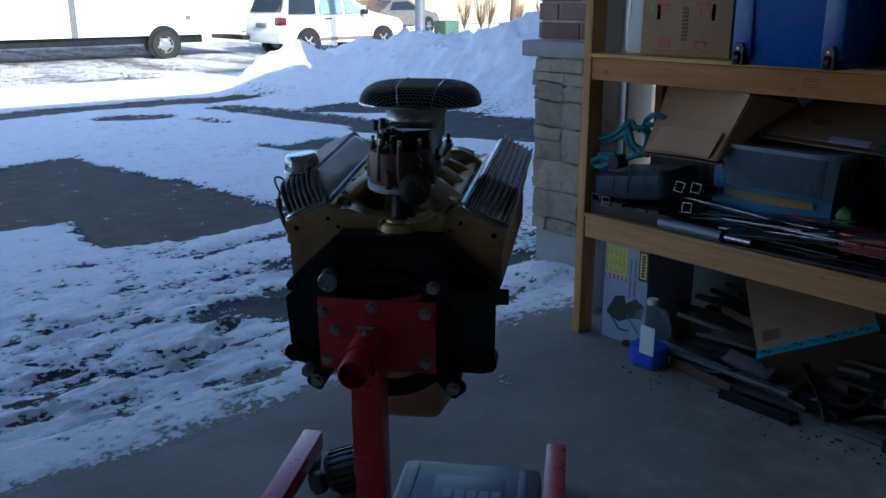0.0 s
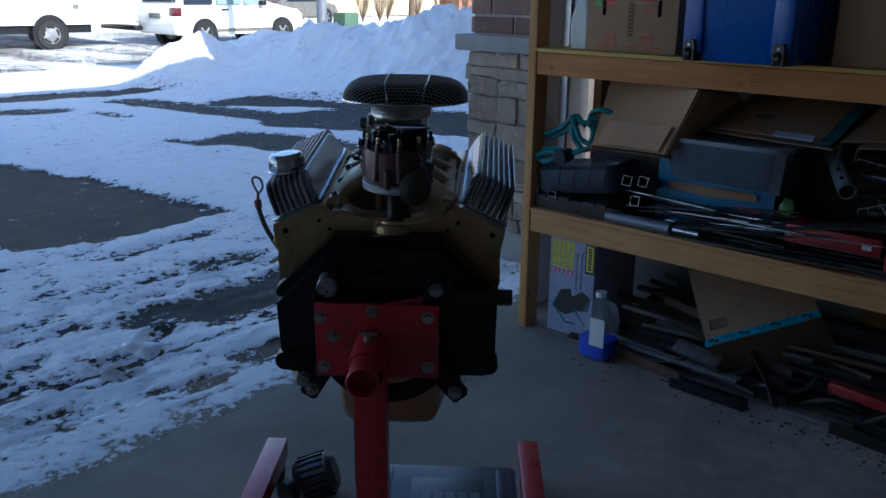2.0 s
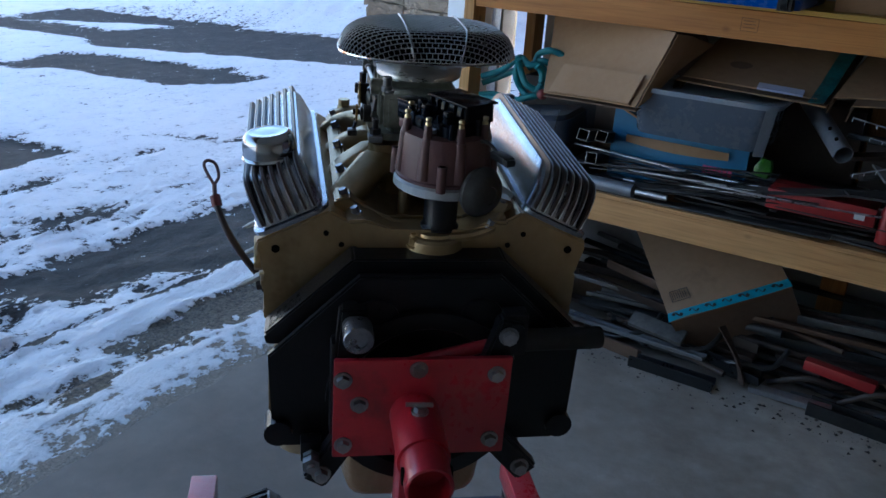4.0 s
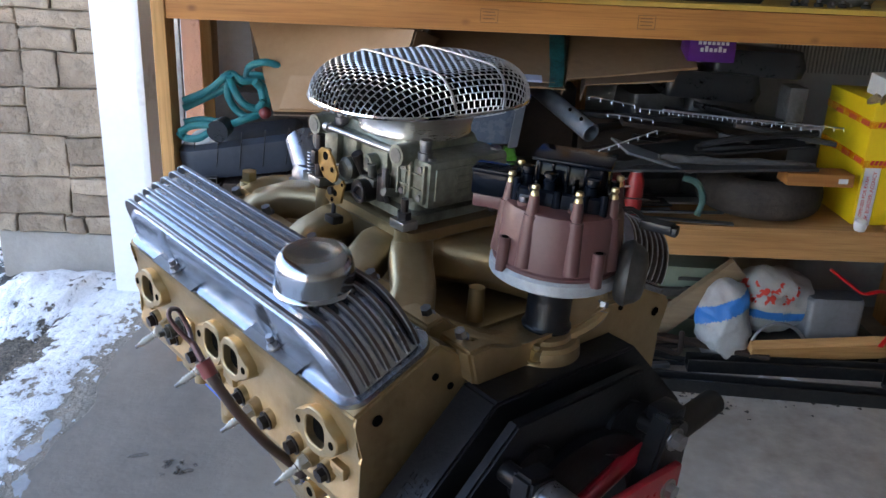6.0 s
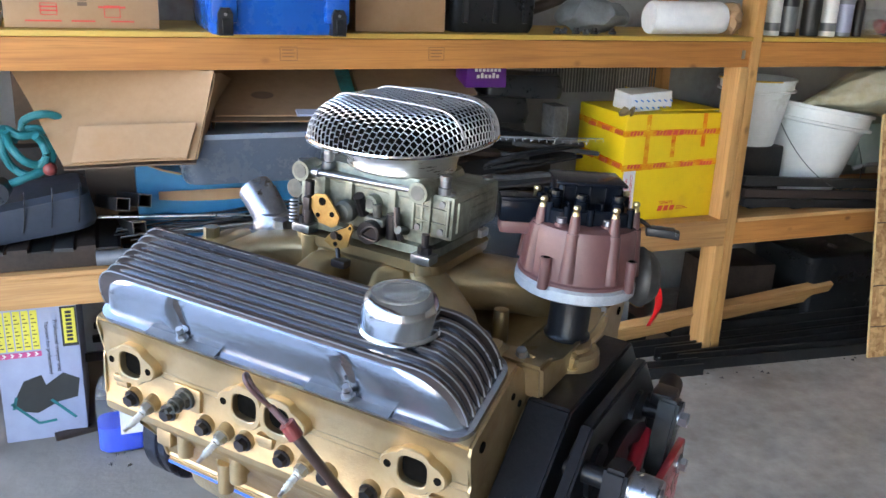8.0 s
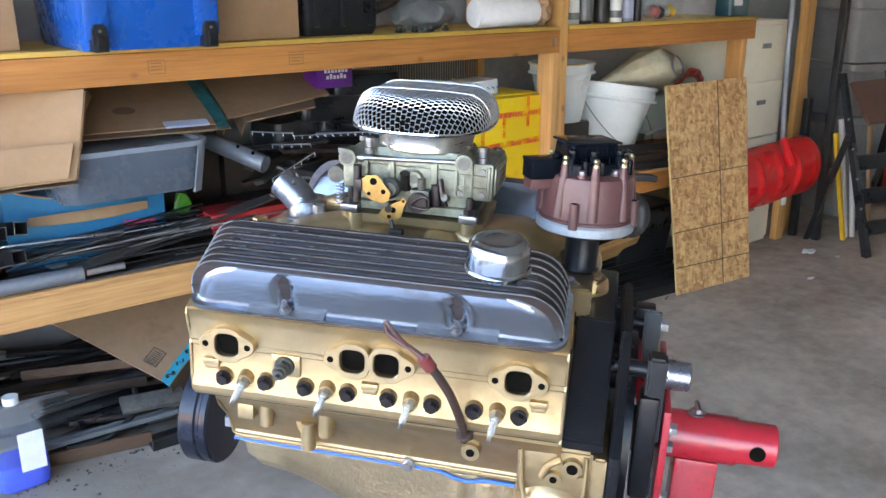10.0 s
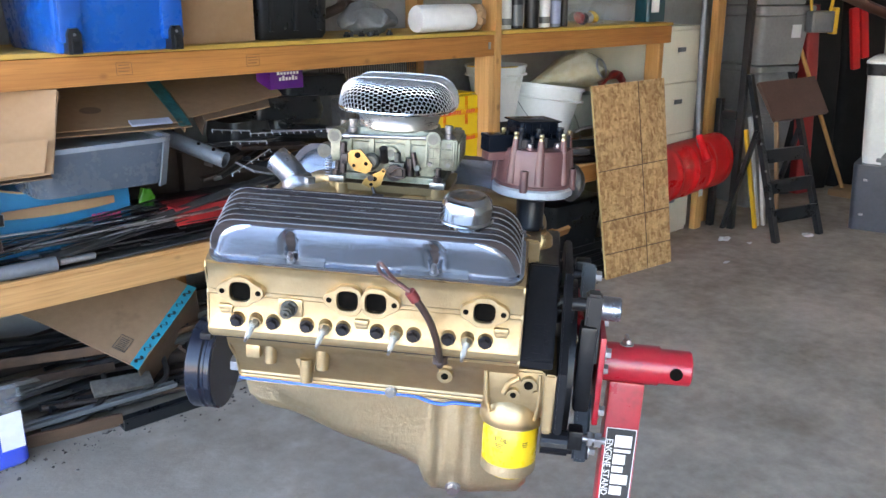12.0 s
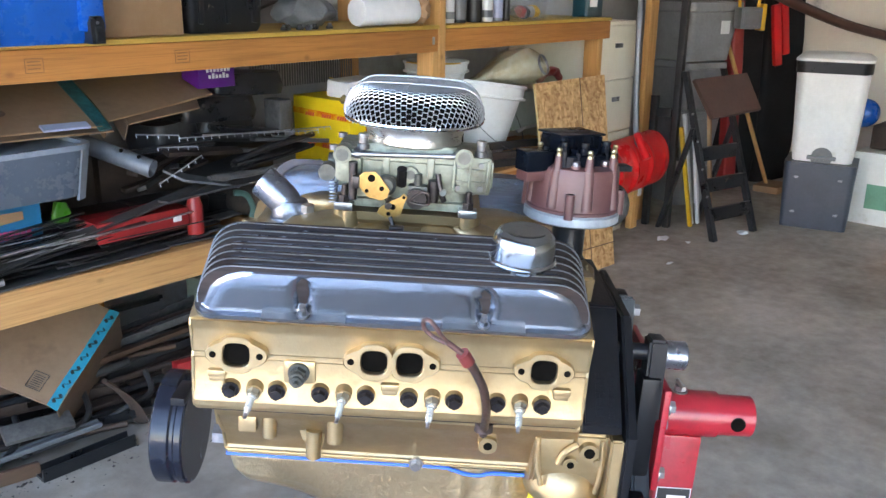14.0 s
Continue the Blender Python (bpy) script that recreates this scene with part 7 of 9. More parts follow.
add_rounded_stack(bm, [(0, .05, .03, .008), (.03, .055, .035, .01), (.062, .045, .02, .006)], pose(-1.268, 3.09, MID + .125, 0, 8, 10))
thing("snack_packet", jitter(bm, .010, 40), GREEN_WRAP, "crumpled shiny green snack wrapper in the heap", "packet")
# grey pipe
bm = B()
p0, p1 = Vector((-1.025, 2.945, .832)), Vector((-1.23, 3.28, .955))
q = (p1 - p0).to_track_quat("Z", "Y").to_matrix().to_4x4()
add_lathe(bm, [(.029, .42), (.029, 0), (.0255, 0), (.0255, .42)], 28, Matrix.Translation(p0) @ q)
pipe = thing("pipe", bm, GALV, "grey plastic drain pipe lying across the shelf", "pipe")
for d in (.05, .11):
    c = p0 + (p1 - p0).normalized() * d + Vector((-.006, -.017, .022))
    part("drain_hole", add_cyl(B(), c, c + Vector((-.0012, -.004, .0052)), .006, n=10), DARK_VOID, pipe)
# toothed strips
for a, b in (((-1.03, 3.02, .932), (-.89, 3.0, .915)), ((-.97, 3.0, .885), (-.83, 2.99, .872)), ((-.99, 2.97, .775), (-.81, 3.0, .838)), ((-.80, 3.0, .905), (-.30, 3.0, .862)), ((-.86, 3.05, .895), (-.22, 3.02, .865))):
    a, b = Vector(a), Vector(b)
    d = (b - a)
    n = int(d.length / .030)
    bm = B()
    add_tube(bm, [a, b], .0024, 6, 1)
    for k in range(n + 1):
        p = a + d * k / max(1, n)
        add_cyl(bm, p, p + Vector((0, -.004, -.011)), .0012, n=5)
    thing("toothed_strip", bm, BRIGHT_STRIP, "thin bright metal strip with teeth", "strip", "toothed strips")
# long grey plank across the heap
for pts, ma in (([(-1.75, 2.97, .580), (-1.72, 2.945, .575), (-.82, 2.965, .735), (-.84, 3.0, .742)], STRIP_MATS[1]), ([(-1.0, 2.975, .715), (-.98, 2.94, .71), (-.30, 2.95, .738), (-.31, 3.0, .745)], STRIP_MATS[1]), ([(-.95, 3.02, .80), (-.90, 2.97, .765), (-.70, 2.955, .715), (-.71, 3.02, .725)], GREY_PLASTIC), ([(-.85, 3.1, .76), (-.8, 3.0, .745), (-.33, 3.0, .80), (-.33, 3.1, .83)], STRIP_MATS[0])):
    panel(pts, .008, ma, "trim_plank", "long dusty grey trim plank", "plank", "planks on the shelf")
# heap of strips along the front of the deck
for k in range(64):
    x0 = rng.uniform(-1.9, -1.0)
    L = rng.uniform(.35, .95)
    lay = k // 10
    x1 = min(x0 + L, -.55 if lay < 3 else -1.2)
    y0 = 2.945 + .012 * lay + rng.uniform(0, .26)
    bm = B()
    w = rng.uniform(.010, .032)
    m = pose((x0 + x1) / 2, y0, MID + .006 + lay * .0115 + rng.uniform(0, .004), rng.uniform(-8, 8), rng.uniform(-2.2, 1.0), rng.uniform(-13, 9))
    add_box(bm, (-(x1 - x0) / 2, -w, -.0035), ((x1 - x0) / 2, w, .0035), m, bevel=.0015)
    ma = BRIGHT_STRIP if k % 7 == 4 else rng.choice(STRIP_MATS)
    thing("trim_strip", bm, ma, "bright metal trim strip" if ma is BRIGHT_STRIP else "dark dusty length of trim", "strip", "heap of trim strips")
for k in range(44):
    x = rng.uniform(-1.72, -1.05)
    L = rng.uniform(.25, .6)
    y0 = 2.95 + rng.uniform(0, .13)
    w = rng.uniform(.004, .012)
    bm = B()
    add_box(bm, (-L / 2, -w, -.002), (L / 2, w, .002), pose(x, y0, MID + .058 + .05 * rng.random() + .25 * max(0, y0 - 2.97), rng.uniform(-35, 20), rng.uniform(-7, 2), rng.uniform(-10, 10)), bevel=.0008)
    ma = BRIGHT_STRIP if k % 5 == 0 else STRIP_MATS[(0, 3, 1, 0)[k % 4]]
    thing("trim_strip", bm, ma, "bright metal trim strip" if ma is BRIGHT_STRIP else "dark dusty length of trim", "strip", "heap of trim strips")
bm = B()
add_cyl(bm, (-1.93, 2.95, MID + .024), (-1.64, 2.935, MID + .028), .023, n=20)
tube = thing("caulk_tube", bm, GALV, "grey tube with a bright tip lying on the shelf edge", "tube")
part("tip", add_cyl(B(), (-1.63, 2.935, MID + .028), (-1.52, 2.93, MID + .03), .011, n=14), BRIGHT_STRIP, tube)
box = carton(-1.217, -.900, 2.962, 3.10, MID + .062, MID + .126, "flat dull red metal box", RED_DARK, "metal_box")
part("label", add_box(B(), (.10, -.0708, .022), (.13, -.0696, .042)), PAPER, box)
bm = B()
add_lathe(bm, [(0, 0), (.026, 0), (.028, .006), (.028, .12), (.022, .135), (.02, .155), (0, .157)], 22, pose(-.862, 2.985, MID))
can = thing("flask", bm, RED_DARK, "dull red metal flask", "flask")
part("screw_top", add_cyl(B(), (-.862, 2.985, MID + .150), (-.862, 2.985, MID + .170), .021, n=18), BRIGHT_STRIP, can)
# black moulded parts behind
for x, z, sx, sy, sz, ma in ((-.60, .955, .17, .12, .045, BLACK_PLASTIC), (-.56, .86, .13, .10, .05, STRIP_MATS[0]), (-.78, .87, .1, .1, .05, STRIP_MATS[1]), (-.45, 1.03, .16, .1, .04, BLACK_PLASTIC)):
    bm = B()
    add_rounded_stack(bm, [(-sz, sx * 1.9, sy * 1.9, .04 * min(1, sx * 8)), (-sz * .2, sx * 2, sy * 2, .045 * min(1, sx * 8)), (sz, sx * 1.8, sy * 1.8, .04 * min(1, sx * 8))], pose(x, 3.28, z, 0, rng.uniform(-4, 4), rng.uniform(-10, 10)))
    thing("moulded_part", jitter(bm, .008, 9), ma, "black moulded car part in the heap", "car part", "moulded parts")
for k in range(12):
    bm = B()
    x = rng.uniform(-.95, -.35)
    m = pose(x, 3.05 + rng.uniform(0, .25), MID + .19 + rng.uniform(0, .12), rng.uniform(-20, 20), rng.uniform(-14, 14), rng.uniform(-30, 30))
    add_box(bm, (-.16, -.02, -.008), (.16, .02, .008), m, bevel=.004)
    thing("trim_piece", bm, rng.choice(STRIP_MATS), "short dark piece of car trim", "car part", "trim pieces in the heap")
for k in range(3):
    bm = B()
    add_rounded_stack(bm, [(0, .30, .2, .04), (.05 + .02 * k, .32, .22, .04), (.09, .28, .2, .05)], pose(-1.10 + .30 * k, 3.30, MID, 0, 0, 10 * k))
    thing("moulded_part", jitter(bm, .01, 9), STRIP_MATS[k % 2], "black moulded car part in the heap", "car part", "moulded parts")
# near-black cartons along the back, the shelf's shade put into their colour
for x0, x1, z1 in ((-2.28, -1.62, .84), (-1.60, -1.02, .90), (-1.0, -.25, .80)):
    box = carton(x0, x1, 3.34, 3.50, MID, z1, "carton pushed to the back of the shelf, shade in its dark colour", STRIP_MATS[2])
# purple tin
box = carton(-.705, -.555, 3.145, 3.25, 1.035, 1.118, "purple sweet tin lying in the heap", PURPLE, "sweet_tin")
bm = B()
for k in range(7):
    add_box(bm, (-.05 + k * .0145, -.0635, .056), (-.040 + k * .0145, -.0627, .066 + .008 * (k == 0)))
for k in range(6):
    add_box(bm, (-.042 + k * .0145, -.0635, .034), (-.032 + k * .0145, -.0627, .046 + .006 * (k % 3 == 1)))
part("maker_mark", bm, WHITE_INK, box)
bm = B()
for x in np.arange(-.36, .18, .013):
    add_box(bm, (x, 3.318, .99), (x + .005, 3.322, 1.12))
thing("mesh_panel", bm, GREY_STEEL, "grey perforated panel behind the parcel", "panel", kind="stuff")
# tyre, wood offcut
bm = B()
prof = []
for k in range(25):
    a = 2 * math.pi * k / 24
    prof.append((.145 + .06 * math.cos(a), .065 + .063 * math.copysign(abs(math.sin(a)) ** .7, math.sin(a))))
add_lathe(bm, prof, 44, pose(-.41, 3.14, MID))
thing("tyre", bm, TYRE, "small dusty tyre lying flat", "tyre")
bm = B()
add_box(bm, (-.395, 2.950, MID + .132), (-.185, 3.04, MID + .172), bevel=.003)
chip = thing("wood_offcut", bm, WOOD_X, "short softwood offcut with a paper tag lying on the tyre", "offcut")
part("tag", add_box(B(), (-.235, 2.9488, MID + .144), (-.205, 2.9496, MID + .160)), PAPER, chip)
bm = B()
add_tube(bm, [(-.80, 2.985, MID + .198), (-.62, 2.99, MID + .190), (-.45, 2.985, MID + .196), (-.30, 2.99, MID + .186)], .012, 8, 5)
thing("branch", jitter(bm, .009, 24), SCRAP_GREY, "gnarled grey stick across the heap", "stick")
bm = B()
for a, b, r in (((-.66, .790), (-.29, .842), .011), ((-.655, .775), (-.29, .800), .007)):
    add_tube(bm, [(a[0], 3.03, a[1]), ((a[0] + b[0]) / 2 - .06, 3.0, (a[1] + b[1]) / 2 + .010), (b[0], 3.04, b[1])], r, 8, 5)
add_tube(bm, [(-.645, 3.03, .792), (-.672, 3.025, .785), (-.655, 3.03, .774)], .010, 8, 5)
thing("moulded_rail", bm, STRIP_MATS[0], "long black moulded rail with a rounded end", "car part", "moulded parts")
bm = B()
add_box(bm, (-.355, 3.15, MID + .28), (-.295, 3.25, MID + .405), bevel=.008)
thing("grey_block", bm, SCRAP_GREY, "upright dusty grey plastic block in the heap", "car part")
bm = B()
add_lathe(bm, [(0, 0), (.017, 0), (.02, .01), (.02, .03), (.012, .036), (0, .036)], 18, pose(-.145, 2.935, MID) @ Matrix.Rotation(radians(8), 4, "X"))
thing("bottle_cap", bm, WHITE_PLASTIC, "white bottle cap on the shelf edge", "cap")
bm = B()
add_tube(bm, [(-.72, 2.96, MID + .14), (-.68, 2.95, MID + .13), (-.65, 2.95, MID + .08), (-.66, 2.96, MID + .02)], .011, 8, 5)
thing("cable_loop", jitter(bm, .004, 40), material("dusty_green_cable", (0.05, 0.11, 0.09), None, 0.6), "dusty green bundle of cord", "cord")

# yellow parcel
par = carton(-.150, .258, 2.988, 3.32, MID, MID + .395, "yellow express parcel box with red printed tape", PARCEL_YELLOW, "parcel")
W, D, H = .408, .332, .395
for z0, z1, tilt in ((.315, .338, .0), (.195, .218, .006)):
    bm = B()
    add_prism(bm, [(-W / 2 - .001, z0 - tilt), (W / 2 + .001, z0 + tilt), (W / 2 + .001, z1 + tilt), (-W / 2 - .001, z1 - tilt)], 1, -D / 2 - .0016, -D / 2 - .0003)
    part("tape", bm, PARCEL_TAPE, par, "red on yellow printed tape")
    bm = B()
    add_prism(bm, [(-D / 2, z0), (D / 2, z0 + .01), (D / 2, z1 + .01), (-D / 2, z1)], 0, -W / 2 - .0016, -W / 2 - .0003)
    part("tape", bm, PARCEL_TAPE, par)
for x0, x1, z0, z1 in ((-.118, -.100, .20, .394), (-.005, .012, .235, .33), (.125, .142, .27, .394)):
    bm = B()
    add_box(bm, (x0, -D / 2 - .0022, z0), (x1, -D / 2 - .0008, z1))
    part("tape", bm, PARCEL_TAPE, par)
for z in (.3165, .1965):
    for x0 in (-.185, -.075, .045, .130):
        b = B()
        for k in range(4):
            add_prism(b, [(x0 + k * .014, z + .003), (x0 + .009 + k * .014, z + .003), (x0 + .014 + k * .014, z + .018), (x0 + .005 + k * .014, z + .018)], 1, -D / 2 - .0030, -D / 2 - .0018)
        part("maker_mark", b, RED_INK, par)
    for y0 in (-.150, -.060, .040):
        b = B()
        for k in range(4):
            add_prism(b, [(y0 + k * .014, z + .003), (y0 + .009 + k * .014, z + .003), (y0 + .004 + k * .014, z + .018), (y0 - .005 + k * .014, z + .018)], 0, -W / 2 - .0030, -W / 2 - .0018)
        part("maker_mark", b, RED_INK, par)
bm = B()
for k in range(3):
    add_prism(bm, [(-.035 + k * .026, .032), (-.016 + k * .026, .032), (-.010 + k * .026, .052), (-.029 + k * .026, .052)], 1, -D / 2 - .0015, -D / 2 - .0003)
for k in range(3):
    add_prism(bm, [(-.03 + k * .026, .318), (-.011 + k * .026, .318), (-.005 + k * .026, .335), (-.024 + k * .026, .335)], 1, -D / 2 - .0028, -D / 2 - .0018)
for z in (.036, .041, .046):
    add_box(bm, (.048, -D / 2 - .0015, z), (.10 - (z - .036) * 2, -D / 2 - .0003, z + .002))
part("maker_mark", bm, RED_INK, par, "red courier mark")
part("clear_tape", add_box(B(), (-.195, -D / 2 - .0014, .0), (-.145, -D / 2 - .0004, .19)), PAPER, par, "pale official tape")
lettering("tape_words", "UK BORDER AGENCY", .017, RED_INK, par, frame_of((-.160, -D / 2 - .0018, .095), (0, 0, 1), (-1, 0, 0)))
lettering("tape_words", "OPENED FOR EXAM", .015, RED_INK, par, frame_of((-.181, -D / 2 - .0018, .095), (0, 0, 1), (-1, 0, 0)))
lettering("service_word", "EXPRESS", .016, RED_INK, par, frame_of((.0, -D / 2 - .0018, .065), (-1, 0, 0), (0, 0, -1)))
panel([(.02, 3.02, MID + .40), (.255, 3.0, MID + .402), (.25, 3.30, MID + .40), (.03, 3.30, MID + .45)], .004, PARCEL_YELLOW, "card_sheet", "loose yellow card sheet on the parcel", "card")
bm = B()
bmesh.ops.create_icosphere(bm, subdivisions=3, radius=.03, matrix=pose(-.19, -.14, .400) @ Matrix.Diagonal((1.0, 1.3, .5, 1)))
part("torn_tape", jitter(bm, .022, 40), material("dirty_clear_tape", (0.42, 0.30, 0.12), (0.16, 0.11, 0.06), 0.2, 0, 60, 0.3), par, "torn crumpled tape")
bm = B()
add_box(bm, (-.10, 3.05, MID + .395), (.08, 3.18, MID + .465), bevel=.01)
pk = thing("paper_packet", jitter(bm, .01, 15), PAPER, "white printed paper packet on the parcel", "packet")
bm = B()
for k in range(14):
    x = -.09 + (k % 7) * .025
    z = MID + .41 + (k // 7) * .026
    add_box(bm, (x, 3.0405, z), (x + .014, 3.0415, z + .005), Matrix.Translation((x, 0, z)) @ Matrix.Rotation(.5, 4, "Y") @ Matrix.Translation((-x, 0, -z)))
part("printed_bar", bm, BAG_BLUE, pk)

# right bay of the middle deck
def bucket(x, y, z, r, h, tx, ty, label, taper, handle=True):
    m = pose(x, y, z, tx, ty, 0)
    bm = B()
    add_lathe(bm, [(0, 0), (r * (taper - .02), 0), (r * taper, .01), (r * (taper + (.985 - taper) * .8), h * .8), (r * 1.05, h * .8 + .004), (r * 1.05, h * .84), (r * .985, h * .845), (r, h * .96), (r * 1.05, h * .965), (r * 1.05, h), (r * .96, h), (r * (taper - .02), .02), (0, .02)], 40, m)
    ob = thing("bucket", bm, WHITE_PLASTIC, label, "bucket")
    if not handle:
        return ob
    bm = B()
    add_tube(bm, [m @ Vector((r * 1.0 * math.cos(a), -r * abs(math.sin(a)) * 1.1 - .01, h * .8 - math.sin(a) * r * 1.1)) for a in [math.pi * k / 12 for k in range(13)]], .002, 6, 2)
    part("handle", bm, GREY_STEEL, ob)
    return ob


# near-black carton under the pail, shelf shade in its colour
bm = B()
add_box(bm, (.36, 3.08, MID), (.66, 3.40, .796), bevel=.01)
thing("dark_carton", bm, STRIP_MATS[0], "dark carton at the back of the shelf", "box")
pail = bucket(.548, 3.16, .798, .143, .262, 0, 0, "white pail with a yellow strip on its rim", .66, False)
bm = B()
add_tube(bm, [(.548 + .151 * math.cos(a), 3.16 + .151 * math.sin(a), 1.058) for a in [radians(165 + 10 * k) for k in range(11)]], .010, 8, 2, flat=.35)
part("rim_strip", bm, YELLOW_PLASTIC, pail, "yellow strip round the rim")
bucket(.815, 3.145, MID + .022, .205, .365, 0, 9, "white plastic bucket leaning among scrap", .62)
for k, (z0, z1, h, ma) in enumerate(((.700, .650, .018, STRIP_MATS[0]), (.655, .602, .016, STRIP_MATS[2]), (.610, .574, .017, STRIP_MATS[0]))):
    bm = B()
    add_box(bm, (-.44, -.012, -h), (.44, .012, h), pose(.80, 2.938 - .003 * k, (z0 + z1) / 2 - .004, 0, 4.1, 0), bevel=.004)
    thing("rubber_strip", bm, ma, "black rubber weatherstrip length", "strip", "weatherstrips on the right shelf")
for k in range(12):
    x = rng.uniform(.36, .7)
    L = rng.uniform(.3, .65)
    bm = B()
    m = pose(x + L / 2, 2.97 + rng.uniform(0, .3), MID + .008 + (k // 4) * .012, rng.uniform(-8, 8), rng.uniform(-1, 1), rng.uniform(-8, 8))
    add_box(bm, (-L / 2, -.03, -.006), (L / 2, .03, .006), m, bevel=.003)
    thing("rubber_strip", bm, rng.choice((STRIP_MATS[0], STRIP_MATS[2], BLACK_PLASTIC)), "black rubber weatherstrip length", "strip", "weatherstrips on the right shelf")


def lamp_shell(grow):
    """A teardrop lamp housing, drawn out to a point at one end."""
    b = B()
    loops = []
    for x, lo, hi, d in ((.69, .964, .974, .010), (.80, .946, 1.000, .045), (.92, .924, 1.058, .085), (1.01, .910, 1.094, .105), (1.09, .908, 1.112, .11), (1.17, .915, 1.088, .10), (1.235, .935, 1.030, .07), (1.255, .955, .990, .03)):
        h = max((hi - lo) / 2 + grow, .003)
        loops.append([(x - .25 * h * math.sin(a), 3.08 + max(d + grow, .003) * math.cos(a), (lo + hi) / 2 + h * math.sin(a)) for a in [2 * math.pi * k / 28 for k in range(28)]])
    return add_loft(b, loops)


lamp = thing("headlamp", lamp_shell(0), AMBER_CLEAR, "yellowed clear headlamp unit resting on a bucket", "headlamp")
part("reflector", jitter(lamp_shell(-.010), .024, 22), REFLECTOR, lamp, "bright yellowed reflector")
bm = B()
add_lathe(bm, [(.048, .0), (.052, .006), (.048, .012)], 30, pose(1.10, 2.962, 1.02, 70, 0, 14))
part("lens_ring", bm, WORN_CHROME, lamp)
bm = B()
add_tube(bm, [(1.40, 3.2, .915), (1.46, 3.19, .935), (1.56, 3.2, .943), (1.64, 3.22, .90)], .022, 10, 5)
thing("red_tool", jitter(bm, .012, 20), RED_DARK, "red and black hand tool", "tool")
bm = B()
add_tube(bm, [(.92, 2.97, .715), (.98, 2.955, .73), (1.1, 2.95, .735), (1.2, 2.97, .74)], .009, 8, 4)
thing("hand_tool", jitter(bm, .004, 40), BRIGHT_STRIP, "bright hand tool on the heap", "tool")
bm = B()
add_box(bm, (1.14, 3.16, MID + .11), (1.40, 3.34, MID + .30), bevel=.01)
thing("green_carton", bm, material("pale_green_carton", (0.25, 0.36, 0.3), (0.45, 0.47, 0.45), 0.6, scale=12), "pale green printed carton", "box")

# floor level: creeper carton, washer fluid, delivery carton
cr = root("creeper_carton", "printed carton of a creeper seat", "box", (-2.115, 3.03, 0))
part("body", add_box(B(), (-.115, -.04, 0), (.115, .30, .432), bevel=.003), PRINT_CARD, cr)
bm = B()
for k in range(5):
    add_box(bm, (-.105 + k * .023, -.0412, .30), (-.086 + k * .023, -.0402, .425))
part("yellow_column", bm, YELLOW_INK, cr)
bm = B()
for k in range(5):
    for j in range(9):
        add_box(bm, (-.103 + k * .023, -.0418, .31 + j * .0125), (-.090 + k * .023 - .004 * (j % 3), -.0412, .313 + j * .0125))
part("printed_bar", bm, INK, cr)
part("red_band", add_box(B(), (-.105, -.0412, .277), (.008, -.0402, .294)), PINK_INK, cr)
bm = B()
for k in range(5):
    add_prism(bm, [(-.100 + k * .022, .280), (-.094 + k * .022, .280), (-.088 + k * .022, .286), (-.094 + k * .022, .292), (-.100 + k * .022, .292), (-.094 + k * .022, .286)], 1, -.0418, -.0412)
part("arrow", bm, WHITE_INK, cr)
part("black_panel", add_prism(B(), [(.068, .30), (.113, .30), (.113, .428), (.068, .428)], 1, -.0413, -.0402), INK, cr)
part("yellow_patch", add_box(B(), (.074, -.042, .31), (.108, -.0412, .422)), YELLOW_INK, cr)
bm = B()
for k in range(8):
    add_box(bm, (.082, -.0426, .318 + k * .0125), (.099, -.0419, .3265 + k * .0125))
part("maker_mark", bm, INK, cr)
lettering("product_words", "Professional creeper seat", .0165, INK, cr, frame_of((.052, -.0415, .305), (0, 0, -1), (1, 0, 0)))
lettering("product_words", "Tabouret bas professionnel", .0155, INK, cr, frame_of((.028, -.0415, .300), (0, 0, -1), (1, 0, 0)))
bm = B()
add_prism(bm, [(-.085, .13), (-.05, .20), (.0, .215), (.01, .18), (.06, .215), (.105, .19), (.095, .13), (.04, .12), (-.02, .09), (-.06, .10)], 1, -.0413, -.0402)
part("printed_seat", bm, INK, cr)
bm = B()
for a, b in (((-.09, .13), (-.02, .055)), ((-.02, .055), (.03, .06)), ((.02, .13), (.085, .06)), ((-.075, .15), (-.085, .11))):
    add_tube(bm, [(a[0], -.0415, a[1]), (b[0], -.0415, b[1])], .005, 6, 1, flat=1)
for v in bm.verts:
    v.co.y = max(-.0424, min(-.0404, v.co.y))
part("printed_frame", bm, TEAL, cr)

bot = root("washer_fluid", "half-full clear bottle of blue washer fluid", "bottle", (-1.895, 2.885, 0))
bm = B()
add_rounded_stack(bm, [(0, .135, .105, .03), (.01, .148, .115, .035), (.17, .148, .115, .035), (.22, .12, .09, .035), (.25, .05, .05, .02), (.262, .04, .04, .018)])
part("bottle", bm, CLEAR, bot)
bm = B()
add_rounded_stack(bm, [(.004, .13, .10, .03), (.012, .145, .112, .035), (.085, .145, .112, .035)])
part("fluid", bm, FLUID, bot, "bright blue fluid")
part("cap", add_cyl(B(), (0, 0, .26), (0, 0, .282), .022, n=20), WHITE_PLASTIC, bot)
part("label", add_box(B(), (-.008, -.0592, .065), (.06, -.0578, .185)), PAPER, bot)
bm = B()
add_tube(bm, [(.03, 0, .235), (.065, 0, .24), (.072, 0, .2)], .011, 10, 5)
part("grip", bm, CLEAR, bot)

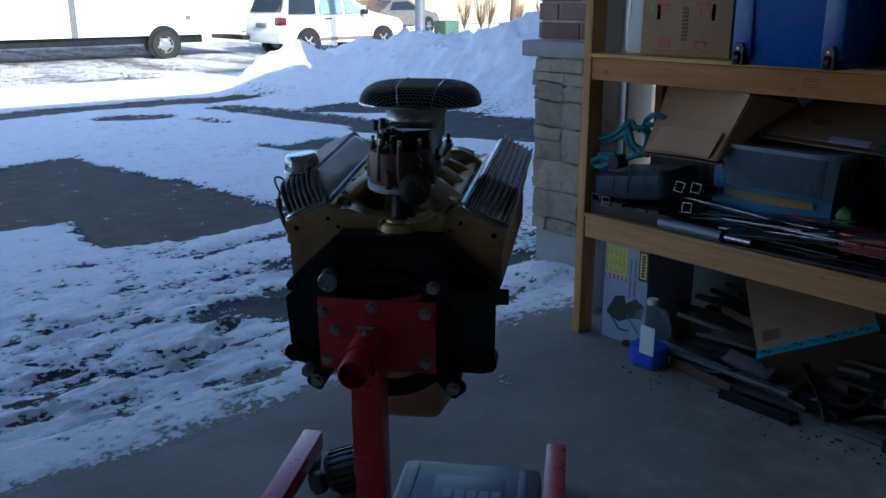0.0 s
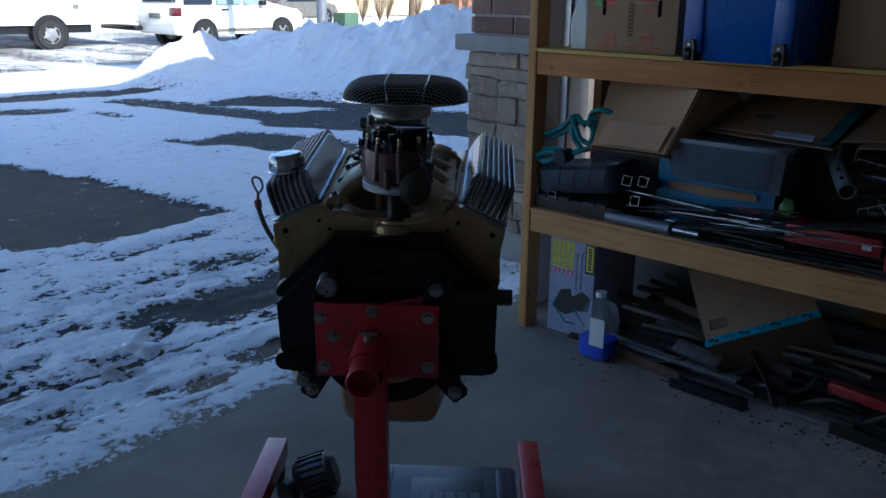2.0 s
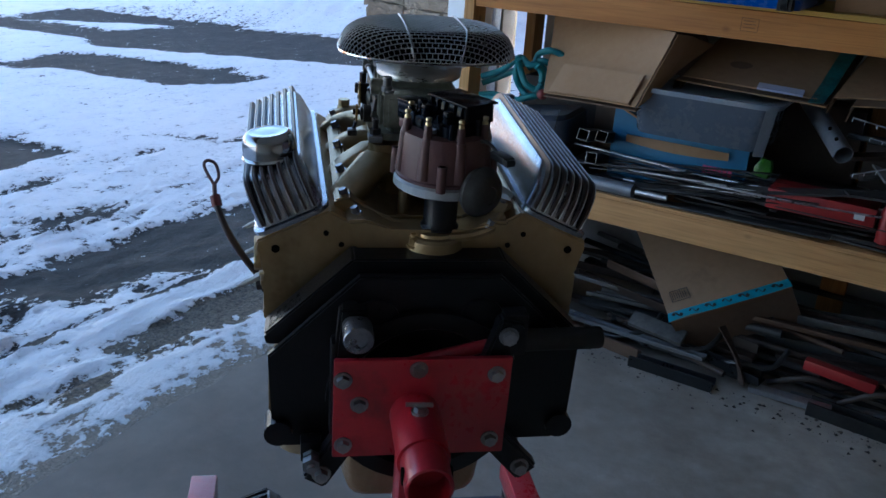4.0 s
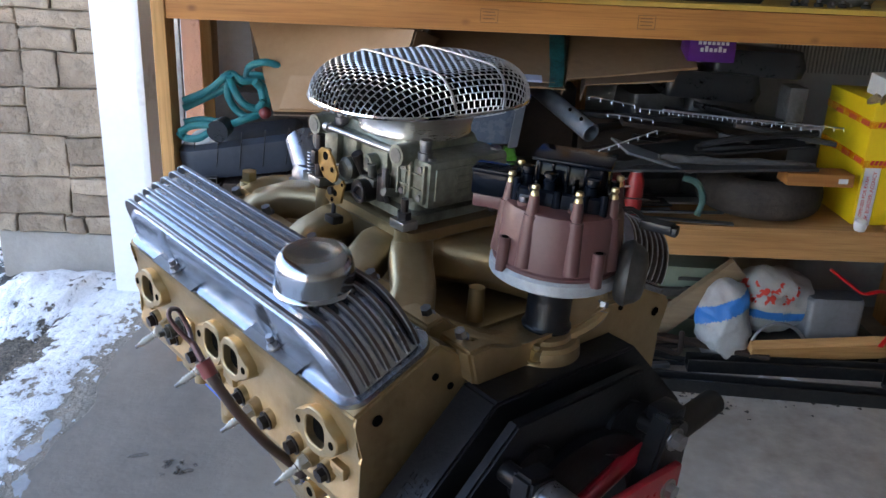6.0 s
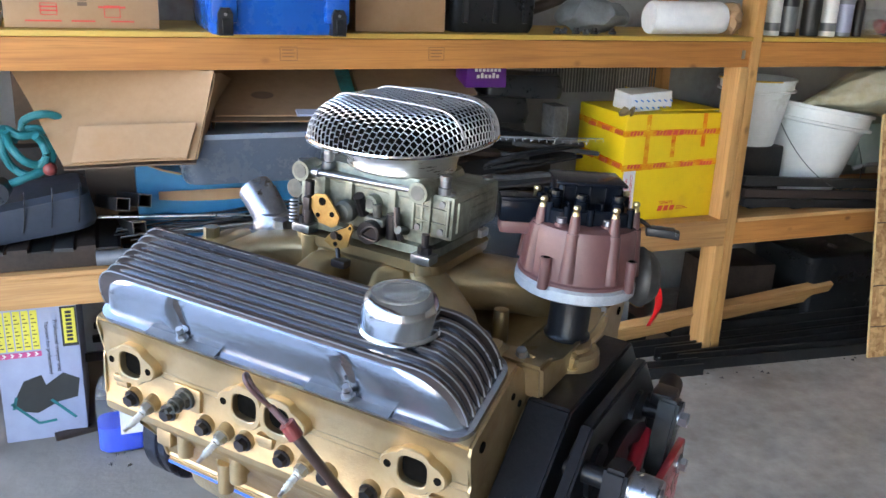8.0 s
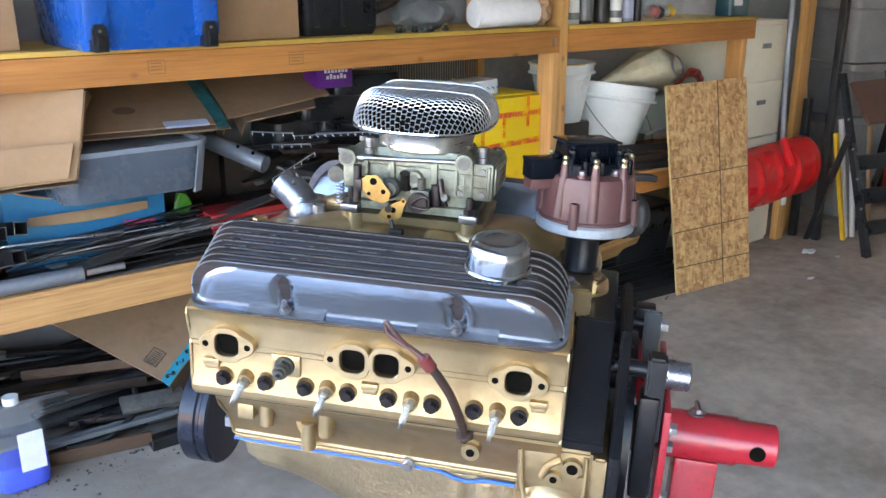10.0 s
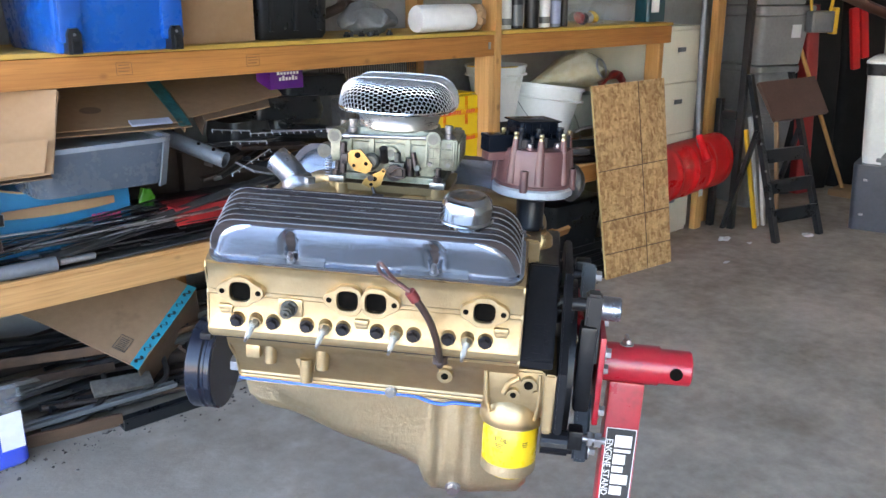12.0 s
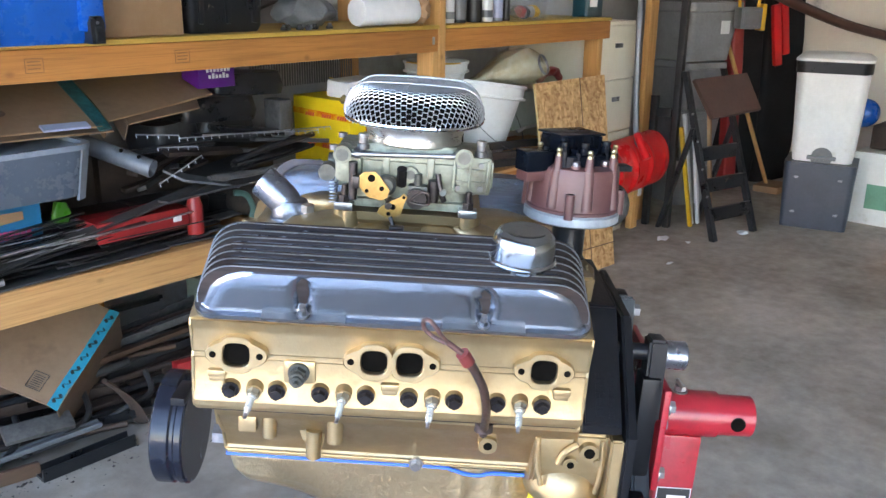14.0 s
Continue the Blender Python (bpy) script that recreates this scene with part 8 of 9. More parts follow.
dl = root("delivery_carton", "brown delivery carton with cyan printed tape lying tipped", "box")
DL_C, DL_U, DL_V = Vector((-1.43, 2.905, .168)), Vector((.275, .170, .130)), Vector((-.41, .49, .282))
panel([DL_C, DL_C + DL_U * 1.2, DL_C + DL_U * 1.2 + DL_V * .40, DL_C + DL_V * .93], .006, CARDBOARD_MID, "face", "", parent=dl)
DL_N = DL_U.cross(DL_V).normalized() * (1 if DL_U.cross(DL_V).y < 0 else -1)
panel([DL_C + DL_N * .004 - DL_U * .02, DL_C + DL_U * 1.21 + DL_N * .004, DL_C + DL_U * 1.2 + DL_V * .05 + DL_N * .005, DL_C + DL_V * .05 + DL_N * .005], .002, CYAN_TAPE, "tape", "", parent=dl)
# the side turned down takes the darker copy, its shade painted in
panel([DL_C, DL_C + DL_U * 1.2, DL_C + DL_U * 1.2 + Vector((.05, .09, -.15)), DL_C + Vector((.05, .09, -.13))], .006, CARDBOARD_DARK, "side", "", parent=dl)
for k in range(7):
    c = DL_C + DL_U * (.08 + .165 * k) + DL_V * .025 + DL_N * .0095
    part("printed_swirl", add_tube(B(), [c - DL_U * .04, c + DL_V * .012 - DL_U * .01, c - DL_V * .012 + DL_U * .02, c + DL_U * .05], .003 if k % 2 else .0055, 6, 3, flat=.3), INK, dl)
for k in range(7):
    c = DL_C + DL_U * (.10 + .022 * k) + DL_V * .115 + DL_N * .0085
    part("printed_bar", add_tube(B(), [c, c + DL_V * .045], .0011, 5, 1), INK, dl)
for a, b in (((.085, .105), (.265, .105)), ((.085, .170), (.265, .170)), ((.085, .105), (.085, .170)), ((.265, .105), (.265, .170))):
    part("printed_frame", add_tube(B(), [DL_C + DL_U * a[0] + DL_V * a[1] + DL_N * .0085, DL_C + DL_U * b[0] + DL_V * b[1] + DL_N * .0085], .0011, 5, 1), INK, dl)
# heap of bars, rails and pipes on the floor
for k in range(84):
    L = rng.uniform(.30, .85)
    x = rng.uniform(-1.72, -.65)
    lay = k // 13
    y = 2.93 + .055 * lay * .8 + rng.uniform(0, .30)
    m = pose(x, y, .016 + lay * .030, rng.uniform(-20, 20), rng.uniform(-4, 4), rng.uniform(-22, 16))
    bm = B()
    if k % 5 == 0:
        add_cyl(bm, m @ Vector((-L / 2, 0, 0)), m @ Vector((L / 2, 0, 0)), rng.uniform(.008, .016), n=12)
    elif k % 5 == 1:
        add_box(bm, (-L / 2, -.022, -.004), (L / 2, .022, .0), m, bevel=.001)
        add_box(bm, (-L / 2, -.022, -.004), (L / 2, -.018, .03), m, bevel=.001)
    else:
        w = rng.uniform(.007, .020)
        add_box(bm, (-L / 2, -w, -.008), (L / 2, w, .008), m, bevel=.002)
    ma = rng.choice(STRIP_MATS + STRIP_MATS + [OLD_WOOD, SCRAP_BROWN, SCRAP_BROWN, SCRAP_GREY] + ([GALV, RED_DARK] if k % 6 == 0 else []))
    thing("scrap_bar", bm, ma, "dusty length of scrap metal on the floor", "scrap bar", "heap of scrap bars")
for p, q2, h, d, ma, label in (((-1.82, 2.925, 0), (-1.515, 2.870, 0), .045, .030, OLD_WOOD, "rusty brown steel angle bar"), ((-1.53, 2.820, 0), (-1.24, 2.815, 0), .040, .060, BLACK_PLASTIC, "black ribbed plastic channel"), ((-1.84, 2.945, .048), (-1.30, 2.90, .060), .016, .040, GREY_PLASTIC, "grey moulded side trim")):
    p, q2 = Vector(p), Vector(q2)
    m = frame_of(p, q2 - p, (0, 0, 1))
    L = (q2 - p).length
    bm = B()
    add_prism(bm, [(0, 0), (h, 0), (h, -.008), (.008, -.008), (.008, -d + .006), (h * .8, -d + .006), (h * .8, -d), (0, -d)], 0, 0, L, m)
    bmesh.ops.bevel(bm, geom=list(bm.edges), offset=.002, segments=1, affect="EDGES")
    thing("channel_bar", jitter(bm, .002, 9), ma, label, "bar", "bars before the heap")
bm = B()
add_box(bm, (-.11, -.02, -.018), (.11, .02, .018), pose(-.885, 2.965, .128, 0, 3, -4), bevel=.005)
thing("scrap_bar", bm, RED_DARK, "short red painted bar on the scrap heap", "scrap bar", "heap of scrap bars")
bm = B()
add_box(bm, (-.13, -.015, -.012), (.13, .015, .012), pose(-1.01, 2.905, .024, 20, -4, -6), bevel=.003)
thing("scrap_bar", bm, BRIGHT_STRIP, "pale bright metal bar on the floor", "scrap bar", "heap of scrap bars")
bm = B()
add_tube(bm, [(-1.265, 2.93, .195), (-1.225, 2.915, .150), (-1.185, 2.91, .085), (-1.165, 2.91, .02)], .026, 8, 6, flat=.3)
thing("curved_moulding", bm, SCRAP_BROWN, "curved dusty brown moulding propped on the heap", "car part")
bm = B()
add_box(bm, (-.10, -.03, -.010), (.10, .03, .010), pose(-1.48, 2.935, .118, 30, 4, -5), bevel=.004)
thing("scrap_bar", bm, SCRAP_GREY, "pale grey broken plate on the scrap heap", "scrap bar", "heap of scrap bars")
for k in range(5):
    bm = B()
    x = -1.75 + k * .22
    add_tube(bm, [(x, 2.96, .03), (x + .12, 2.94, .035 + .02 * k), (x + .22, 2.97, .08), (x + .25, 3.05, .12)], .010, 10, 5)
    thing("bent_pipe", bm, rng.choice(STRIP_MATS[:3]), "bent dark exhaust pipe", "pipe", "bent pipes")
for k, (x0, x1, yy, z0) in enumerate(((-.95, .16, 2.852, 0), (.10, 1.05, 2.80, 0), (.05, 1.3, 2.90, .0), (-.6, 1.2, 2.99, .0), (.2, 1.45, 3.05, .03))):
    bm = B()
    m = pose((x0 + x1) / 2, yy, z0, 0, 0, -5.5 if k < 2 else -2)
    L = x1 - x0
    add_prism(bm, [(-.03, 0), (.022, 0), (.022, .050), (.014, .050), (.014, .008), (-.022, .008), (-.022, .045), (-.03, .045)], 0, -L / 2, L / 2, m)
    thing("steel_rail", bm, STRIP_MATS[0], "long black steel channel rail on the floor", "rail", "rails on the floor")
bm = B()
add_box(bm, (-.66, -.019, -.045), (.70, .019, .045), pose(.275, 3.040, .115, 30, -4.8, 0), bevel=.003)
thing("loose_stud", bm, WOOD_PALE, "loose softwood stud lying tilted", "plank")
bm = B()
add_box(bm, (.20, 2.905, 0), (.47, 2.985, .019), bevel=.002)
thing("wood_offcut", bm, WOOD_X, "flat softwood offcut on the floor", "offcut")
bm = B()
add_box(bm, (-.215, -.019, -.038), (.215, .019, .038), pose(-.588, 3.135, .195, 0, -42.5, 0), bevel=.004)
thing("wood_offcut", bm, GREY_LUMBER, "weathered grey board leaning behind the sack", "offcut")
bm = B()
add_box(bm, (-.66, 3.26, 0), (-.38, 3.40, .285), bevel=.006)
crate = thing("printed_carton", jitter(bm, .006, 9), material("pale_green_carton_card", (0.22, 0.27, 0.21), (0.16, 0.19, 0.15), 0.7, 0, 20, 0.1), "grey-green printed carton behind the sack", "box")
for k in range(3):
    part("printed_bar", add_box(B(), (-.60 + .03 * k, 3.250, .235 - .035 * k), (-.46, 3.2525, .248 - .035 * k), pose(0, 0, 0)), INK, crate)
bm = B()
hoop = pose(-.272, 3.066, .070, 80, 0, 0)
add_tube(bm, [hoop @ Vector((.095 * math.cos(a), .085 * math.sin(a), 0)) for a in [2 * math.pi * k / 24 for k in range(25)]], .006, 8, 1)
thing("metal_hoop", bm, BRIGHT_STRIP, "thin bright metal hoop leaning on the sack", "hoop")


def crumpled_sack(grow, c, size, floor_z):
    """A slumped sack with deep folds; grow lifts a printed layer off it."""
    b = B()
    c = Vector(c)
    bmesh.ops.create_icosphere(b, subdivisions=5, radius=.1, matrix=Matrix.Translation(c) @ Matrix.Diagonal((*size, 1)))
    for v in b.verts:
        k = abs(noise.noise(v.co * 8)) * .040 + abs(noise.noise(v.co * 19 + Vector((3, 1, 7)))) * .014
        v.co -= (v.co - c).normalized() * (k - grow)
        v.co += noise.noise_vector(v.co * 6) * .03
        v.co.z = max(v.co.z, floor_z)
    return b


SACK = ((-.300, 3.175, .200), (1.65, .95, 1.45), .096)
FOLD = ((-.470, 3.10, .150), (1.0, .85, 1.65), .004)
bag = thing("paper_sack", crumpled_sack(0, *SACK), PAPER_DULL, "crumpled white sack with blue and red print", "sack")
part("folded_end", crumpled_sack(0, *FOLD), PAPER_DULL, bag)


def printed(lobe, ma, name, keep):
    b = crumpled_sack(.0016, *lobe)
    bmesh.ops.delete(b, geom=[f for f in b.faces if not keep(f.calc_center_median())], context="FACES")
    part(name, b, ma, bag)


printed(SACK, BAG_BLUE, "blue_band", lambda q: .170 < q.z + .10 * (q.x + .37) < .205)
printed(FOLD, BAG_BLUE, "blue_band", lambda q: .185 < q.z - .5 * (q.x + .47) < .245)
printed(SACK, RED_INK, "red_script", lambda q: .230 < q.z < .30 and -.42 < q.x < -.22 and noise.noise(q * 46) > .15)
bm = B()
add_rounded_stack(bm, [(0, .195, .1, .02), (.148, .195, .1, .02), (.158, .18, .09, .02)], pose(-.085, 3.125, .095))
thing("tin_can", bm, GALV, "dull grey rectangular metal tin", "tin")
bm = B()
add_box(bm, (-.40, 3.07, 0), (.1, 3.25, .094), bevel=.01)
thing("dark_crate", bm, STRIP_MATS[0], "low dark crate under the sack", "crate")
bm = B()
add_tube(bm, [(-.18, 2.99, .40), (-.12, 2.965, .36), (-.07, 2.96, .33), (.0, 2.97, .335), (.05, 2.97, .29), (.07, 2.98, .20), (.05, 3.0, .12)], .014, 8, 6, flat=.4)
thing("red_strap", bm, RED_PLASTIC, "bright red webbing strap", "strap")
for k in range(40):
    bm = B()
    x = rng.uniform(-.55, 1.3) if k < 26 else rng.uniform(-.52, -.12)
    s = rng.uniform(.008, .022) if k < 26 else rng.uniform(.012, .030)
    bmesh.ops.create_icosphere(bm, subdivisions=1, radius=s, matrix=pose(x, 2.83 + rng.uniform(0, .12) - .06 * (x > .4), .006) @ Matrix.Diagonal((1.4, 1, .3, 1)))
    thing("paper_scrap", jitter(bm, s * .5, 60), rng.choice((PAPER, PAPER, CARDBOARD, CLOTH_GREY)), "torn scrap on the floor", "scrap", "scraps on the floor", smooth=False)
bm = B()
add_rounded_stack(bm, [(0, .36, .32, .03), (.30, .42, .38, .04)], pose(1.05, 3.2, 0))
tote = thing("tote_bin", bm, BLACK_PLASTIC, "black plastic tote under the lumber shelf", "storage bin")
bm = B()
add_rounded_stack(bm, [(.302, .44, .40, .04), (.325, .44, .40, .04), (.332, .42, .38, .04)], pose(1.05, 3.2, 0))
part("lid", bm, BLACK_PLASTIC, tote)
# cardboard in a near-black brown, the shade under the shelf painted in
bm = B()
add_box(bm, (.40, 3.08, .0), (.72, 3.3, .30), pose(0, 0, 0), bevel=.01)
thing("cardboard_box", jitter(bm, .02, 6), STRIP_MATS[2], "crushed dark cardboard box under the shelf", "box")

# OSB sheet leaning on the shelf, cut lines scored in it
osb = root("osb_sheet", "flake board sheet with pencilled cut lines leaning on the shelf", "board")
A, Bq, C, Dq = Vector((.905, 2.705, 0)), Vector((1.405, 2.66, 0)), Vector((1.515, 2.895, .945)), Vector((.965, 2.905, .945))
n = (Bq - A).cross(Dq - A).normalized()
C -= n * (C - A).dot(n)
n *= .012
bm = B()
add_loft(bm, [[p for p in (A, Bq, C, Dq)], [p - n for p in (A, Bq, C, Dq)]])
part("sheet", bm, OSB, osb, smooth=False)
for u0, v0, u1, v1 in ((0, .30, 1, .30), (0, .56, 1, .56), (.62, 0, .62, 1), (.0, .13, 1, .12)):
    def onb(u, v):
        return (A * (1 - u) + Bq * u) * (1 - v) + (Dq * (1 - u) + C * u) * v
    bm = B()
    add_tube(bm, [onb(u0 + (u1 - u0) * k / 12, v0 + (v1 - v0) * k / 12) + n * .08 for k in range(13)], .0024, 5, 1)
    part("cut_line", bm, OLD_WOOD, osb)
bm = B()
add_loft(bm, [[A + n * .0, A - n, A - n + (Bq - A).normalized() * -.0012, A + (Bq - A).normalized() * -.0012], [Dq, Dq - n, Dq - n + (C - Dq).normalized() * -.0012, Dq + (C - Dq).normalized() * -.0012]])
part("sawn_edge", bm, OSB_EDGE, osb)

# filing cabinet
cab = root("filing_cabinet", "putty coloured steel filing cabinet", "filing cabinet", (1.845, 3.30, 0))
part("shell", add_box(B(), (-.19, -.31, 0), (.19, .28, 1.205), bevel=.004), BEIGE_STEEL, cab)
for k in range(4):
    z0 = .03 + k * .29
    dr = part("drawer", add_box(B(), (-.18, -.326, z0), (.18, -.3105, z0 + .282), bevel=.004), BEIGE_STEEL, cab)
    part("pull", add_box(B(), (-.045, -.333, z0 + .165), (.03, -.3262, z0 + .19), bevel=.003), WORN_CHROME, dr)
# shovel hanging before it
sh = root("snow_shovel", "red plastic snow shovel with a grey handle", "shovel")
bm = B()
cols, rows = 90, 14
loops = []
for i in range(cols + 1):
    u = i / cols
    x = 1.27 + .93 * u
    rib = .026 * max(0, math.sin(u * math.pi * 11)) ** 3 * min(1, 6 * u, 6 * (1 - u))
    row = []
    for j in range(rows + 1):
        v = j / rows
        a = radians(-80 + 176 * v)
        row.append((x, 2.92 - (.165 + rib * (1 - v * .3)) * math.cos(a) * .75, .405 + .160 * math.sin(a) + .035 * u - .02))
    for j in range(rows, -1, -1):
        x0, y0, z0 = row[j]
        row.append((x0, y0 + .006, z0))
    loops.append(row)
add_loft(bm, loops)
part("scoop", bm, RED_PLASTIC, sh)
bm = B()
add_tube(bm, [(1.89, 2.82, .43), (1.90, 2.85, .55), (1.915, 2.88, .70), (1.95, 2.92, 1.2), (1.985, 2.935, 1.75)], .0165, 14, 4)
part("handle", bm, GALV, sh)
part("socket", add_cyl(B(), (1.885, 2.775, .47), (1.905, 2.86, .60), .026, .02, 16), RED_PLASTIC, sh)
part("price_label", add_box(B(), (1.80, 2.768, .275), (1.84, 2.7695, .315), pose(0, 0, 0)), PAPER, sh)

# stack of grey totes, steel frame, folding stool, broom, pedal bin and boxes
for k, z0 in enumerate((0, .312, .624, .936, 1.305)):
    bm = B()
    add_rounded_stack(bm, [(0, .36, .42, .04), (.24, .42, .48, .045), (.25, .45, .51, .05), (.285, .45, .51, .05), (.287, .40, .46, .05)] if k < 3 else [(0, .42, .48, .05), (.28, .49, .56, .05), (.29, .53, .60, .05), (.34, .53, .60, .05), (.342, .46, .5, .05)], pose(2.97, 3.12, z0, 0, 0, -22) @ Matrix.Diagonal((.82 if k > 2 else .74, .88, 1.06, 1)))
    t = thing("grey_tote", bm, TOTE_GREY, "stacked grey plastic tote", "storage bin", "stack of grey totes")
    if k == 3:
        part("label", add_box(B(), (-.02, -.292, .17), (.05, -.288, .25), pose(3.0, 3.12, .936, 0, 0, -22)), PAPER, t)
fr = root("tube_rack", "black steel tube rack leaning on the wall", "rack")
for x, y in ((2.225, 2.93), (2.245, 2.80)):
    part("upright", add_box(B(), (x - .019, y - .019, 0), (x + .019, y + .019, 1.9 if y < 2.9 else .78), bevel=.003), STRIP_MATS[0], fr)
part("rung", add_box(B(), (2.218, 2.82, .66), (2.252, 2.91, .71), bevel=.002), STRIP_MATS[0], fr)
bm = B()
add_box(bm, (2.06, 2.935, 0), (2.13, 2.975, .42), bevel=.003)
thing("wood_offcut", bm, WOOD_Z, "upright softwood offcut leaning by the cabinet", "offcut")
st = root("folding_stool", "black folding step stool with a brown seat board", "stool")
for x, y, lean in ((2.16, 2.46, .07), (2.53, 2.38, .03)):
    bm = B()
    add_loft(bm, [[(x + dx, y + dy, 0) for dx, dy in ((-.024, -.016), (.024, -.016), (.024, .016), (-.024, .016))], [(x + lean + dx, y + .30 + dy, .93) for dx, dy in ((-.018, -.014), (.018, -.014), (.018, .014), (-.018, .014))]])
    part("leg", bm, BLACK_PLASTIC, st)
    bm = B()
    add_loft(bm, [[(x + .06 + dx, y + .38 + dy, 0) for dx, dy in ((-.016, -.012), (.016, -.012), (.016, .012), (-.016, .012))], [(x + lean * .5 + dx, y + .20 + dy, .62) for dx, dy in ((-.016, -.012), (.016, -.012), (.016, .012), (-.016, .012))]])
    part("leg", bm, BLACK_PLASTIC, st)
for z in (.14, .30, .47):
    f = z / .86
    bm = B()
    add_box(bm, (0, -.012, -.040), (.37, .012, .040), pose(2.16 + .07 * f, 2.46 + .30 * f, z, 0, 0, -14), bevel=.004)
    part("rung", bm, BLACK_PLASTIC, st)
panel([(2.17, 2.56, .68), (2.58, 2.45, .70), (2.60, 2.57, .90), (2.20, 2.70, .88)], .022, BROWN_PAD, "seat", "", parent=st)
for z in (.25, .40, .55, .70):
    f = z / .9
    part("rivet", add_cyl(B(), (2.14 + .07 * f, 2.444 + .30 * f, z), (2.14 + .07 * f, 2.436 + .30 * f, z - .002), .007, n=10), STEEL, st)
for k, (x, y, ma) in enumerate(((2.36, 2.70, YELLOW_PLASTIC), (2.42, 2.72, PAPER), (2.46, 2.70, PAPER), (2.55, 2.66, CARDBOARD))):
    bm = B()
    add_box(bm, (-.012, -.01, 0), (.012, .01, .62 + .06 * (k % 2)), pose(x, y, 0, -6, -10 + 3 * k, 0), bevel=.002)
    thing("garden_stake", bm, ma, "thin wooden stake leaning behind the stool", "stake", "stakes behind the stool")
bm = B()
add_cyl(bm, (3.66, 2.74, .02), (3.02, 2.90, 1.12), .014, n=12)
br = thing("broom", bm, WOOD_Z, "wooden broom handle leaning in the corner", "broom")
part("head", add_box(B(), (3.54, 2.62, 0), (3.78, 2.80, .05), bevel=.01), CARDBOARD, br)
bm = B()
add_rounded_stack(bm, [(0.02, .12, .10, .02), (.9, .12, .10, .02), (1.3, .10, .08, .02)], pose(3.42, 2.96, 0, 0, -3, -20))
thing("rolled_mat", jitter(bm, .01, 6), RED_DARK, "dark red rolled mat standing in the corner", "mat")
for x, y, w, z1 in ((3.30, 3.12, .34, 1.75), (3.66, 3.05, .36, 1.5), (4.02, 2.92, .34, 1.7)):
    bm = B()
    add_rounded_stack(bm, [(0.0, w, .16, .05), (.25, w * 1.05, .19, .06), (z1 * .6, w, .17, .06), (z1 * .9, w * .8, .14, .05), (z1, w * .4, .08, .03)], pose(x, y, 0, 0, 0, -20))
    thing("hanging_bag", jitter(bm, .03, 5, x), GARMENT_BLACK, "black garment bag hanging against the wall", "bag", "bags in the corner")
for x, z in ((3.78, .86), (3.90, .93)):
    bm = B()
    add_box(bm, (-.03, -.02, 0), (.03, .02, .42), pose(x, 2.82, z, 0, -10, -30), bevel=.012)
    thing("hanging_sled", bm, RED_PLASTIC, "narrow red plastic sled hanging on the wall", "sled", "red sleds")
ln = root("lantern", "yellow work lamp hanging on the wall", "lamp", (2.98, 2.74, 1.14), -40)
part("body", add_box(B(), (-.07, -.05, 0), (.07, .05, .13), bevel=.012), GREY_PLASTIC, ln)
part("bracket", add_box(B(), (.072, -.04, -.01), (.10, .04, .15), bevel=.008), YELLOW_PLASTIC, ln)
part("glass", add_box(B(), (-.055, -.056, .015), (.055, -.0505, .11), bevel=.004), GREY_PLASTIC, ln)
bm = B()
add_tube(bm, [(-.06, 0, .13), (-.06, 0, .24), (.06, 0, .24), (.06, 0, .13)], .01, 10, 5)
part("handle", bm, YELLOW_PLASTIC, ln)
pb = root("pedal_bin", "white pedal bin with a black bag rim on a black crate", "bin", (2.98, 2.18, .40), -76)
bm = B()
add_rounded_stack(bm, [(0, .33, .26, .05), (.05, .345, .27, .05), (.53, .40, .32, .06), (.535, .40, .32, .06)])
part("tub", bm, WHITE_PLASTIC, pb)
bm = B()
add_rounded_stack(bm, [(.520, .41, .33, .06), (.585, .415, .335, .06)])
part("bag_rim", jitter(bm, .006, 20), BLACK_PLASTIC, pb, "black bin bag rim")
bm = B()
add_rounded_stack(bm, [(.586, .42, .34, .06), (.60, .42, .34, .06), (.625, .36, .28, .06), (.632, .2, .16, .05)])
part("lid", bm, WHITE_PLASTIC, pb)
part("pedal", add_box(B(), (-.08, -.175, .02), (.08, -.12, .04), bevel=.006), GREY_PLASTIC, pb)
bm = B()
add_lathe(bm, [(.0, 0), (.06, 0), (.06, .012), (0, .014)], 28, pose(0, -.128, .03, 90, 0, 0))
part("pedal_arch", bm, GREY_PLASTIC, pb)
ct = root("plastic_crate", "black plastic crate under the bin", "crate", (2.98, 2.18, 0), -76)
bm = B()
add_rounded_stack(bm, [(0, .37, .34, .03), (.38, .40, .37, .04), (.399, .40, .37, .04)])
part("shell", bm, NAVY_PLASTIC, ct)
for x in (-.12, .12):
    for z in (.10, .31):
        part("latch", add_box(B(), (x - .012, -.191, z - .006), (x + .012, -.178, z + .006), bevel=.003), WORN_CHROME, ct)
wb = carton(3.16, 3.62, 1.62, 2.05, 0, .44, "white printed carton on the floor", WHITE_PLASTIC)
part("printed_patch", add_box(B(), (-.2315, -.05, .10), (-.2303, .12, .25)), material("green_print", (0.12, 0.3, 0.2), None, 0.5), wb)
bm = B()
add_box(bm, (3.25, 1.7, .44), (3.55, 2.0, .60), bevel=.02)
thing("cloth_pile", jitter(bm, .04, 8), STRIP_MATS[2], "pile of dark cloth and toys", "cloth")
bm = B()
bmesh.ops.create_icosphere(bm, subdivisions=3, radius=.09, matrix=pose(3.42, 2.1, .64))
thing("blue_ball", bm, BLUE_PLASTIC, "blue plastic ball on a cloth pile", "ball")
bm = B()
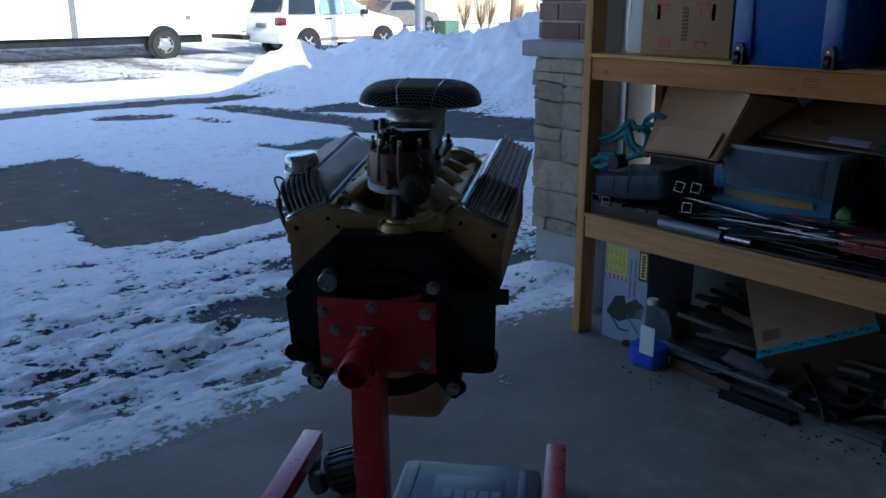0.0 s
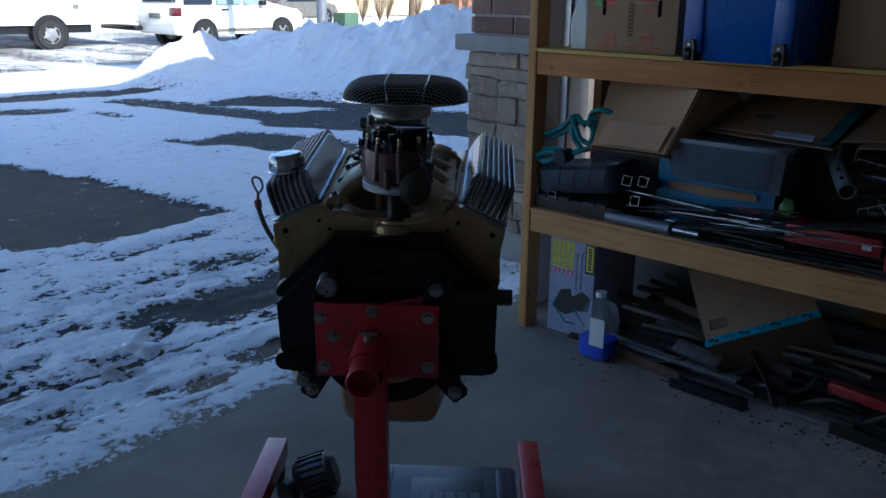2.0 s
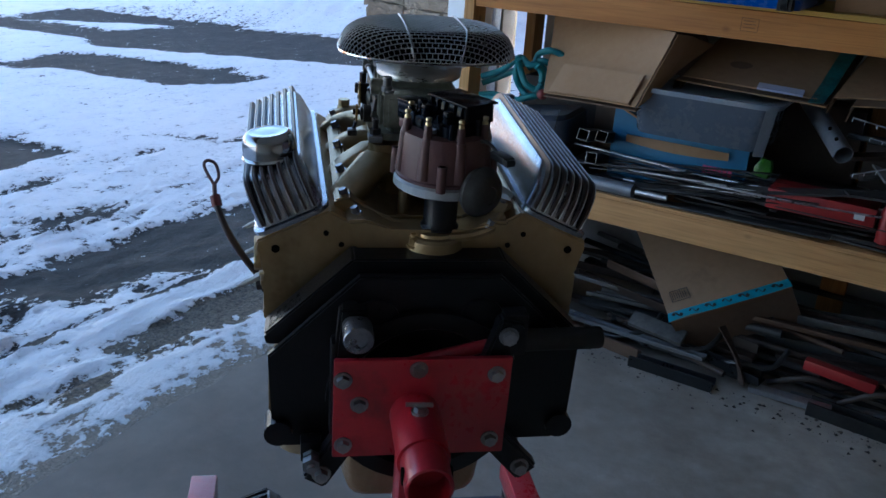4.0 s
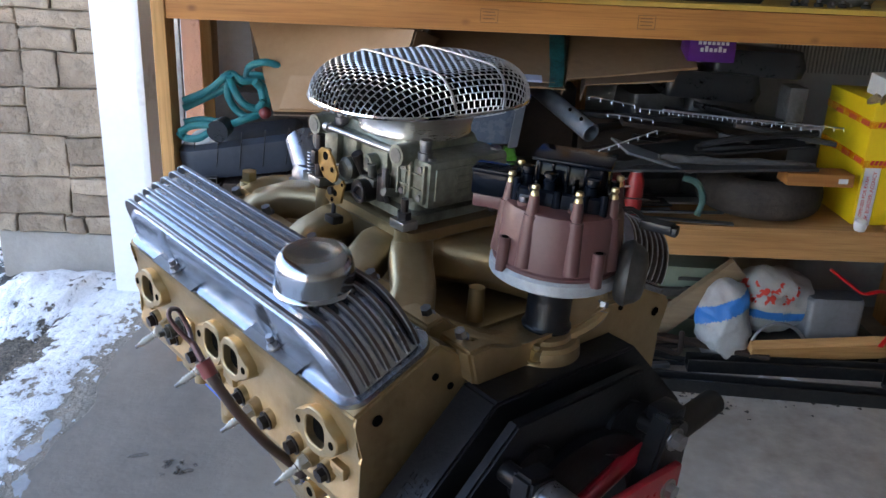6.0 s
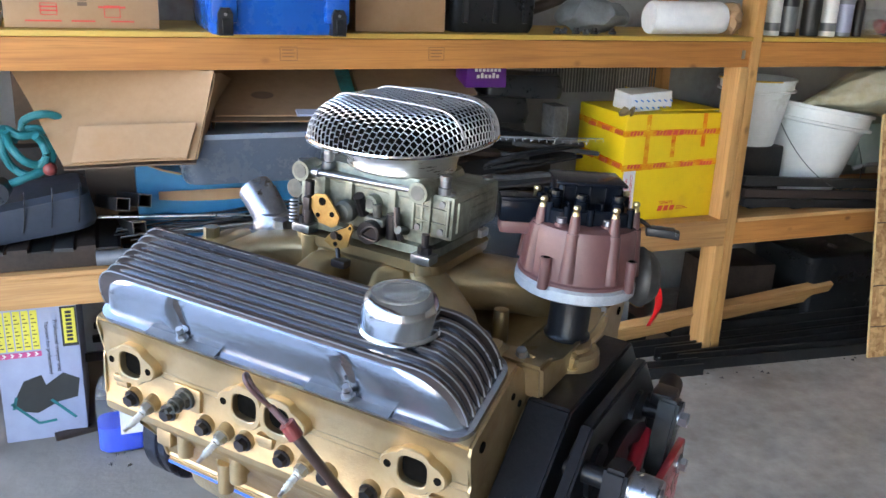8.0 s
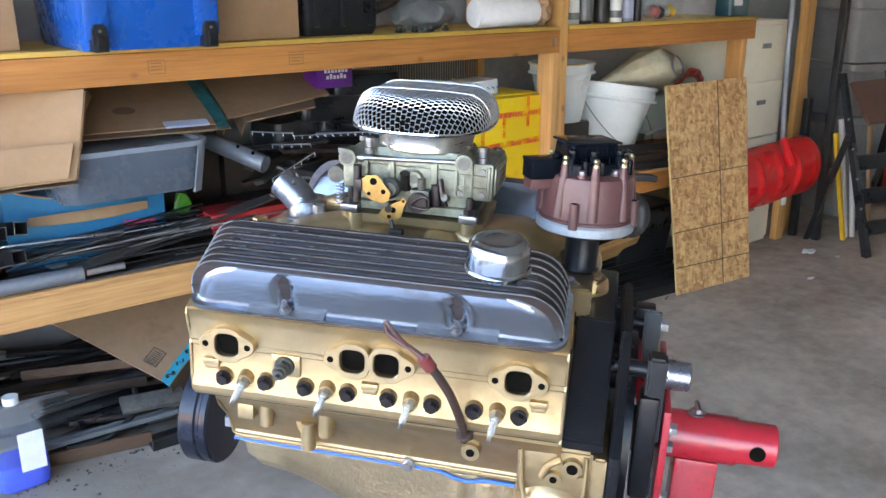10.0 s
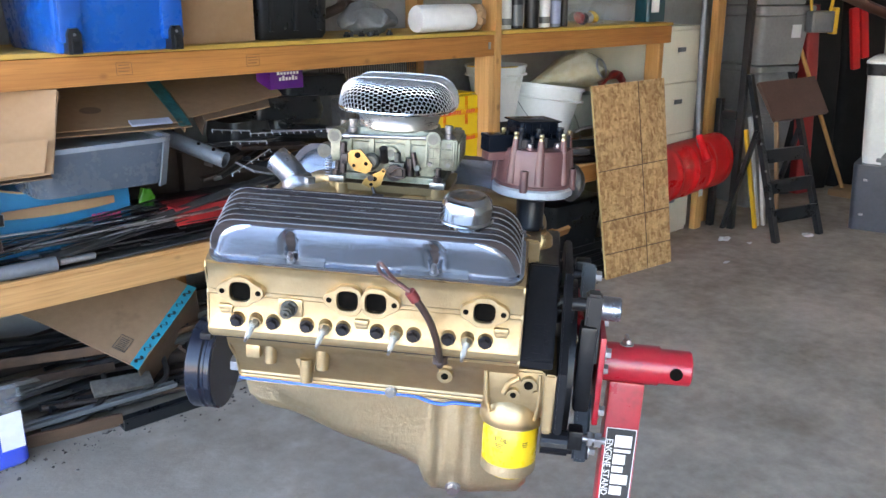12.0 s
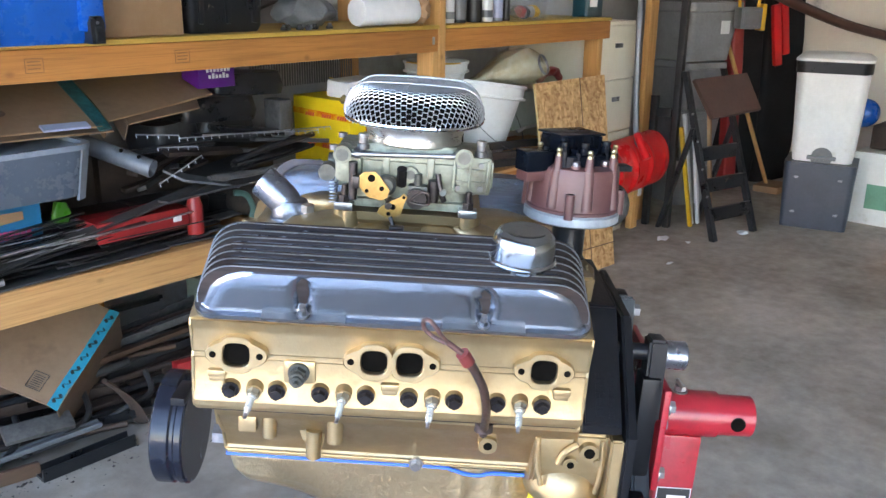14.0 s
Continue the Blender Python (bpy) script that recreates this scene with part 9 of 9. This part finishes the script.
add_tube(bm, [(3.1, 2.75, 1.40), (3.3, 2.55, 1.28), (3.6, 2.3, 1.15), (4.0, 2.0, 1.05)], .05, 14, 5, flat=.55)
thing("rack_arm", bm, BROWN_PAD, "long brown curved rack arm", "rack")
for k, (x, y) in enumerate(((1.99, 2.69), (2.43, 2.40), (2.02, 2.55), (1.6, 2.45))):
    bm = B()
    bmesh.ops.create_icosphere(bm, subdivisions=2, radius=.03 if k < 2 else .012, matrix=pose(x, y, .008) @ Matrix.Diagonal((1.6, 1, .3, 1)))
    thing("paper_scrap", jitter(bm, .012, 40), PAPER, "torn scrap on the floor", "scrap", "scraps on the floor", smooth=False)

# under the engine: alternator, tool case
q = Matrix.Rotation(radians(130.5), 4, "Z")
q.translation = (-1.395, 1.2045, 0)
alt = root("alternator", "old alternator lying between the stand's legs", "alternator")
bm = B()
add_lathe(bm, [(0, -.06), (.05, -.06), (.062, -.045), (.065, 0), (.062, .045), (.045, .06), (0, .062)], 32, q @ pose(.50, .27, .068, 70, 20, 0))
part("case", bm, GREY_STEEL, alt)
bm = B()
for k in range(18):
    a = 2 * math.pi * k / 18
    add_box(bm, (-.003, .058, -.04), (.003, .069, .04), q @ pose(.50, .27, .068, 70, 20, 0) @ Matrix.Rotation(a, 4, "Z"))
part("cooling_rib", bm, STRIP_MATS[0], alt)
bm = B()
add_cyl(bm, (q @ Vector((.42, .33, .068))), (q @ Vector((.40, .345, .068))), .035, n=24)
part("pulley", bm, STRIP_MATS[0], alt)
tc = root("tool_case", "dark grey moulded tool case on the floor", "tool case")
bm = B()
add_rounded_stack(bm, [(0, .40, .30, .02), (.06, .41, .31, .025), (.061, .405, .305, .025), (.066, .405, .305, .025), (.067, .41, .31, .025), (.118, .40, .30, .025), (.122, .38, .28, .02)], q @ pose(.345, -.115, 0, 0, 0, 90))
part("shell", bm, NAVY_PLASTIC, tc)
bm = B()
add_box(bm, (.26, -.22, .1205), (.42, -.02, .1245), q, bevel=.003)
for l in (-.27, .05):
    add_box(bm, (.22, l - .012, .1205), (.47, l + .012, .125), q, bevel=.003)
part("moulded_panel", bm, NAVY_PLASTIC, tc)
bm = B()
for k in range(5):
    add_box(bm, (.30, -.05 - k * .034, .1245), (.345, -.075 - k * .034, .1255), q)
part("maker_mark", bm, GREY_PLASTIC, tc)

# frost smears and damp marks on the slab by the door
FROST = material("thin_frost", (0.74, 0.77, 0.82), (0.5, 0.52, 0.55), 0.6, 0, 60, 0.4, alpha=0.45)
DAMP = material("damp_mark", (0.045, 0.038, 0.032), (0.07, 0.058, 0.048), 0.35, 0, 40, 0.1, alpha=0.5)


def blotch(b, x, y, rx, ry, turn, seed, z):
    pts = []
    for k in range(36):
        a = 2 * math.pi * k / 36
        r = 1 + .55 * noise.noise(Vector((math.cos(a) * 2.2, math.sin(a) * 2.2, seed)))
        u, v = rx * r * math.cos(a), ry * r * math.sin(a)
        pts.append((x + u * math.cos(turn) - v * math.sin(turn), y + u * math.sin(turn) + v * math.cos(turn), z))
    b.faces.new([b.verts.new(p) for p in pts])


bm = B()
for k, (x, y, rx, ry, turn) in enumerate(((-2.575, 2.48, .022, .062, .1), (-2.59, 2.37, .028, .045, -.2), (-2.545, 2.22, .018, .050, .3), (-2.605, 2.205, .016, .030, 0), (-2.52, 2.10, .010, .018, 0))):
    blotch(bm, x, y, rx, ry, turn, k * 3.1, .0035)
tagged(part("frost_smear", bm, FROST, None, "", False), "thin frost smears on the concrete by the door", "frost", kind="stuff")
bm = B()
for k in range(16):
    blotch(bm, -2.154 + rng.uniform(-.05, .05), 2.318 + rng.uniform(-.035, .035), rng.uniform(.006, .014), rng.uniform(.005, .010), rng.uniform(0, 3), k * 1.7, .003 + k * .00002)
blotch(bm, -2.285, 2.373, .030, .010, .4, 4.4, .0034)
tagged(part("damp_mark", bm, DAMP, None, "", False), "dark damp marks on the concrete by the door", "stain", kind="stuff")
CRUMB = material("black_grit", (0.03, 0.025, 0.022), (0.06, 0.045, 0.035), 0.8, 0, 80, 0.2)
# crumbs swept along the front of the shelving
bm = B()
for k in range(620):
    x = rng.uniform(-1.95, -.2) if k % 4 else rng.uniform(-.2, 1.2)
    y = 2.865 - abs(rng.gauss(0, .065)) - .03 * (x > 0)
    s = .0012 + .0075 * rng.random() ** 3
    c = Vector((x, y, s * .4))
    a = rng.uniform(0, 3.14)
    pts = [c + Vector((math.cos(a + j * 2.1) * s * rng.uniform(.7, 1.6), math.sin(a + j * 2.1) * s, -s * .4)) for j in range(3)]
    top = bm.verts.new(c + Vector((0, 0, s * .5)))
    vs = [bm.verts.new(p) for p in pts]
    for j in range(3):
        bm.faces.new((vs[j], vs[(j + 1) % 3], top))
tagged(part("floor_crumbs", bm, CRUMB, None, "", False), "dark crumbs and chips scattered on the floor", "debris", kind="stuff")

# ---- street: vehicles, pole, houses ----
CAR_WHITE = material("white_car_paint", (0.78, 0.78, 0.76), (0.74, 0.74, 0.72), 0.2, 0, 12, 0, coat=0.6)
CAR_SILVER = material("silver_brown_car_paint", (0.20, 0.17, 0.14), (0.18, 0.155, 0.13), 0.28, 0.5, 12, 0, coat=0.6)
CAR_GLASS = material("tinted_glass", (0.015, 0.018, 0.022), (0.02, 0.025, 0.03), 0.06, 0, 12, 0)
SIDE_GLASS = material("light_tinted_glass", (0.22, 0.30, 0.30), (0.16, 0.22, 0.22), 0.08, 0, 6, 0)
TAIL_RED = material("tail_lamp", (0.09, 0.006, 0.009), (0.06, 0.004, 0.008), 0.15, 0, 20, 0)
ALLOY = material("alloy_rim", (0.45, 0.45, 0.45), (0.3, 0.3, 0.3), 0.3, 0.8, 30, 0.05)
HOUSE_WALL = material("beige_siding", (0.42, 0.35, 0.22), (0.36, 0.30, 0.19), 0.8, 0, 5, 0.1)
HOUSE_BRICK = material("far_brick", (0.26, 0.12, 0.07), (0.2, 0.09, 0.055), 0.9, 0, 14, 0.3)
SHINGLE = material("grey_shingle", (0.09, 0.085, 0.08), (0.06, 0.058, 0.056), 0.9, 0, 8, 0.3)
TWIG = material("bare_twig", (0.12, 0.075, 0.045), (0.08, 0.05, 0.03), 0.85, 0, 30, 0.2)


def road_wheel(parent, x, y, z, r, w):
    bm = B()
    add_lathe(bm, [(r * .62, -w / 2), (r * .95, -w / 2), (r, -w * .3), (r, w * .3), (r * .95, w / 2), (r * .62, w / 2)], 32, pose(x, y, z, 0, 90, 0))
    t = part("tyre", bm, RUBBER, parent)
    bm = B()
    add_lathe(bm, [(0, w * .42), (r * .2, w * .44), (r * .55, w * .3), (r * .63, w * .46), (r * .63, -w * .46), (0, -w * .4)], 28, pose(x, y, z, 0, 90, 0))
    for k in range(5):
        a = 2 * math.pi * k / 5
        add_box(bm, (r * .12, -r * .07, w * .36), (r * .58, r * .07, w * .48), pose(x, y, z, 0, 90, 0) @ Matrix.Rotation(a, 4, "Z"))
    part("rim", bm, ALLOY, t)


def car(name, label, paint, at, rz, L, Wd, hood, belt, roof, side_profile, windows, wheels, r):
    """Body by lofting a side profile across the width; the side faces +x in its own axes, nose to +y."""
    ob = root(name, label, "car", at, rz)
    bm = B()
    loops = []
    for f, inset_lo, inset_hi in ((-1, .05, .16), (-.93, .0, .10), (.93, .0, .10), (1, .05, .16)):
        row = []
        for y, z in side_profile:
            k = max(0, (z - belt) / (roof - belt))
            half = Wd / 2 * (abs(f) if abs(f) < 1 else 1) - (inset_hi * k * 1.3 if z > belt else 0) - (.05 if abs(f) == 1 else 0) * 0
            row.append((math.copysign(half * (1 if abs(f) == 1 else 1.0), f) if abs(f) == 1 else math.copysign(max(half - .06, .1), f), y, z))
        loops.append(row)
    loops = [loops[0], loops[3]]
    add_loft(bm, loops)
    bmesh.ops.bevel(bm, geom=list(bm.edges), offset=.045, segments=3, affect="EDGES")
    part("body", bm, paint, ob)
    for nm, ma, poly in windows:
        bm = B()
        rows = []
        for off in (-.02, .012):
            rows.append([(Wd / 2 - (.16 * 1.3 * max(0, (z - belt) / (roof - belt))) + off, y, z) for y, z in poly])
        add_loft(bm, rows)
        part(nm, bm, ma, ob)
    for y in wheels:
        for s in (1, -1):
            bm = B()
            add_cyl(bm, (s * (Wd / 2 - .12), y, r), (s * (Wd / 2 + .006), y, r), r * 1.2, n=28)
            part("wheel_arch", bm, BLACK_PLASTIC, ob)
            road_wheel(ob, s * (Wd / 2 - .08), y, r, r, .2)
    return ob


SUV = [(-2.3, .35), (-2.36, .55), (-2.33, .95), (-2.2, 1.18), (-1.98, 1.70), (-1.75, 1.78), (-.2, 1.80), (.15, 1.74), (.95, 1.16), (2.05, 1.02), (2.25, .85), (2.28, .45), (2.1, .32)]
suv = car("parked_suv", "white parked sport utility car half buried in snow", CAR_WHITE, (-22.95, 15.25, -.19), 3, 4.6, 1.84, .4, 1.12, 1.8, SUV, (
    ("rear_window", CAR_GLASS, [(-2.02, 1.16), (-1.9, 1.62), (-1.02, 1.66), (-1.08, 1.16)]),
    ("side_window", SIDE_GLASS, [(-.92, 1.16), (-.86, 1.66), (-.14, 1.66), (-.06, 1.16)]),
    ("side_window", SIDE_GLASS, [(.02, 1.16), (-.05, 1.66), (.12, 1.64), (.70, 1.18)])), (-1.38, 1.42), .36)
bm = B()
add_box(bm, (.66, -2.345, .84), (.93, -2.10, 1.08), bevel=.04)
part("tail_lamp", bm, TAIL_RED, suv)
part("tailgate_glass", add_prism(B(), [(-.76, -.24), (.76, -.24), (.70, .2), (-.70, .2)], 1, -.02, .02, pose(0, -2.115, 1.44, -23, 0, 0)), CAR_GLASS, suv)
part("number_plate", add_box(B(), (-.26, -2.385, .78), (.26, -2.355, .92), bevel=.005), GREY_PLASTIC, suv, "plain plate")
for s in (.55, -.55):
    part("roof_rail", add_tube(B(), [(s, -1.7, 1.80), (s, -1.5, 1.87), (s, -.2, 1.89), (s, .05, 1.80)], .022, 8, 4), BLACK_PLASTIC, suv)
part("mirror", add_box(B(), (.90, .55, 1.12), (1.1, .72, 1.28), bevel=.04), BLACK_PLASTIC, suv)
part("door_handle", add_box(B(), (.915, -.78, 1.0), (.945, -.55, 1.04), bevel=.01), BLACK_PLASTIC, suv)
part("sill_trim", add_box(B(), (.90, -1.0, .40), (.935, 1.0, .50), bevel=.01), CAR_SILVER, suv)

truck = root("box_truck", "white delivery box truck with painted fruit on its side", "truck", (-24.35, 6.15, -.18))
part("box", add_box(B(), (-1.1, -2.6, .62), (1.1, 6.35, 3.2), bevel=.03), CAR_WHITE, truck)
part("cab", add_box(B(), (-1.05, -5.4, .55), (1.08, -2.65, 2.6), bevel=.25), CAR_WHITE, truck)
part("cab_window", add_prism(B(), [(-4.6, 1.6), (-4.2, 2.2), (-3.2, 2.2), (-3.1, 1.6)], 0, 1.06, 1.1), CAR_GLASS, truck)
part("seam", add_box(B(), (1.1, 1.55, .62), (1.115, 1.72, 3.2)), GREY_PLASTIC, truck)
part("chassis", add_box(B(), (-.6, -4.5, .4), (.9, 5.2, .62), bevel=.03), BLACK_PLASTIC, truck)
part("bumper", add_box(B(), (-1.0, 6.4, .42), (1.0, 6.65, .56), bevel=.03), BLACK_PLASTIC, truck)
for y in (4.0, -3.8):
    road_wheel(truck, 1.03, y, .38, .38, .22)
    bm = B()
    add_cyl(bm, (.8, y, .42), (1.106, y, .42), .47, n=30)
    part("wheel_arch", bm, BLACK_PLASTIC, truck)
part("fuel_flap", add_box(B(), (1.1, 5.0 - .35, 1.02), (1.115, 5.1 - .3, 1.14)), GREY_PLASTIC, truck)
FRUIT = [material("painted_fruit", c, None, 0.4, scale=6) for c in ((0.75, 0.6, 0.1), (0.7, 0.35, 0.08), (0.3, 0.55, 0.15))]
for k in range(16):
    bm = B()
    yy, zz, rr = 3.3 + rng.uniform(0, 1.8), 1.75 + rng.uniform(0, 1.1), rng.uniform(.12, .3)
    add_cyl(bm, (1.1, yy, zz), (1.108 + .0006 * k, yy, zz), rr, n=18)
    part("painted_fruit", bm, FRUIT[k % 3], truck)

SEDAN = [(-2.2, .35), (-2.28, .6), (-2.2, .95), (-1.6, 1.02), (-1.0, 1.42), (.2, 1.44), (1.05, .98), (2.0, .84), (2.2, .6), (2.15, .35)]
car("parked_sedan", "brown silver sedan parked across the street", CAR_SILVER, (-31.5, 24.4, -.12), 12, 4.4, 1.75, .4, .95, 1.44, SEDAN, (("side_window", CAR_GLASS, [(-1.3, 1.0), (-.9, 1.34), (.12, 1.36), (.8, 1.0)]),), (-1.35, 1.35), .32)
bm = B()
add_cyl(bm, (-17.4, 14.35, -.3), (-17.4, 14.35, 7.0), .135, .10, 20)
thing("street_lamp", bm, GALV, "grey steel street lamp pole in the snow bank", "lamp post")
bm = B()
add_box(bm, (-26.3, 22.3, -.2), (-25.6, 23.0, .55), bevel=.04)
thing("utility_box", bm, material("green_utility_box", (0.06, 0.12, 0.075), None, 0.5), "green utility box in the snow", "utility box")
sg = root("lawn_sign", "dark lawn sign on a post", "sign", (-27.5, 19.6, 0), 75)
part("panel", add_box(B(), (-.4, -.02, .35), (.4, .02, 1.3), bevel=.01), material("dark_sign", (0.06, 0.06, 0.04), None, 0.5), sg)
bm = B()
for k in range(3):
    add_box(bm, (-.3, -.03, .6 + k * .22), (.3, -.0205, .68 + k * .22))
part("printed_bar", bm, YELLOW_INK, sg)
part("post", add_box(B(), (-.03, -.03, -.2), (.03, .03, .36)), WOOD_Z, sg)


def house(x, y, w, d, h, ma, label, door_y):
    ob = root("house", label, "house", (x, y, -.1))
    part("wall", add_box(B(), (-d, -w / 2, 0), (0, w / 2, h)), ma, ob)
    part("roof", add_prism(B(), [(-d - .5, h), (.5, h), (-d / 2, h + 2.6)], 1, -w / 2 - .4, w / 2 + .4), SHINGLE, ob)
    g = part("garage_door", add_box(B(), (.0, door_y - 2.2, 0), (.06, door_y + 2.2, 2.3)), HOUSE_WALL, ob)
    for k in range(4):
        for j in range(6):
            part("door_panel", add_box(B(), (.06, door_y - 2.1 + j * .71, .08 + k * .56), (.08, door_y - 1.5 + j * .71, .54 + k * .56), bevel=.01), HOUSE_WALL, g)
    for yy in (-w * .3, w * .05, w * .35):
        wd = part("window", add_box(B(), (.0, yy - .7, 3.4), (.06, yy + .7, 4.9)), WHITE_PAINT, ob)
        part("pane", add_box(B(), (.06, yy - .6, 3.5), (.07, yy + .6, 4.8)), CAR_GLASS, wd)
    return ob


house(-37, 9, 11, 9, 5.6, HOUSE_WALL, "beige two storey house across the street", 4.6)
house(-38, 22, 11, 9, 5.6, HOUSE_BRICK, "brick two storey house across the street", -3.0)
house(-39, 36, 12, 9, 5.6, HOUSE_WALL, "beige two storey house across the street", 1.0)
house(-37, -5, 12, 9, 5.6, HOUSE_BRICK, "brick two storey house across the street", 1.0)
house(-40, 51, 12, 9, 5.6, HOUSE_BRICK, "brick two storey house across the street", 1.0)
for k in range(9):
    bm = B()
    bx, by = -33 + rng.uniform(-1.5, 1.5), 27 + k * 1.5 + rng.uniform(-.4, .4)
    for j in range(26):
        a, s = rng.uniform(0, 6.28), rng.uniform(.1, .5)
        add_tube(bm, [(bx, by, -.1), (bx + s * .5 * math.cos(a), by + s * .5 * math.sin(a), .5), (bx + s * math.cos(a), by + s * math.sin(a), rng.uniform(.8, 1.5))], .012, 4, 2)
    thing("bare_bush", bm, TWIG, "bare brown winter bush in the snow", "bush", "bushes across the street")
# boulevard trees
for tx, ty, th in ((-30.2, 30.5, 6.0), (-24.6, 4.5, 6.5)):
    tr = root("bare_tree", "bare winter tree by the street", "tree", (tx, ty, -.15))
    bm = B()
    add_tube(bm, [(0, 0, 0), (.03, .02, 1.5), (.0, .05, 3.2), (.08, .0, th)], [.14, .12, .10, .05], 12, 5)
    part("trunk", bm, TWIG, tr)
    bm = B()
    for j in range(40):
        a, z0 = rng.uniform(0, 6.28), rng.uniform(2.2, th * .9)
        s = rng.uniform(.8, 1.9)
        e = Vector((s * math.cos(a), s * math.sin(a), z0 + rng.uniform(.6, 1.8)))
        add_tube(bm, [(0, 0, z0), e * .5 + Vector((0, 0, z0 * .45)), e], .022, 5, 3)
        for i in range(4):
            f = e + Vector((rng.uniform(-.5, .5), rng.uniform(-.5, .5), rng.uniform(.1, .7)))
            add_tube(bm, [e * .8 + Vector((0, 0, z0 * .2)), f], .009, 4, 1)
    part("crown", bm, TWIG, tr)
